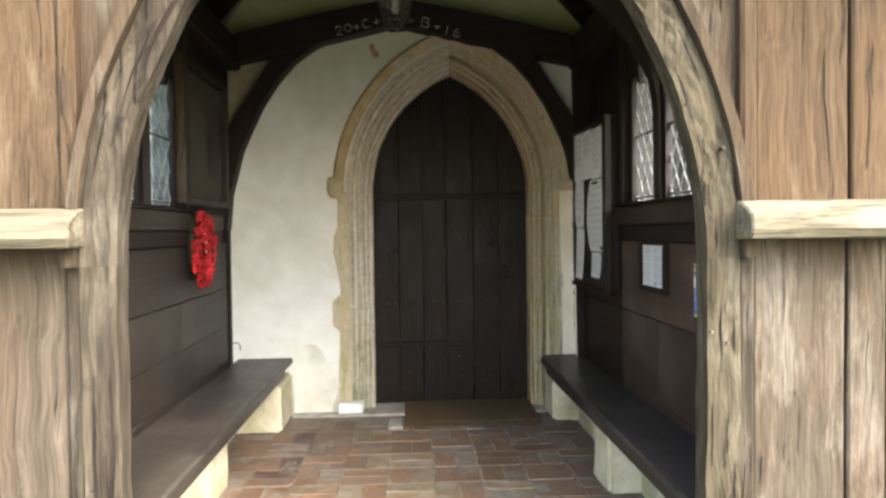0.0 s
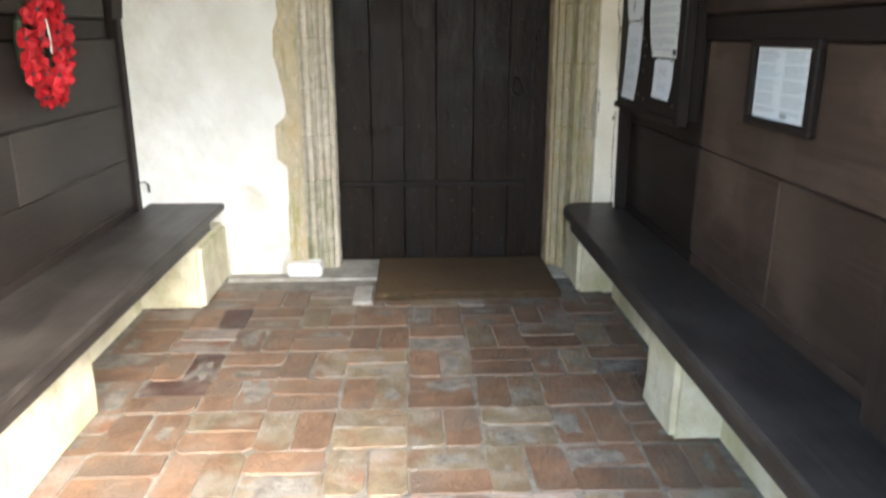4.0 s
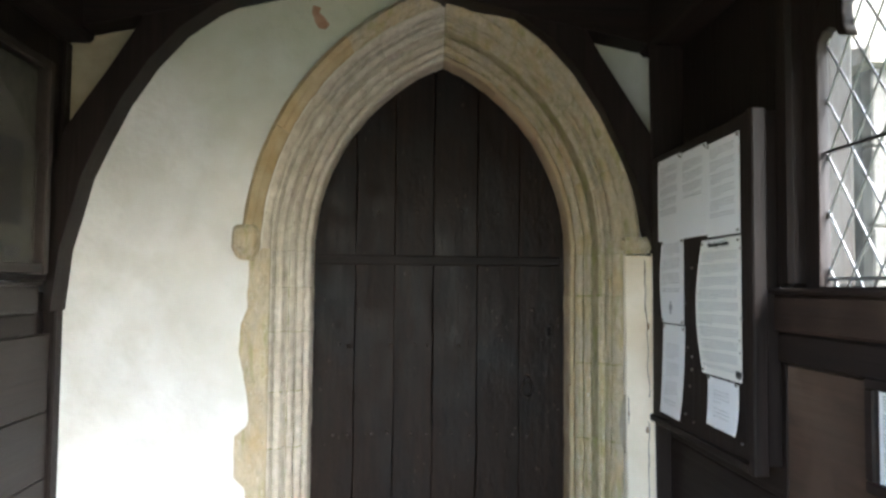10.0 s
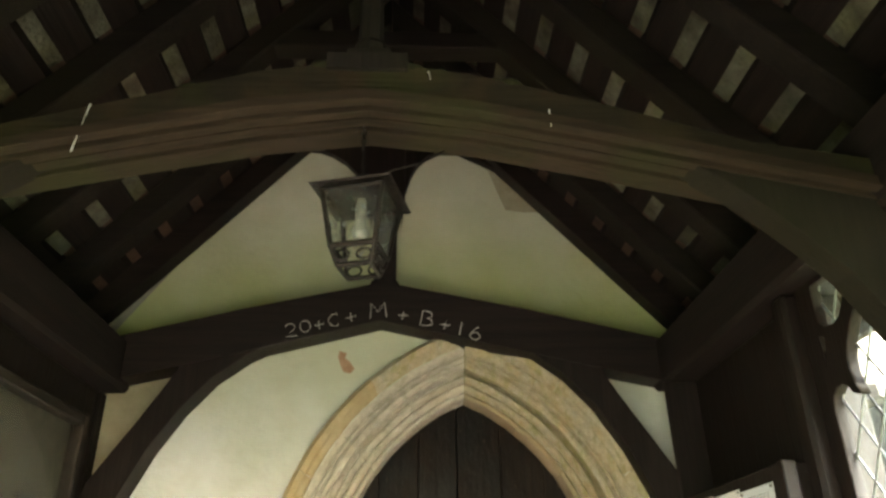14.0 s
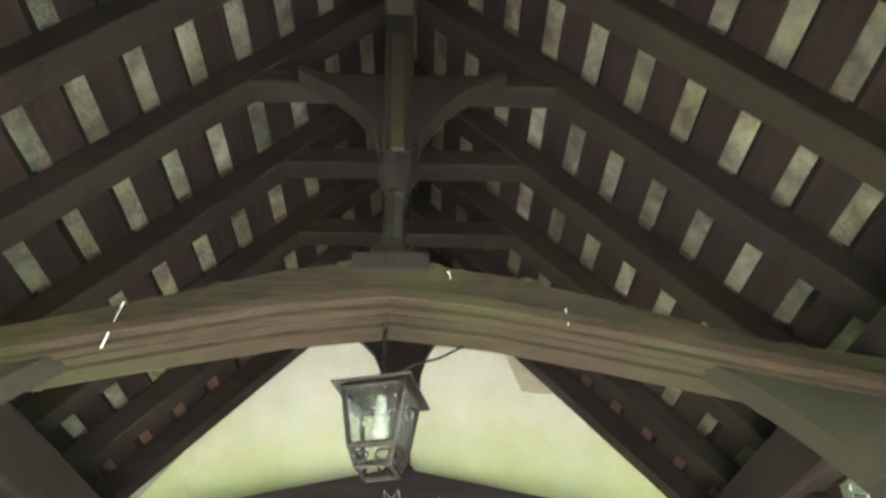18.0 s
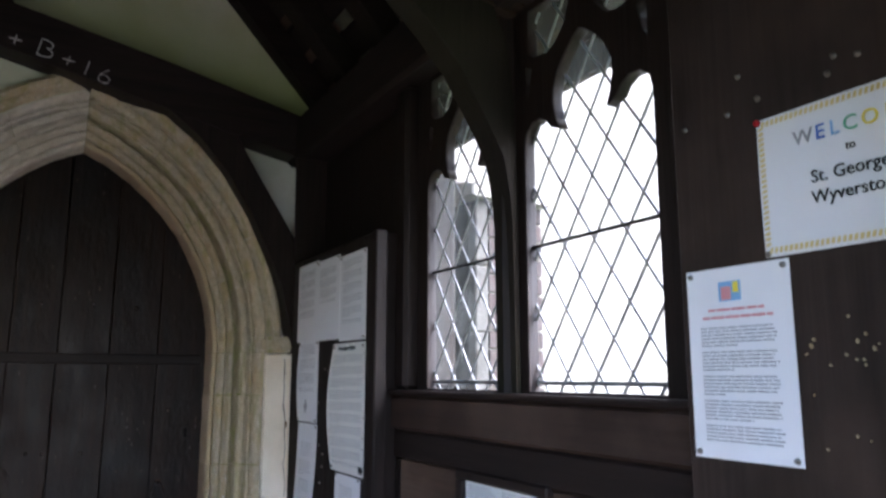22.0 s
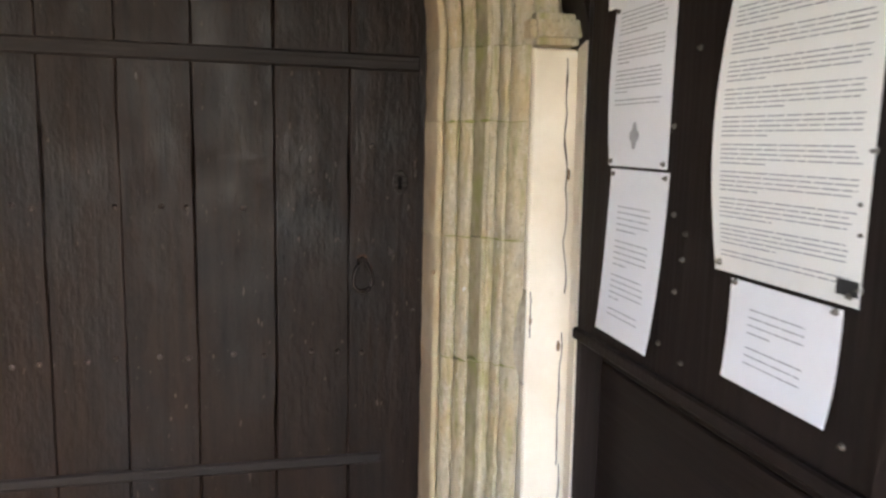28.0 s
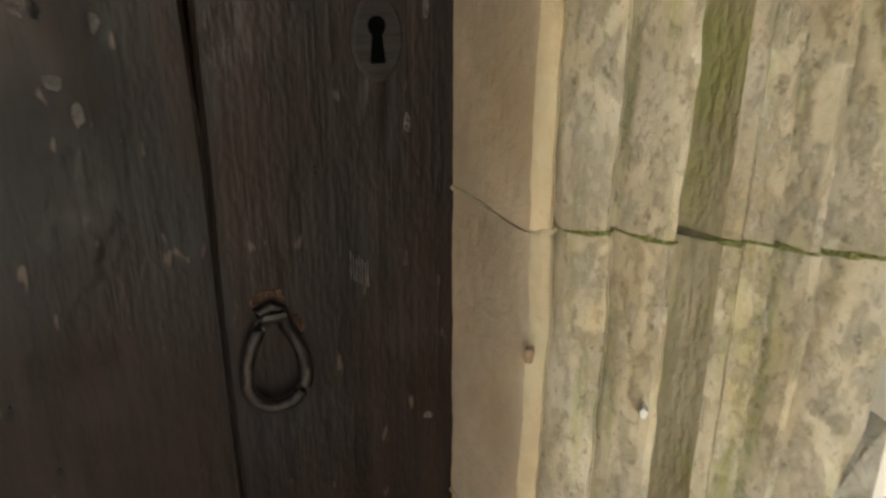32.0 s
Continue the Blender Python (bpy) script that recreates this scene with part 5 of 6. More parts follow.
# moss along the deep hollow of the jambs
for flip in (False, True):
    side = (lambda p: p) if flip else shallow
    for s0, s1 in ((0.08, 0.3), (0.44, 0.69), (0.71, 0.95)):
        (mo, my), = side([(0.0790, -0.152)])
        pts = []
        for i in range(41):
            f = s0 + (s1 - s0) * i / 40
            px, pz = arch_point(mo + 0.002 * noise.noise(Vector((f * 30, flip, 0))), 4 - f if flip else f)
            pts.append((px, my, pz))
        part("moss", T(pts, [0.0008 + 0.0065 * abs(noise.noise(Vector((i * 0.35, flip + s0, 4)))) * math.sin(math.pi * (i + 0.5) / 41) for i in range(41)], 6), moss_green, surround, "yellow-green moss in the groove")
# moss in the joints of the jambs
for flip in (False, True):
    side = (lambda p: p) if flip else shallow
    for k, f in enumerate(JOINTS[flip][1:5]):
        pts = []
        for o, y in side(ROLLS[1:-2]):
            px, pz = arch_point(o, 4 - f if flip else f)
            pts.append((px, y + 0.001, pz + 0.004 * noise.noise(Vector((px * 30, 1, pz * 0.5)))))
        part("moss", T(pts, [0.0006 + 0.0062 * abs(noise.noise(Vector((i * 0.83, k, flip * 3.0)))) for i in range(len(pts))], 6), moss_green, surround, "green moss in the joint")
# cream painted strip with its cap on the right
bm = roughen(S([(0.762, 0.0), (0.90, 0.0), (0.89, 1.49), (0.758, 1.49)], "y", -0.283, GABLE, bevel=0.006), 0.003, 7, cuts=3)
for v in bm.verts:
    v.co.y += 0.02 * (v.co.z - 0.95)
setting("trim", bm, cream, "cream painted strip with cracks beside the doorway", "trim")
bm = roughen(S([(0.872, -0.27), (0.826, -0.411), (0.86, -0.411), (0.92, -0.27)], "z", 0.0, 1.49), 0.002, 7, cuts=2)
for v in bm.verts:
    v.co.x += 0.014 * (0.9 - v.co.z)
setting("trim", bm, cream, "cream painted return beside the dark post", "trim")
for k, (x0, z0, z1) in enumerate(((0.848, 1.47, 0.925), (0.848, 0.83, 0.5), (0.768, 0.93, 0.82), (0.855, 0.5, 0.3))):
    cnt = 22
    lean_x = -0.03 if k == 0 else 0.0
    pts = [(x0 + lean_x * (z0 + (z1 - z0) * i / cnt - 1.1) + 0.009 * noise.noise(Vector((k, 2.0, (z0 + (z1 - z0) * i / cnt) * 12))) + 0.003 * noise.noise(Vector((k, 7.0, (z0 + (z1 - z0) * i / cnt) * 50))), -0.2835 + 0.02 * (z0 + (z1 - z0) * i / cnt - 0.95), z0 + (z1 - z0) * i / cnt) for i in range(cnt + 1)]
    tagged(part("crack", T(pts, [0.0011 + 0.0036 * abs(noise.noise(Vector((k, i * 0.7, 0)))) ** 1.5 for i in range(cnt + 1)], 5), dark_z), "dark crack down the cream painted strip", "crack", kind="structure")
for x, z, h in ((0.851, 1.205, 0.026), (0.842, 0.797, 0.026), (0.769, 0.86, 0.014)):
    tagged(part("chip", roughen(S([(x + 0.0045 * math.cos(2 * math.pi * i / 9), z + 0.55 * h * math.sin(2 * math.pi * i / 9)) for i in range(9)], "y", -0.2845 + 0.02 * (z - 0.95), -0.27 + 0.02 * (z - 0.95)), 0.003, 140), chip_brown), "small brown chip where the paint has flaked", "chip", kind="structure")
# spots and patches on the jamb and the strip
def blot(x, y, z, rx, rz, material, label, seed, tilt=0.0):
    """A small flat stain with an uneven rim, turned to lie on a slanting face."""
    cnt = 16
    pts = []
    for i in range(cnt):
        a = 2 * math.pi * i / cnt
        k = 1 + 0.45 * noise.noise(Vector((math.cos(a) * 1.7, math.sin(a) * 1.7, seed)))
        pts.append((rx * k * math.cos(a), rz * k * math.sin(a)))
    bm = S(pts, "y", -0.0012, 0.006)
    turn = Matrix.Translation((x, y, z)) @ Matrix.Rotation(radians(tilt), 4, "Z")
    for v in bm.verts:
        v.co = turn @ v.co
    return part("stain", bm, material, surround, label)


bm = roughen(S([(0.7585, 0.935), (0.750, 0.905), (0.742, 0.87), (0.738, 0.815), (0.741, 0.76), (0.750, 0.735), (0.7585, 0.70)], "y", -0.2790, -0.262), 0.003, 30)
for v in bm.verts:
    v.co.y -= 0.87 * (v.co.x - 0.757)
part("patch", bm, scar_stone, surround, "scar of bare grey stone beside the painted strip")
for k, f in enumerate(JOINTS[True][2:5]):
    pts = [(*(lambda q: (q[0], y, q[1] + 0.004 * noise.noise(Vector((q[0] * 30, 1, q[1] * 0.5)))))(arch_point(o, 4 - f)),) for o, y in REVEAL[:2] + ARRIS]
    part("mortar", T(pts, [0.0024 + 0.003 * abs(noise.noise(Vector((i * 0.9, k, 8)))) for i in range(len(pts))], 6), pale_ochre, surround, "pale mortar in the joint")
blot(0.567, -0.1345, 0.954, 0.004, 0.006, chip_brown, "brown rust spot", 1.0, -40)
blot(0.038, -0.1335, 2.357, 0.006, 0.014, chip_brown, "dark stain at the point of the arch", 5.0)
blot(0.631, -0.1885, 0.921, 0.0025, 0.004, chalk, "white lime spot", 2.0, -40)
part("impost_cap", roughen(B(0.735, 0.868, -0.315, GABLE, 1.492, 1.56, bevel=0.015, segs=2), 0.006, 12), stone, surround, "worn broken impost cap")

# ---- door ----
door = tagged(new("door_1"), "closed dark oak plank door with iron ring handle", "door", kind="structure")
plank_x = [-0.55, -0.335, -0.167, 0.0, 0.19, 0.375, 0.61]


def door_top(x):
    d = abs(x - DOOR_C)
    return SPRING + math.sqrt(max((ARC + 0.01) ** 2 - (ARC - DOOR_A + d) ** 2, 0)) if d < DOOR_A else SPRING


def uneven_plank(a, b, tops):
    """A hand-cut plank: worn edges and a slightly wavy face."""
    bm = S([(a, 0.005), (b, 0.005)] + tops, "y", 0.0, 0.05, bevel=0.0035)
    for z in [0.12 * k for k in range(1, 21)]:
        bmesh.ops.bisect_plane(bm, geom=bm.verts[:] + bm.edges[:] + bm.faces[:], plane_co=(0, 0, z), plane_no=(0, 0, 1))
    for v in bm.verts:
        if v.co.y < 0.03:
            e = noise.noise(Vector((a * 9, v.co.x * 3, v.co.z * 3.7))) * 0.004 + noise.noise(Vector((a * 5, v.co.x * 9, v.co.z * 11))) * 0.002
            v.co.x += e
            v.co.y += 0.6 * e + 0.003 * noise.noise(Vector((a * 7 + 3, 0, 0)))
    return bm


for x0, x1 in zip(plank_x, plank_x[1:]):
    a, b = x0 + 0.0004, x1 - 0.0004
    n = 5
    tops = [(b - (b - a) * i / n, door_top(b - (b - a) * i / n)) for i in range(n + 1)]
    part("plank", uneven_plank(a, b, tops), door_z, door)
part("ledge", roughen(B(-0.505, 0.552, -0.009, 0.004, 1.447, 1.487, bevel=0.005), 0.002, 9, cuts=2), door_x, door)
part("ledge", roughen(B(-0.50, 0.465, -0.010, 0.004, 0.412, 0.442, bevel=0.005), 0.002, 9, cuts=2), door_x, door)
bm = lathe(bmesh.new(), (0, 0, 0), [(0.0195, -0.001), (0.020, 0.003), (0.018, 0.004)], sides=24)
for v in bm.verts:
    v.co = Vector((0.506 + v.co.x, -v.co.z, 1.167 + v.co.y * 1.6))
esc = part("escutcheon", bm, door_x, door, "dark oval keyhole plate")
# Thin near-black slab; the dark inside the keyhole is put into its colour.
bm = bmesh.new()
solid(bm, [(0.505 + 0.0068 * math.cos(2 * math.pi * i / 14), 1.1755 + 0.0075 * math.sin(2 * math.pi * i / 14)) for i in range(14)], "y", -0.0052, -0.0042)
solid(bm, [(0.5015, 1.172), (0.5085, 1.172), (0.511, 1.149), (0.499, 1.149)], "y", -0.0056, -0.0043)
part("keyhole", bm, hole_black, esc)
RING_X, RING_Z = 0.0245, -0.0185
ring_pts = [(0.3845 + 0.0235 * math.cos(a), 0.929 + 0.0245 * math.sin(a)) for a in [math.pi + math.pi * i / 14 for i in range(15)]]
ring_pts += [(0.4065, 0.945), (0.4015, 0.96), (0.395, 0.972), (0.3925, 0.985), (0.385, 0.989), (0.3755, 0.986), (0.374, 0.972), (0.3675, 0.96), (0.3625, 0.945)]
ring = part("ring_handle", T([(x + RING_X, -0.010 - 0.10 * max(0.985 - z, 0) * 0.9, z + RING_Z) for x, z in ring_pts], 0.0058, 10, closed=True), iron, door, "pear-shaped black iron ring", smooth=True)
part("staple", T([(x + RING_X, y, z + RING_Z) for x, y, z in ((0.379, 0.0, 0.982), (0.380, -0.018, 0.983), (0.392, -0.018, 0.983), (0.393, 0.0, 0.982))], 0.0045, 8), iron, ring)
nail_bm = bmesh.new()
bmesh.ops.create_uvsphere(nail_bm, u_segments=8, v_segments=5, radius=0.007)
nail_iron = surface("rusty nail", (0.018, 0.013, 0.01), (0.06, 0.045, 0.036), scale=60, rough=0.6, bump=0.4)
nail_mesh = finish("nail", nail_bm, nail_iron, True)
NAILS = {1.1: (-0.40, -0.36, -0.18, -0.075, -0.02, 0.114), 0.725: (-0.42, -0.36, -0.255, -0.19, -0.09, -0.022, 0.086, 0.161, 0.28, 0.348, 0.41), 1.256: (0.433,), 0.24: (-0.27, 0.1, 0.3), 1.68: (-0.24, -0.07, 0.12, 0.28)}
for z, row in NAILS.items():
    for x0 in row:
        ob = new("nail", nail_mesh)
        ob.location = (x0, -0.001, z + random.uniform(-0.006, 0.006))
        ob.parent = door

def face_y(x, z):
    """Where the uneven face of the planks lies."""
    a, b = next((p + 0.0004, q - 0.0004) for p, q in zip(plank_x, plank_x[1:]) if p <= x < q)

    def out(xe, ze):
        e = noise.noise(Vector((a * 9, xe * 3, ze * 3.7))) * 0.004 + noise.noise(Vector((a * 5, xe * 9, ze * 11))) * 0.002
        return 0.6 * e + 0.003 * noise.noise(Vector((a * 7 + 3, 0, 0)))

    k = math.floor(z / 0.12)
    u, w = (x - a) / (b - a), z / 0.12 - k
    lo, hi = k * 0.12, k * 0.12 + 0.12
    return (out(a, lo) * (1 - u) + out(b, lo) * u) * (1 - w) + (out(a, hi) * (1 - u) + out(b, hi) * u) * w


def door_mark(name, x, z, rx, rz, material, label, seed, ragged=0.6):
    cnt = 14
    pts = []
    for i in range(cnt):
        a = 2 * math.pi * i / cnt
        k = 1 + ragged * noise.noise(Vector((math.cos(a) * 1.9, math.sin(a) * 1.9, seed)))
        pts.append((x + rx * k * math.cos(a), z + rz * k * math.sin(a)))
    y = face_y(x, z)
    return part(name, S(pts, "y", y - 0.0012, y + 0.006), material, door, label)


pale_scar = surface("bared grey oak", (0.035, 0.03, 0.026), (0.085, 0.075, 0.066), scale=60, rough=0.8, bump=0.5)
dark_pit = surface("pit in the oak", (0.001, 0.0008, 0.0007), (0.003, 0.0023, 0.0019), scale=60, rough=0.9, bump=0.3)
rust = surface("rust stained oak", (0.02, 0.009, 0.004), (0.06, 0.026, 0.011), scale=30, rough=0.85, bump=0.5)
for k, (x, z, rx, rz) in enumerate(((0.277, 1.224, 0.004, 0.009), (0.288, 1.147, 0.006, 0.005), (0.529, 1.102, 0.003, 0.008), (0.546, 1.189, 0.0025, 0.010), (0.276, 1.194, 0.005, 0.006), (0.317, 1.183, 0.003, 0.006),
                                  (0.299, 1.126, 0.004, 0.008), (-0.123, 1.408, 0.003, 0.008), (0.146, 1.356, 0.003, 0.005), (0.255, 1.25, 0.004, 0.007), (0.34, 1.21, 0.003, 0.007), (0.545, 0.83, 0.005, 0.003), (0.08, 0.335, 0.008, 0.006), (-0.12, 0.3, 0.006, 0.005), (0.2, 0.28, 0.009, 0.005), (0.02, 0.345, 0.004, 0.004))):
    door_mark("scar", x, z, rx, rz, pale_scar, "pale worn nick", k * 1.7)
for k, (x, z, rx, rz) in enumerate(((0.213, 0.976, 0.004, 0.014), (0.223, 0.918, 0.003, 0.010), (0.245, 0.862, 0.003, 0.004), (0.285, 1.19, 0.004, 0.008), (0.30, 1.235, 0.003, 0.005), (0.453, 1.071, 0.003, 0.006))):
    door_mark("pit", x, z, rx * 0.8, rz * 0.7, dark_pit, "dark pit in the oak", 40 + k * 1.3)
door_mark("rust_stain", 0.409, 0.972, 0.013, 0.008, rust, "rust round the staple", 71.0)
door_mark("rust_stain", 0.432, 0.945, 0.005, 0.012, rust, "rust run beside the ring", 73.0)
for k in range(7):
    x, z = 0.478 + 0.0024 * k, 0.99 - 0.0016 * k
    y = face_y(x, z)
    part("scratch", B(x, x + 0.0007, y - 0.0008, y + 0.004, z - 0.012, z + 0.012 - 0.002 * (k % 3)), pale_scar, door, "fine pale scratch")

# ---- floor pieces near the door ----
tagged(part("threshold", roughen(B(-1.05, 0.66, -0.31, 0.08, -0.011, 0.012, bevel=0.006), 0.003, 6), grey_stone), "worn grey stone threshold strip", "threshold", kind="structure")
bm = B(-0.298, 0.556, -0.602, -0.04, 0.013, 0.032, bevel=0.006)
bmesh.ops.subdivide_edges(bm, edges=bm.edges[:], cuts=3, use_grid_fill=True)
mat = thing("doormat", (0.13, -0.33, 0.013), "flat brown coir doormat before the door", "doormat")
part("pile", roughen(bm, 0.003, 9), mat_coir, mat)
mat_edge = surface("dark coir edge", (0.045, 0.028, 0.013), (0.1, 0.064, 0.031), scale=50, rough=1.0, bump=1.0)
for x0, x1, y0, y1, z0 in ((-0.306, 0.564, -0.61, -0.6, 0.0), (-0.306, 0.564, -0.042, -0.032, 0.0125), (-0.306, -0.296, -0.5995, -0.0425, 0.0), (0.554, 0.564, -0.5995, -0.0425, 0.0)):
    part("edge", roughen(B(x0, x1, y0, y1, z0, 0.029, bevel=0.003), 0.002, 20, cuts=2), mat_edge, mat)
tagged(part("stone_block", roughen(B(-0.755, -0.585, -0.30, -0.18, 0.012, 0.078, bevel=0.012), 0.006, 11, cuts=2), plaster), "small whitewashed stone at the jamb foot", "stone")
tagged(part("floor_patch", roughen(B(-0.404, -0.312, -0.665, -0.435, -0.01, 0.014, bevel=0.008), 0.006, 14, cuts=1), grey_stone), "lump of grey mortar beside the doormat", "mortar patch")

# ---- notices on the east wall ----
def on_east(x, y, z):
    """Pose of words on a board that faces west: reading runs towards -y."""
    return Matrix(((0, 0, -1, x), (-1, 0, 0, y), (0, 1, 0, z), (0, 0, 0, 1)))


def sheet(x, y0, z0, w, h, bow=0.0, slant=0.0, curl=0.0, nu=8, nv=10, thick=0.0008):
    """A sheet that hangs on a board facing west. y0 is the edge nearest the door, z0 the lower edge; bow: belly away from the board;
    slant: the foot is pushed along the wall; curl: the foot lifts."""
    bm = bmesh.new()
    lay = []
    for k in (0, 1):
        g = []
        for j in range(nv + 1):
            v = j / nv
            row = []
            for i in range(nu + 1):
                u = i / nu
                d = bow * math.sin(math.pi * v) * (1 - u) ** 1.5 + curl * (1 - v) ** 3 * (0.5 + 0.5 * u)
                row.append(bm.verts.new((x - d - k * thick, y0 - w * u + slant * (1 - v), z0 + h * v)))
            g.append(row)
        lay.append(g)
    for g in lay:
        for j in range(nv):
            for i in range(nu):
                bm.faces.new((g[j][i], g[j][i + 1], g[j + 1][i + 1], g[j + 1][i]))
    a, b = lay
    rim = [(j, 0) for j in range(nv)] + [(nv, i) for i in range(nu)] + [(j, nu) for j in range(nv, 0, -1)] + [(0, i) for i in range(nu, 0, -1)]
    for p, q in zip(rim, rim[1:] + rim[:1]):
        bm.faces.new((a[p[0]][p[1]], a[q[0]][q[1]], b[q[0]][q[1]], b[p[0]][p[1]]))
    return bm


def bars(x, y0, z0, w, h, rows, bow=0.0, slant=0.0, curl=0.0, seed=0, thick=0.003):
    """Lines of print that cannot be read, following the sheet. rows: (u0, u1, v) in parts of the sheet."""
    bm = bmesh.new()
    rw = random.Random(seed + int(1000 * z0) + len(rows))
    cut = []
    for u0, u1, v in rows:
        u = u0
        while u < u1 - 0.01:
            e = min(u + rw.uniform(0.05, 0.16), u1)
            cut.append((u, e, v))
            u = e + 0.012
    for u0, u1, v in cut:
        n = 2
        pts = []
        for i in range(n + 1):
            u = u0 + (u1 - u0) * i / n
            d = bow * math.sin(math.pi * v) * (1 - u) ** 1.5 + curl * (1 - v) ** 3 * (0.5 + 0.5 * u)
            pts.append((x - d - 0.0012, y0 - w * u + slant * (1 - v), z0 + h * v))
        for p, q in zip(pts, pts[1:]):
            vs = [bm.verts.new((p[0], p[1], p[2] - thick / 2)), bm.verts.new((q[0], q[1], q[2] - thick / 2)), bm.verts.new((q[0], q[1], q[2] + thick / 2)), bm.verts.new((p[0], p[1], p[2] + thick / 2))]
            bm.faces.new(vs)
    return bm


def paragraphs(rng, v_top, v_low, step, u0=0.12, u1=0.88, gap=5):
    rows, v, k = [], v_top, 0
    while v > v_low:
        k += 1
        if k % gap == 0:
            rows.append((u0, u0 + (u1 - u0) * rng.uniform(0.25, 0.7), v))
            v -= step * 1.9
        else:
            rows.append((u0, u1 - rng.uniform(0, 0.05), v))
            v -= step
    return rows


pin_bm = lathe(bmesh.new(), (0, 0, 0), [(0.0048, 0), (0.0048, 0.0015), (0.003, 0.003), (0.0025, 0.006)], sides=8)
for v in pin_bm.verts:
    v.co = Vector((-v.co.z, v.co.x, v.co.y))
pin_mesh = finish("drawing_pin", pin_bm, pin_metal, True)


def pin(x, y, z, parent):
    ob = new("drawing_pin", pin_mesh)
    ob.location = (x, y, z)
    ob.parent = parent
    ob.matrix_parent_inverse = Matrix.Translation(parent.location).inverted()


def notice(label, x, y0, z0, w, h, rows, bow=0.0, slant=0.0, curl=0.0, material=paper, pins=4, ink_mat=ink, thick=0.0021):
    n = thing("notice", (x, y0 - w / 2, z0), label, "notice", "notices pinned in the porch")
    part("sheet", sheet(x, y0, z0, w, h, bow, slant, curl), material, n, smooth=True)
    if rows:
        part("print", bars(x - 0.0009, y0, z0, w, h, rows, bow, slant, curl, thick=thick), ink_mat, n, "grey lines of small print")["kind"] = "stuff"
    corners = [(0.05, 0.97), (0.95, 0.97), (0.95, 0.03), (0.05, 0.03)][:pins]
    for u, v in corners:
        d = bow * math.sin(math.pi * v) * (1 - u) ** 1.5 + curl * (1 - v) ** 3 * (0.5 + 0.5 * u)
        pin(x - d - 0.001, y0 - w * u + slant * (1 - v), z0 + h * v, n)
    return n


rng = random.Random(4)
nb = thing("notice_board", (0.84, -0.9, 0.9), "black painted wooden notice board covered in papers", "notice board")
part("panel", B(0.802, 0.884, -1.265, -0.475, 0.885, 1.84, bevel=0.004), dark_z, nb)
for a in ((0.79, 0.83, -1.30, -1.262, 0.87, 1.84), (0.79, 0.83, -1.26, -0.475, 0.87, 0.895)):
    part("edge_strip", B(*a, bevel=0.004), dark_z, nb)
NX = 0.7985
notice("white printed sheet pinned to the notice board", NX, -0.552, 1.525, 0.219, 0.29, paragraphs(rng, 0.9, 0.3, 0.022), pins=2)
notice("white printed sheet pinned to the notice board", NX - 0.0012, -0.770, 1.521, 0.22, 0.286, paragraphs(rng, 0.88, 0.45, 0.022), pins=2)
notice("white printed sheet pinned to the notice board", NX, -0.989, 1.512, 0.222, 0.284, paragraphs(rng, 0.92, 0.2, 0.028, gap=4), pins=3)
n = notice("white printed sheet with a small black emblem", NX, -0.588, 1.237, 0.207, 0.288, paragraphs(rng, 0.95, 0.36, 0.026, gap=6), bow=0.008)
part("emblem", roughen(S([(-0.69 + 0.013 * math.cos(a) * (1 + 0.25 * math.cos(4 * a)), 1.292 + 0.02 * math.sin(a) * (1 + 0.2 * math.cos(4 * a))) for a in [2 * math.pi * i / 24 for i in range(24)]], "x", NX - 0.0075, NX - 0.0062), 0.0005, 60), ink, n, "small black emblem")
notice("white printed sheet curling away at its foot", NX, -0.60, 0.922, 0.205, 0.31, paragraphs(rng, 0.78, 0.12, 0.035, 0.2, 0.8), slant=0.018, curl=0.014, pins=2)
big_rows = paragraphs(rng, 0.9, 0.06, 0.0155, 0.07, 0.95, gap=5)
n = notice("large cream rules sheet bellying off the board", NX, -0.945, 1.100, 0.268, 0.405, big_rows, bow=0.02, material=paper_old, thick=0.0019)
letters("heading", "Churchyard Rules", 0.02, on_east(NX - 0.0062, -1.075, 1.482), ink_black, n)
part("stamp", B(NX - 0.0035, NX - 0.002, -1.212, -1.18, 1.112, 1.130), ink_black, n, "small black printed stamp")
notice("small white sheet pinned below the rules", NX, -0.985, 0.952, 0.207, 0.142, paragraphs(rng, 0.75, 0.2, 0.075, 0.22, 0.78, gap=4), curl=0.012, pins=2)

# framed notice on the boards
f = thing("framed_notice", (0.87, -1.84, 0.93), "printed notice in a dark wooden frame under glass", "framed notice")
FX = EAST - 0.001
for a in ((FX - 0.022, FX, -2.022, -1.645, 1.147, 1.172), (FX - 0.022, FX, -2.022, -1.645, 0.928, 0.953), (FX - 0.022, FX, -1.676, -1.645, 0.953, 1.147), (FX - 0.022, FX, -2.022, -1.984, 0.953, 1.147)):
    part("frame_bar", B(*a, bevel=0.004), dark_y, f)
part("sheet", B(FX - 0.008, FX - 0.004, -1.985, -1.675, 0.952, 1.148), paper, f)
rows = [(u, u + 0.42 - rng.uniform(0, 0.12), 0.94 - 0.033 * k) for k in range(26) for u in (0.05, 0.53) if k % 6 != 5]
part("print", bars(FX - 0.0081, -1.675, 0.952, 0.31, 0.196, rows, thick=0.0022), ink, f, "two columns of small print")["kind"] = "stuff"
part("stamp", B(FX - 0.0105, FX - 0.009, -1.88, -1.845, 0.962, 0.976), ink, f, "small dark printed box")
g = part("glazing", pane_quad(FX - 0.015, -1.984, -1.676, 0.953, 1.147), case_glass, f)
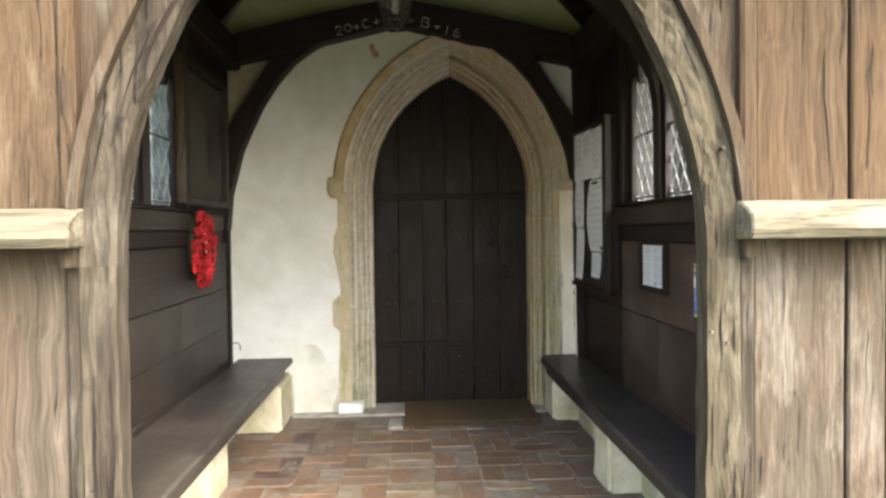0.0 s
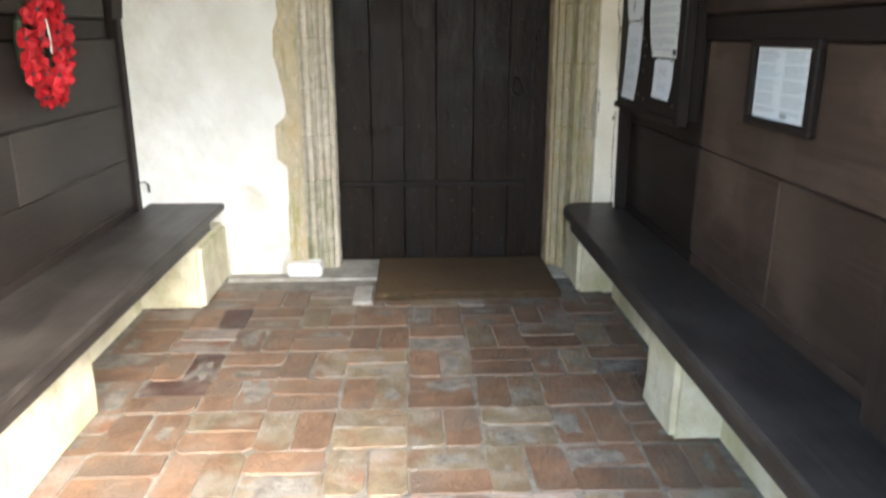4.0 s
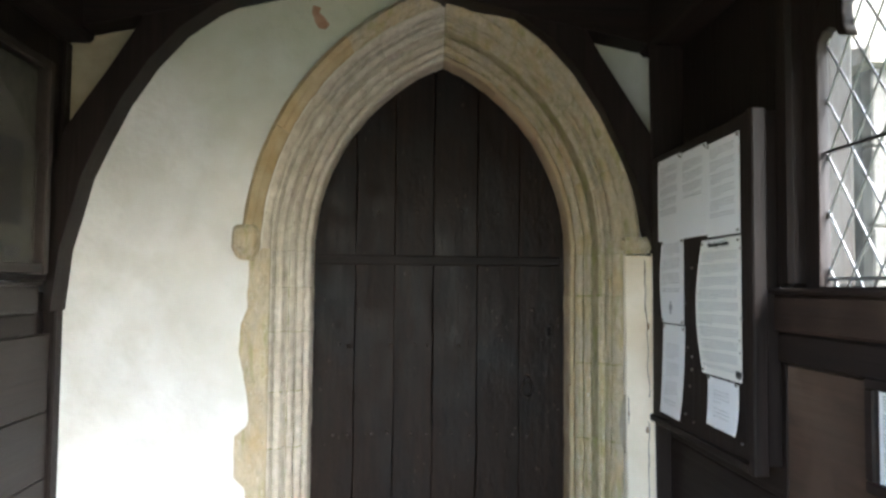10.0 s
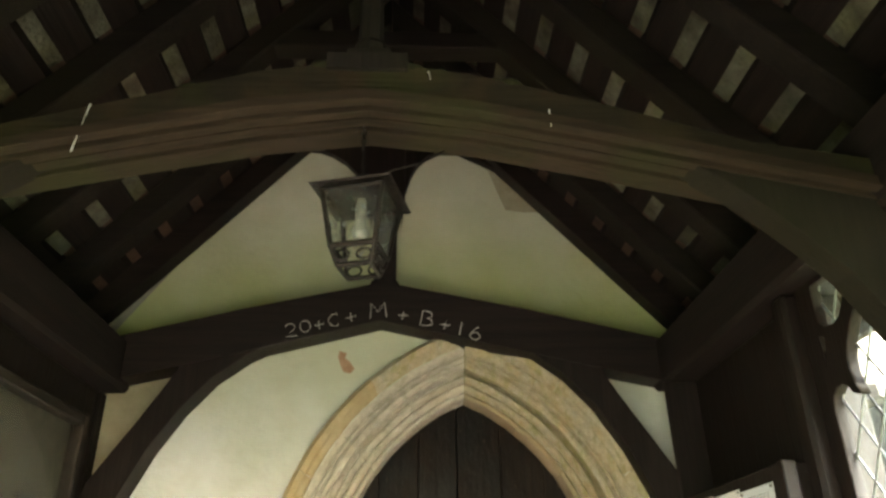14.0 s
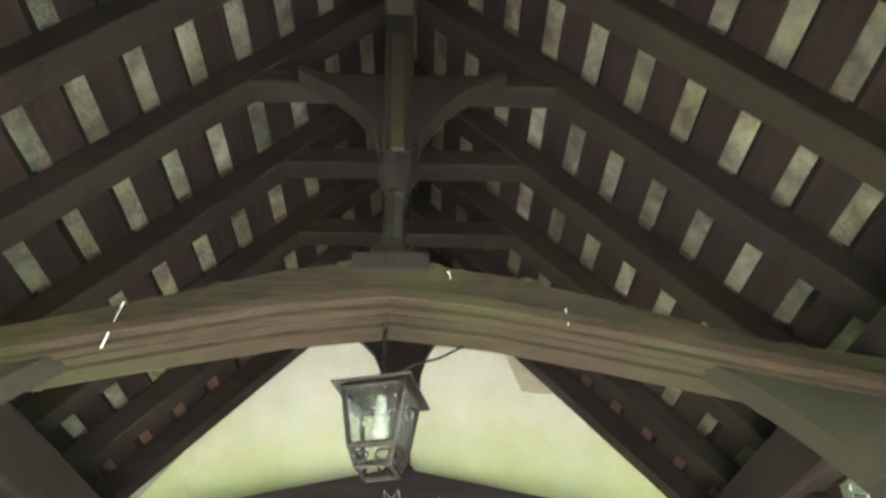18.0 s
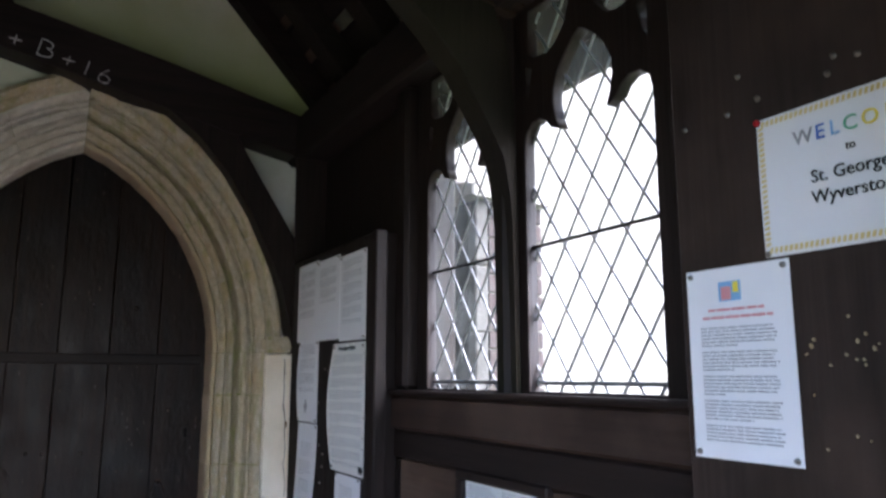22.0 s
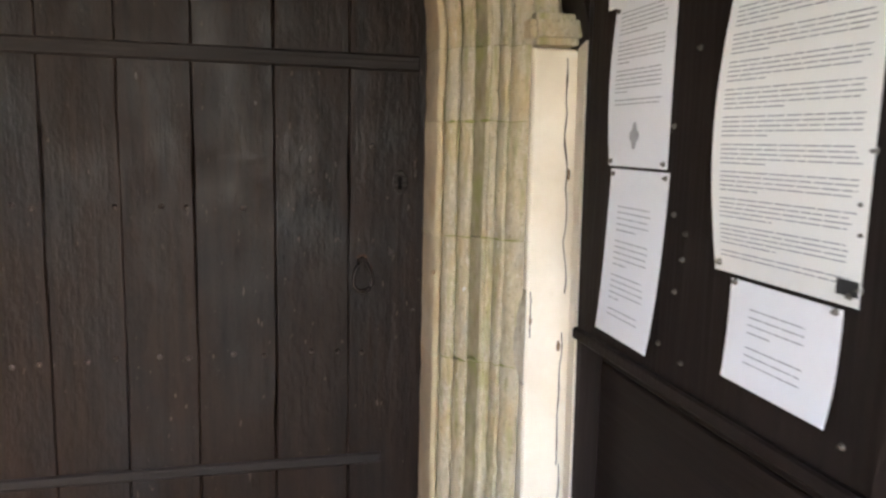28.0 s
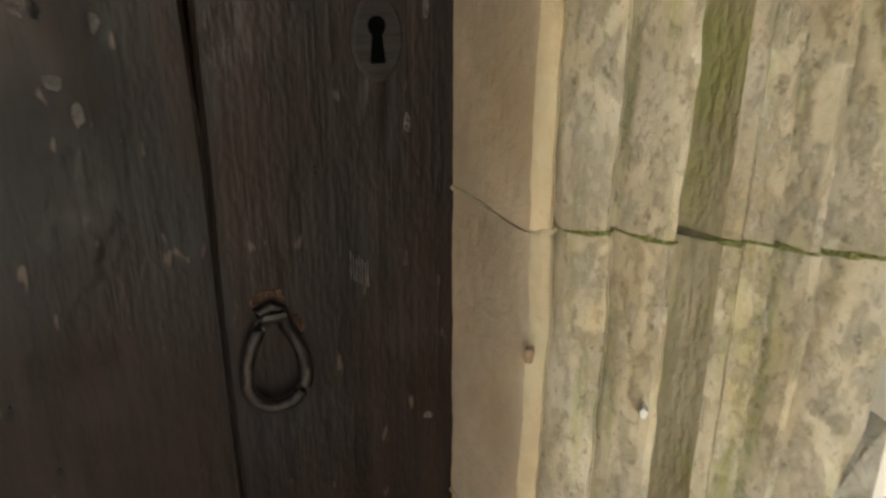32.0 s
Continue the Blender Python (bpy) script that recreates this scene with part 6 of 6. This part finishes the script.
g.visible_shadow = False

# sheets on the wide post
PX = 0.826
n = notice("white letter with a coloured crest, pinned to the post", PX, -2.462, 1.276, 0.187, 0.288, paragraphs(rng, 0.68, 0.08, 0.0185, 0.13, 0.87, gap=6), thick=0.0022)
part("heading", bars(PX - 0.001, -2.462, 1.276, 0.187, 0.288, [(0.22, 0.76, 0.775)], thick=0.004), ink_red, n, "red heading line")
part("heading", bars(PX - 0.001, -2.462, 1.276, 0.187, 0.288, [(0.16, 0.84, 0.735)], thick=0.004), ink_red, n, "red heading line")
crest = part("crest", B(PX - 0.0022, PX - 0.0012, -2.565, -2.525, 1.512, 1.542), ink_sky, n, "small blue and red crest")
part("crest_patch", B(PX - 0.003, PX - 0.0023, -2.548, -2.53, 1.514, 1.534), ink_red, crest)
part("crest_patch", B(PX - 0.003, PX - 0.0023, -2.562, -2.552, 1.524, 1.54), ink_yellow, crest)

w = thing("welcome_sign", (PX, -2.76, 1.57), "white welcome poster with a gold rope border", "poster")
part("sheet", sheet(PX, -2.613, 1.568, 0.297, 0.207, bow=0.002), paper, w, smooth=True)
bm = bmesh.new()
for k in range(36):
    y = -2.622 - k * 0.00785
    for z in (1.766, 1.577):
        solid(bm, [(y, z - 0.004), (y - 0.0045, z - 0.004), (y - 0.0065, z + 0.004), (y - 0.002, z + 0.004)], "x", PX - 0.0042, PX - 0.0032)
for k in range(23):
    z = 1.583 + k * 0.0079
    for y in (-2.621, -2.902):
        solid(bm, [(y + 0.004, z), (y - 0.004, z + 0.002), (y - 0.004, z + 0.006), (y + 0.004, z + 0.0045)], "x", PX - 0.0042, PX - 0.0032)
part("border", bm, ink_gold, w, "gold rope border")
for ch, y, m in zip("WELCOME", (-2.688, -2.714, -2.735, -2.757, -2.784, -2.814, -2.842), (ink, ink_blue, ink_sky, ink_green, ink_yellow, ink_gold, ink_yellow)):
    letters("letter", ch, 0.0295, on_east(PX - 0.0045, y, 1.72), m, w)
letters("line", "to", 0.016, on_east(PX - 0.0045, -2.755, 1.695), ink_black, w)
letters("line", "St. George's", 0.025, on_east(PX - 0.0045, -2.757, 1.661), ink_black, w)
letters("line", "Wyverstone", 0.025, on_east(PX - 0.0045, -2.757, 1.632), ink_black, w)
for y, z in ((-2.618, 1.573), (-2.905, 1.77), (-2.905, 1.573)):
    pin(PX - 0.001, y, z, w)
bm = bmesh.new()
bmesh.ops.create_uvsphere(bm, u_segments=10, v_segments=6, radius=0.0055, matrix=Matrix.Translation((PX - 0.004, -2.616, 1.771)))
part("push_pin", bm, poppy, w, "red plastic pin head", smooth=True)

w = thing("warning_sign", (PX, -2.53, 0.89), "blue and yellow plastic warning sign screwed to the post", "warning sign")
part("plate", B(PX - 0.003, PX, -2.60, -2.458, 0.888, 1.092, bevel=0.001), ink_yellow, w, "yellow plastic edge")
part("blue_field", B(PX - 0.0042, PX - 0.0031, -2.594, -2.464, 0.9, 1.084), ink_blue, w)
part("white_band", B(PX - 0.0054, PX - 0.0043, -2.594, -2.464, 0.998, 1.043), paper, w)
letters("word", "WARNING", 0.0255, on_east(PX - 0.0048, -2.529, 1.056), ink_yellow, w)
for u0, u1, z0, z1, m in ((-2.475, -2.52, 1.013, 1.024, ink_yellow), (-2.535, -2.58, 1.01, 1.02, ink_red)):
    part("pointer", S([(u0, (z0 + z1) / 2), (u0 - 0.01, z1), (u1, z1 - 0.003), (u1, z0 + 0.003), (u0 - 0.01, z0)], "x", PX - 0.0062, PX - 0.0055), m, w)
part("print", bars(PX - 0.0034, -2.464, 0.9, 0.13, 0.184, [(0.08, 0.85, 0.47), (0.08, 0.6, 0.43), (0.08, 0.85, 0.37), (0.08, 0.92, 0.33), (0.08, 0.7, 0.29), (0.1, 0.45, 0.2), (0.1, 0.9, 0.12), (0.2, 0.8, 0.79)], thick=0.0035), paper, w, "white lines of small print")["kind"] = "stuff"
for y, z in ((-2.463, 1.087), (-2.595, 1.087), (-2.463, 0.894), (-2.595, 0.894)):
    pin(PX - 0.003, y, z, w)
# old staples and pin stubs in the post
rs = random.Random(9)
for k in range(16):
    st = tagged(new("old_pin", pin_mesh), "old drawing pin stub stuck in the dark post", "drawing pin", "old pins in the post")
    st.location = (PX, rs.uniform(-2.95, -2.43), rs.choice((rs.uniform(1.10, 1.27), rs.uniform(1.15, 1.27), rs.uniform(1.80, 1.86))))
for k in range(14):
    st = tagged(new("old_pin", pin_mesh), "old drawing pin stub stuck in the notice board", "drawing pin", "old pins in the board")
    st.location = (0.801, rs.choice((rs.uniform(-0.90, -0.80), rs.uniform(-1.25, -1.2))), rs.uniform(0.92, 1.5))

bm = bmesh.new()
for k in range(130):
    y, z, r = rs.gauss(-2.72, 0.12), rs.choice((rs.uniform(0.6, 1.25), rs.uniform(1.3, 1.5))), rs.uniform(0.0007, 0.0026)
    if -2.98 < y < -2.42 and not (z > 1.27 and y > -2.66):
        solid(bm, [(y + r * rs.uniform(0.5, 1.2) * math.cos(a), z + 1.5 * r * rs.uniform(0.5, 1.2) * math.sin(a)) for a in (0, 1.2, 2.4, 3.6, 4.9)], "x", PX - 0.0018, PX + 0.002)
tagged(part("paint_flecks", bm, pale_ochre), "pale flecks and paper scraps on the dark post", "flecks", kind="stuff")

# ---- west wall: glazed case and poppy wreath ----
c = thing("notice_case", (WEST, -0.92, 1.39), "glazed oak notice case with a faded lining", "notice case")
CX = WEST - 0.032
for a, m in (((CX, CX + 0.055, -1.385, -1.345, 1.385, 2.15), board_z), ((CX, CX + 0.055, -0.52, -0.48, 1.385, 2.15), panel_west), ((CX, CX + 0.055, -1.344, -0.521, 1.385, 1.42), panel_west), ((CX, CX + 0.055, -1.344, -0.521, 2.115, 2.15), panel_west)):
    part("frame_bar", B(*a, bevel=0.004), m, c)
lining = surface("faded baize", (0.05, 0.045, 0.035), (0.085, 0.078, 0.06), scale=20, rough=0.95, bump=0.1)
part("lining", B(CX, CX + 0.01, -1.344, -0.521, 1.42, 2.115), lining, c, "faded grey-green lining")
for y0, y1, z0, z1 in ((-0.80, -0.60, 1.55, 1.84), (-0.69, -0.60, 1.435, 1.48)):
    part("slip", B(CX + 0.011, CX + 0.013, y0, y1, z0, z1), panel_west if z0 < 1.5 else dark_z, c)
g = part("glazing", pane_quad(CX + 0.038, -1.344, -0.521, 1.42, 2.115), case_glass, c)
g.visible_shadow = False


def petal(bm, c, n, r, spin):
    """A flat paper poppy: four ruffled lobes round a centre, facing n."""
    n = Vector(n).normalized()
    u = n.cross(Vector((0.2, 0.1, 1))).normalized()
    v = n.cross(u)
    mid = bm.verts.new(Vector(c) - n * 0.004)
    ring = []
    for i in range(20):
        a = 2 * math.pi * i / 20 + spin
        rr = r * (0.82 + 0.18 * abs(math.sin(2 * (a - spin))))
        ring.append(bm.verts.new(Vector(c) + (u * math.cos(a) + v * math.sin(a)) * rr + n * (0.012 + 0.008 * math.sin(5 * a))))
    for i in range(20):
        bm.faces.new((mid, ring[i], ring[(i + 1) % 20]))
    back = bm.verts.new(Vector(c) - n * 0.008)
    for i in range(20):
        bm.faces.new((back, ring[(i + 1) % 20], ring[i]))


wr = thing("poppy_wreath", (WEST + 0.05, -1.13, 1.14), "red paper poppy wreath hanging from a cord", "wreath")
WC = Vector((WEST + 0.02, -1.13, 1.14))
part("hoop", T([WC + Vector((-0.02, 0.1 * math.cos(2 * math.pi * i / 24), 0.155 * math.sin(2 * math.pi * i / 24))) for i in range(24)], 0.02, 8, closed=True), leaf_dark, wr, "dark green hoop")
rp = random.Random(3)
for ring_k, (rad_k, lift, cnt) in enumerate(((1.03, 0.034, 17), (1.2, 0.008, 18), (0.80, 0.014, 13))):
    for i in range(cnt):
        a = 2 * math.pi * (i + 0.5 * ring_k) / cnt + rp.uniform(-0.08, 0.08)
        p = WC + Vector((lift + rp.uniform(-0.006, 0.012), 0.1 * rad_k * math.cos(a), 0.155 * rad_k * math.sin(a)))
        bm = bmesh.new()
        petal(bm, p, (1.0, 0.7 * (rad_k - 1.0) * 4 * math.cos(a) + rp.uniform(-0.3, 0.3), 0.7 * (rad_k - 1.0) * 4 * math.sin(a) + rp.uniform(-0.3, 0.3)), rp.uniform(0.031, 0.041), rp.uniform(0, 3))
        fl = part("poppy", bm, poppy, wr)
        if i % 2 == 0:
            bm = bmesh.new()
            bmesh.ops.create_uvsphere(bm, u_segments=8, v_segments=5, radius=0.008, matrix=Matrix.Translation(p + Vector((0.006, 0, 0))))
            part("centre", bm, ink_black, fl)
part("cord", T([(WEST - 0.01, -1.13, 1.36), WC + Vector((0.02, 0.0, 0.17)), WC + Vector((0.03, 0.006, 0.02)), WC + Vector((0.03, 0.0, -0.02))], 0.003, 6), paper_old, wr, "pale hanging cord")

# ---- lantern ----
L = thing("lantern", (-0.315, -1.84, 2.41), "black metal porch lantern with glass sides, hung from the beam", "lantern")
LX, LY = -0.308, -1.84
turn = Matrix.Translation((LX, LY, 0)) @ Matrix.Rotation(radians(-14), 4, "Z") @ Matrix.Translation((-LX, -LY, 0))


def lan(name, bm, m, parent=None, label=""):
    bmesh.ops.transform(bm, matrix=turn, verts=bm.verts)
    return part(name, bm, m, parent or L, label)


lan("roof", lathe(bmesh.new(), (LX, LY, 2.318), [(0.088, 0.0), (0.091, 0.004), (0.084, 0.010), (0.03, 0.036), (0.012, 0.042)], square=True), iron)
lan("finial", lathe(bmesh.new(), (LX, LY, 2.358), [(0.012, 0), (0.014, 0.008), (0.008, 0.016), (0.005, 0.024)], sides=10), iron)
t_r, b_r, zt, zb = 0.068, 0.049, 2.318, 2.186
for sx, sy in ((-1, -1), (1, -1), (1, 1), (-1, 1)):
    lan("corner_bar", T([(LX + sx * t_r, LY + sy * t_r, zt), (LX + sx * b_r, LY + sy * b_r, zb)], 0.006, 6), iron)
for k, (sx, sy, ex, ey) in enumerate(((-1, -1, 1, -1), (1, -1, 1, 1), (1, 1, -1, 1), (-1, 1, -1, -1))):
    bm = bmesh.new()
    vs = [bm.verts.new(p) for p in ((LX + sx * t_r * 0.97, LY + sy * t_r * 0.97, zt), (LX + ex * t_r * 0.97, LY + ey * t_r * 0.97, zt), (LX + ex * b_r * 0.97, LY + ey * b_r * 0.97, zb), (LX + sx * b_r * 0.97, LY + sy * b_r * 0.97, zb))]
    bm.faces.new(vs)
    gp = lan("pane", bm, dusty_glass)
    gp.visible_shadow = False
    lan("bottom_rail", T([(LX + sx * b_r, LY + sy * b_r, zb), (LX + ex * b_r, LY + ey * b_r, zb)], 0.007, 6), iron)
    lan("top_rail", T([(LX + sx * t_r, LY + sy * t_r, zt - 0.004), (LX + ex * t_r, LY + ey * t_r, zt - 0.004)], 0.006, 6), iron)
    mx, my = (sx + ex) / 2, (sy + ey) / 2
    dx, dy = (ex - sx) / 2, (ey - sy) / 2
    for q in (-0.5, 0.5):
        pts = [(LX + mx * (b_r - 0.006) + dx * b_r * (q + 0.34 * math.cos(a)), LY + my * (b_r - 0.006) + dy * b_r * (q + 0.34 * math.cos(a)), zb - 0.022 + 0.012 * math.sin(a)) for a in [2 * math.pi * i / 12 for i in range(12)]]
        lan("scroll", T(pts, 0.0028, 5, closed=True), iron)
    lan("skirt_bar", T([(LX + sx * b_r, LY + sy * b_r, zb), (LX + sx * 0.036, LY + sy * 0.036, zb - 0.042)], 0.005, 6), iron)
    lan("skirt_rail", T([(LX + sx * 0.036, LY + sy * 0.036, zb - 0.042), (LX + ex * 0.036, LY + ey * 0.036, zb - 0.042)], 0.005, 6), iron)
lan("lamp_holder", lathe(bmesh.new(), (LX, LY, 2.268), [(0.013, 0), (0.014, 0.02), (0.011, 0.05)], sides=12), grey_stone)
bulb_mat = surface("bulb glass", (0.34, 0.33, 0.28), (0.42, 0.41, 0.36), scale=4, rough=0.15, bump=0.0)
lan("bulb", lathe(bmesh.new(), (LX, LY, 2.212), [(0.004, 0), (0.014, 0.006), (0.019, 0.02), (0.016, 0.036), (0.011, 0.056)], sides=14), bulb_mat, None, "unlit pearl bulb")
for k in range(12):
    z = 2.384 + k * 0.0112
    rot = Matrix.Rotation(radians(90 * k), 4, "Z")
    part("chain_link", T([Vector((LX, LY, z)) + rot @ Vector((0.005 * math.cos(a), 0, 0.0095 * math.sin(a))) for a in [2 * math.pi * i / 10 for i in range(10)]], 0.0016, 5, closed=True), iron, L)
part("cable", T([(LX, LY + 0.01, 2.37), (LX + 0.03, LY + 0.03, 2.395), (LX + 0.07, LY + 0.05, 2.43), (LX + 0.13, LY + 0.07, 2.46), (LX + 0.19, LY + 0.075, 2.497)], 0.003, 6), iron, L, "dark lamp cable")

# ---- chalk on the beam, drips and chips ----
def arc(cx, cy, rx, ry, a0, a1, n=9):
    return [(cx + rx * math.cos(radians(a0 + (a1 - a0) * i / n)), cy + ry * math.sin(radians(a0 + (a1 - a0) * i / n))) for i in range(n + 1)]


STROKES = {
    "2": [arc(0.35, 0.72, 0.3, 0.28, 160, -40) + [(0.05, 0.02), (0.75, 0.0)]],
    "0": [arc(0.35, 0.5, 0.32, 0.45, 0, 360, 14)],
    "+": [[(0.0, 0.45), (0.7, 0.5)], [(0.36, 0.82), (0.34, 0.1)]],
    "C": [arc(0.42, 0.5, 0.38, 0.48, 50, 310, 12)],
    "M": [[(0.0, 0.0), (0.05, 1.0), (0.42, 0.4), (0.8, 1.0), (0.88, 0.0)]],
    "B": [[(0.02, 0.0), (0.05, 1.0)], [(0.05, 1.0)] + arc(0.3, 0.76, 0.28, 0.23, 80, -80) + arc(0.3, 0.27, 0.36, 0.26, 80, -80) + [(0.02, 0.02)]],
    "1": [[(0.35, 0.98), (0.34, 0.0)]],
    "6": [[(0.5, 1.0), (0.22, 0.7), (0.08, 0.35)] + arc(0.37, 0.28, 0.3, 0.28, 190, 500, 12)],
}
ch = thing("chalk_inscription", (-0.32, -0.366, 2.56), "chalked Epiphany letters on the dark beam", "inscription")
for c_, x, z, tilt, sz in (("2", -0.700, 2.528, 10, 0.078), ("0", -0.640, 2.545, 10, 0.078), ("+", -0.584, 2.556, 10, 0.07), ("C", -0.524, 2.572, 10, 0.078), ("+", -0.452, 2.588, 12, 0.075),
                           ("M", -0.346, 2.612, 4, 0.09), ("+", -0.236, 2.598, -8, 0.07), ("B", -0.136, 2.575, -10, 0.09), ("+", -0.060, 2.556, -11, 0.07), ("1", 0.004, 2.535, -12, 0.08), ("6", 0.064, 2.515, -12, 0.08)):
    m = pose(x, -0.3638, z, 90, 0, 0) @ Matrix.Rotation(radians(tilt), 4, "Z") @ Matrix.Translation((0, -0.02, 0))
    bm = bmesh.new()
    for line in STROKES[c_]:
        pts = [m @ Vector(((u - 0.35) * sz * 0.85, v * sz * 0.72, 0)) for u, v in line]
        tube(bm, pts, [0.0019 + 0.0009 * noise.noise(p * 60) for p in pts], 5)
    part("chalk_mark", bm, chalk, ch)


def streak(pts, label):
    s_ = tagged(part("dribble", T(pts, [0.0022, 0.001, 0.0011, 0.0022][: len(pts)], 6), chalk), label, "dribble", "white dribbles on the beam")
    return s_


streak([(-0.905, TY0 - 0.003, 2.505), (-0.91, TY0 - 0.004, 2.47), (-0.915, TY0 - 0.004, 2.43), (-0.925, TY0 + 0.002, 2.385)], "white bird dropping streak down the mossy beam")
streak([(0.113, TY0 - 0.003, 2.505), (0.113, TY0 - 0.004, 2.485), (0.114, TY0 - 0.004, 2.46)], "thin white streak on the mossy beam")
streak([(-0.16, TY0 - 0.002, 2.608), (-0.157, TY0 - 0.004, 2.60), (-0.155, TY0 - 0.004, 2.585)], "short white streak near the king post")
tagged(part("plaster_flake", roughen(S([(-0.505, 2.49), (-0.475, 2.478), (-0.482, 2.455), (-0.46, 2.44), (-0.44, 2.41), (-0.455, 2.39), (-0.485, 2.395), (-0.5, 2.42), (-0.512, 2.46)], "y", PLASTER - 0.016, PLASTER - 0.0125), 0.004, 30), flake), "reddish flake of bared plaster above the arch", "plaster flake", kind="structure")

# ---- outside the east window: church buttress ----
BX, BY, FRONT = 1.50, -0.72, 0.34
bt = thing("buttress", (BX + 0.17, -0.45, -0.1), "rendered buttress with brick front and stone coping against the church", "buttress")
part("core", B(BX + 0.012, BX + FRONT, BY + 0.012, GABLE, -0.15, 2.14), mortar, bt)
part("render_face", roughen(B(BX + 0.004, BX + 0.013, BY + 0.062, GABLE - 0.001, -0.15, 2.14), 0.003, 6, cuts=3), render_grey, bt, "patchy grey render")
rq = random.Random(5)
for r in range(29):
    z0 = -0.12 + r * 0.078
    x = BX + 0.066 - (0.11 if r % 2 else 0.0)
    while x < BX + FRONT - 0.02:
        a, b = max(x, BX + 0.066), min(x + 0.215, BX + FRONT)
        if b - a > 0.03:
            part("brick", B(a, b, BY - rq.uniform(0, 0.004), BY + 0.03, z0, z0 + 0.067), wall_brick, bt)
        x += 0.225
for k in range(8):
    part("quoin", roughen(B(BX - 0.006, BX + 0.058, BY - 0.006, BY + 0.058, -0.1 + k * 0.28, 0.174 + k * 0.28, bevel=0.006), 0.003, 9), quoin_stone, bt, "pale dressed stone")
part("coping", roughen(S([(BY - 0.05, 2.142), (GABLE - 0.001, 2.142), (GABLE - 0.001, 2.36), (BY - 0.05, 2.2)], "x", BX - 0.04, BX + FRONT + 0.04, bevel=0.01), 0.006, 6), grey_stone, bt, "sloping stone weathering")

# ---- floor bricks, laid basket-wise ----
CELL_X, CELL_Y, OX, OY = 0.2315, 0.2385, -0.38, -1.645
BL, BW = 0.2285, 0.1135


def brick_mesh(seed, w, h):
    """A worn brick: uneven outline, chipped corners, dished face."""
    bm = bmesh.new()
    rim = []
    rc = random.Random(seed)
    chips = [rc.choice((0.006, 0.008, 0.012, 0.02)) for _ in range(4)]
    for k, (sx, sy) in enumerate(((-1, -1), (1, -1), (1, 1), (-1, 1))):
        c = chips[k]
        ends = [(sx * (w / 2 - c), sy * h / 2), (sx * w / 2, sy * (h / 2 - c))]
        rim += ends if sx * sy < 0 else ends[::-1]
    line = []
    for p, q in zip(rim, rim[1:] + rim[:1]):
        line.append(p)
        if math.hypot(q[0] - p[0], q[1] - p[1]) > 0.05:
            line += [(p[0] + (q[0] - p[0]) * u, p[1] + (q[1] - p[1]) * u) for u in (0.33, 0.67)]
    line = [(x + 0.004 * noise.noise(Vector((x * 30, y * 30, seed * 3.7))), y + 0.004 * noise.noise(Vector((x * 30, y * 30, seed * 3.7 + 9)))) for x, y in line]
    low = [bm.verts.new((x, y, -0.03)) for x, y in line]
    side = [bm.verts.new((x, y, -0.0045)) for x, y in line]
    top = [bm.verts.new((x * 0.975, y * 0.952, 0.0016 * noise.noise(Vector((x * 25, y * 25, seed * 1.3))))) for x, y in line]
    mid = bm.verts.new((0, 0, -0.0025))
    for k in range(len(line)):
        m = (k + 1) % len(line)
        bm.faces.new((low[k], low[m], side[m], side[k]))
        bm.faces.new((side[k], side[m], top[m], top[k]))
        bm.faces.new((top[k], top[m], mid))
    return bm


KINDS = [[finish("brick", brick_mesh(20 * n + k, BL, BW), m) for k in range(7)] for n, m in enumerate((brick_red, brick_buff, brick_pale, brick_dark))]
rb = random.Random(12)
for i in range(-5, 6):
    for j in range(-8, 6):
        cx, cy = OX + (i + 0.5) * CELL_X, OY + (j + 0.5) * CELL_Y
        if not (WEST + 0.02 < cx < EAST - 0.02 and -3.3 < cy < -0.34):
            continue
        across = (i + j) % 2 == 1
        west_end = cx < -0.75
        for k in (-1, 1):
            p = rb.random()
            kind = 3 if p < (0.22 if west_end and cy > -1.6 else 0.0) else 2 if p < (0.4 if west_end or cy < -2.1 and cx < 0 else 0.06) else 1 if p < 0.32 else 0
            b = new("brick", rb.choice(KINDS[kind]))
            dx, dy = (0, k * CELL_Y / 4) if across else (k * CELL_X / 4, 0)
            b.matrix_basis = pose(cx + dx + rb.uniform(-0.005, 0.005), cy + dy + rb.uniform(-0.005, 0.005), rb.uniform(-0.004, 0.0015), rb.uniform(-0.5, 0.5), rb.uniform(-0.5, 0.5), (0 if across else 90) + rb.uniform(-2.2, 2.2) + rb.choice((0, 180)))
            b.parent = floor
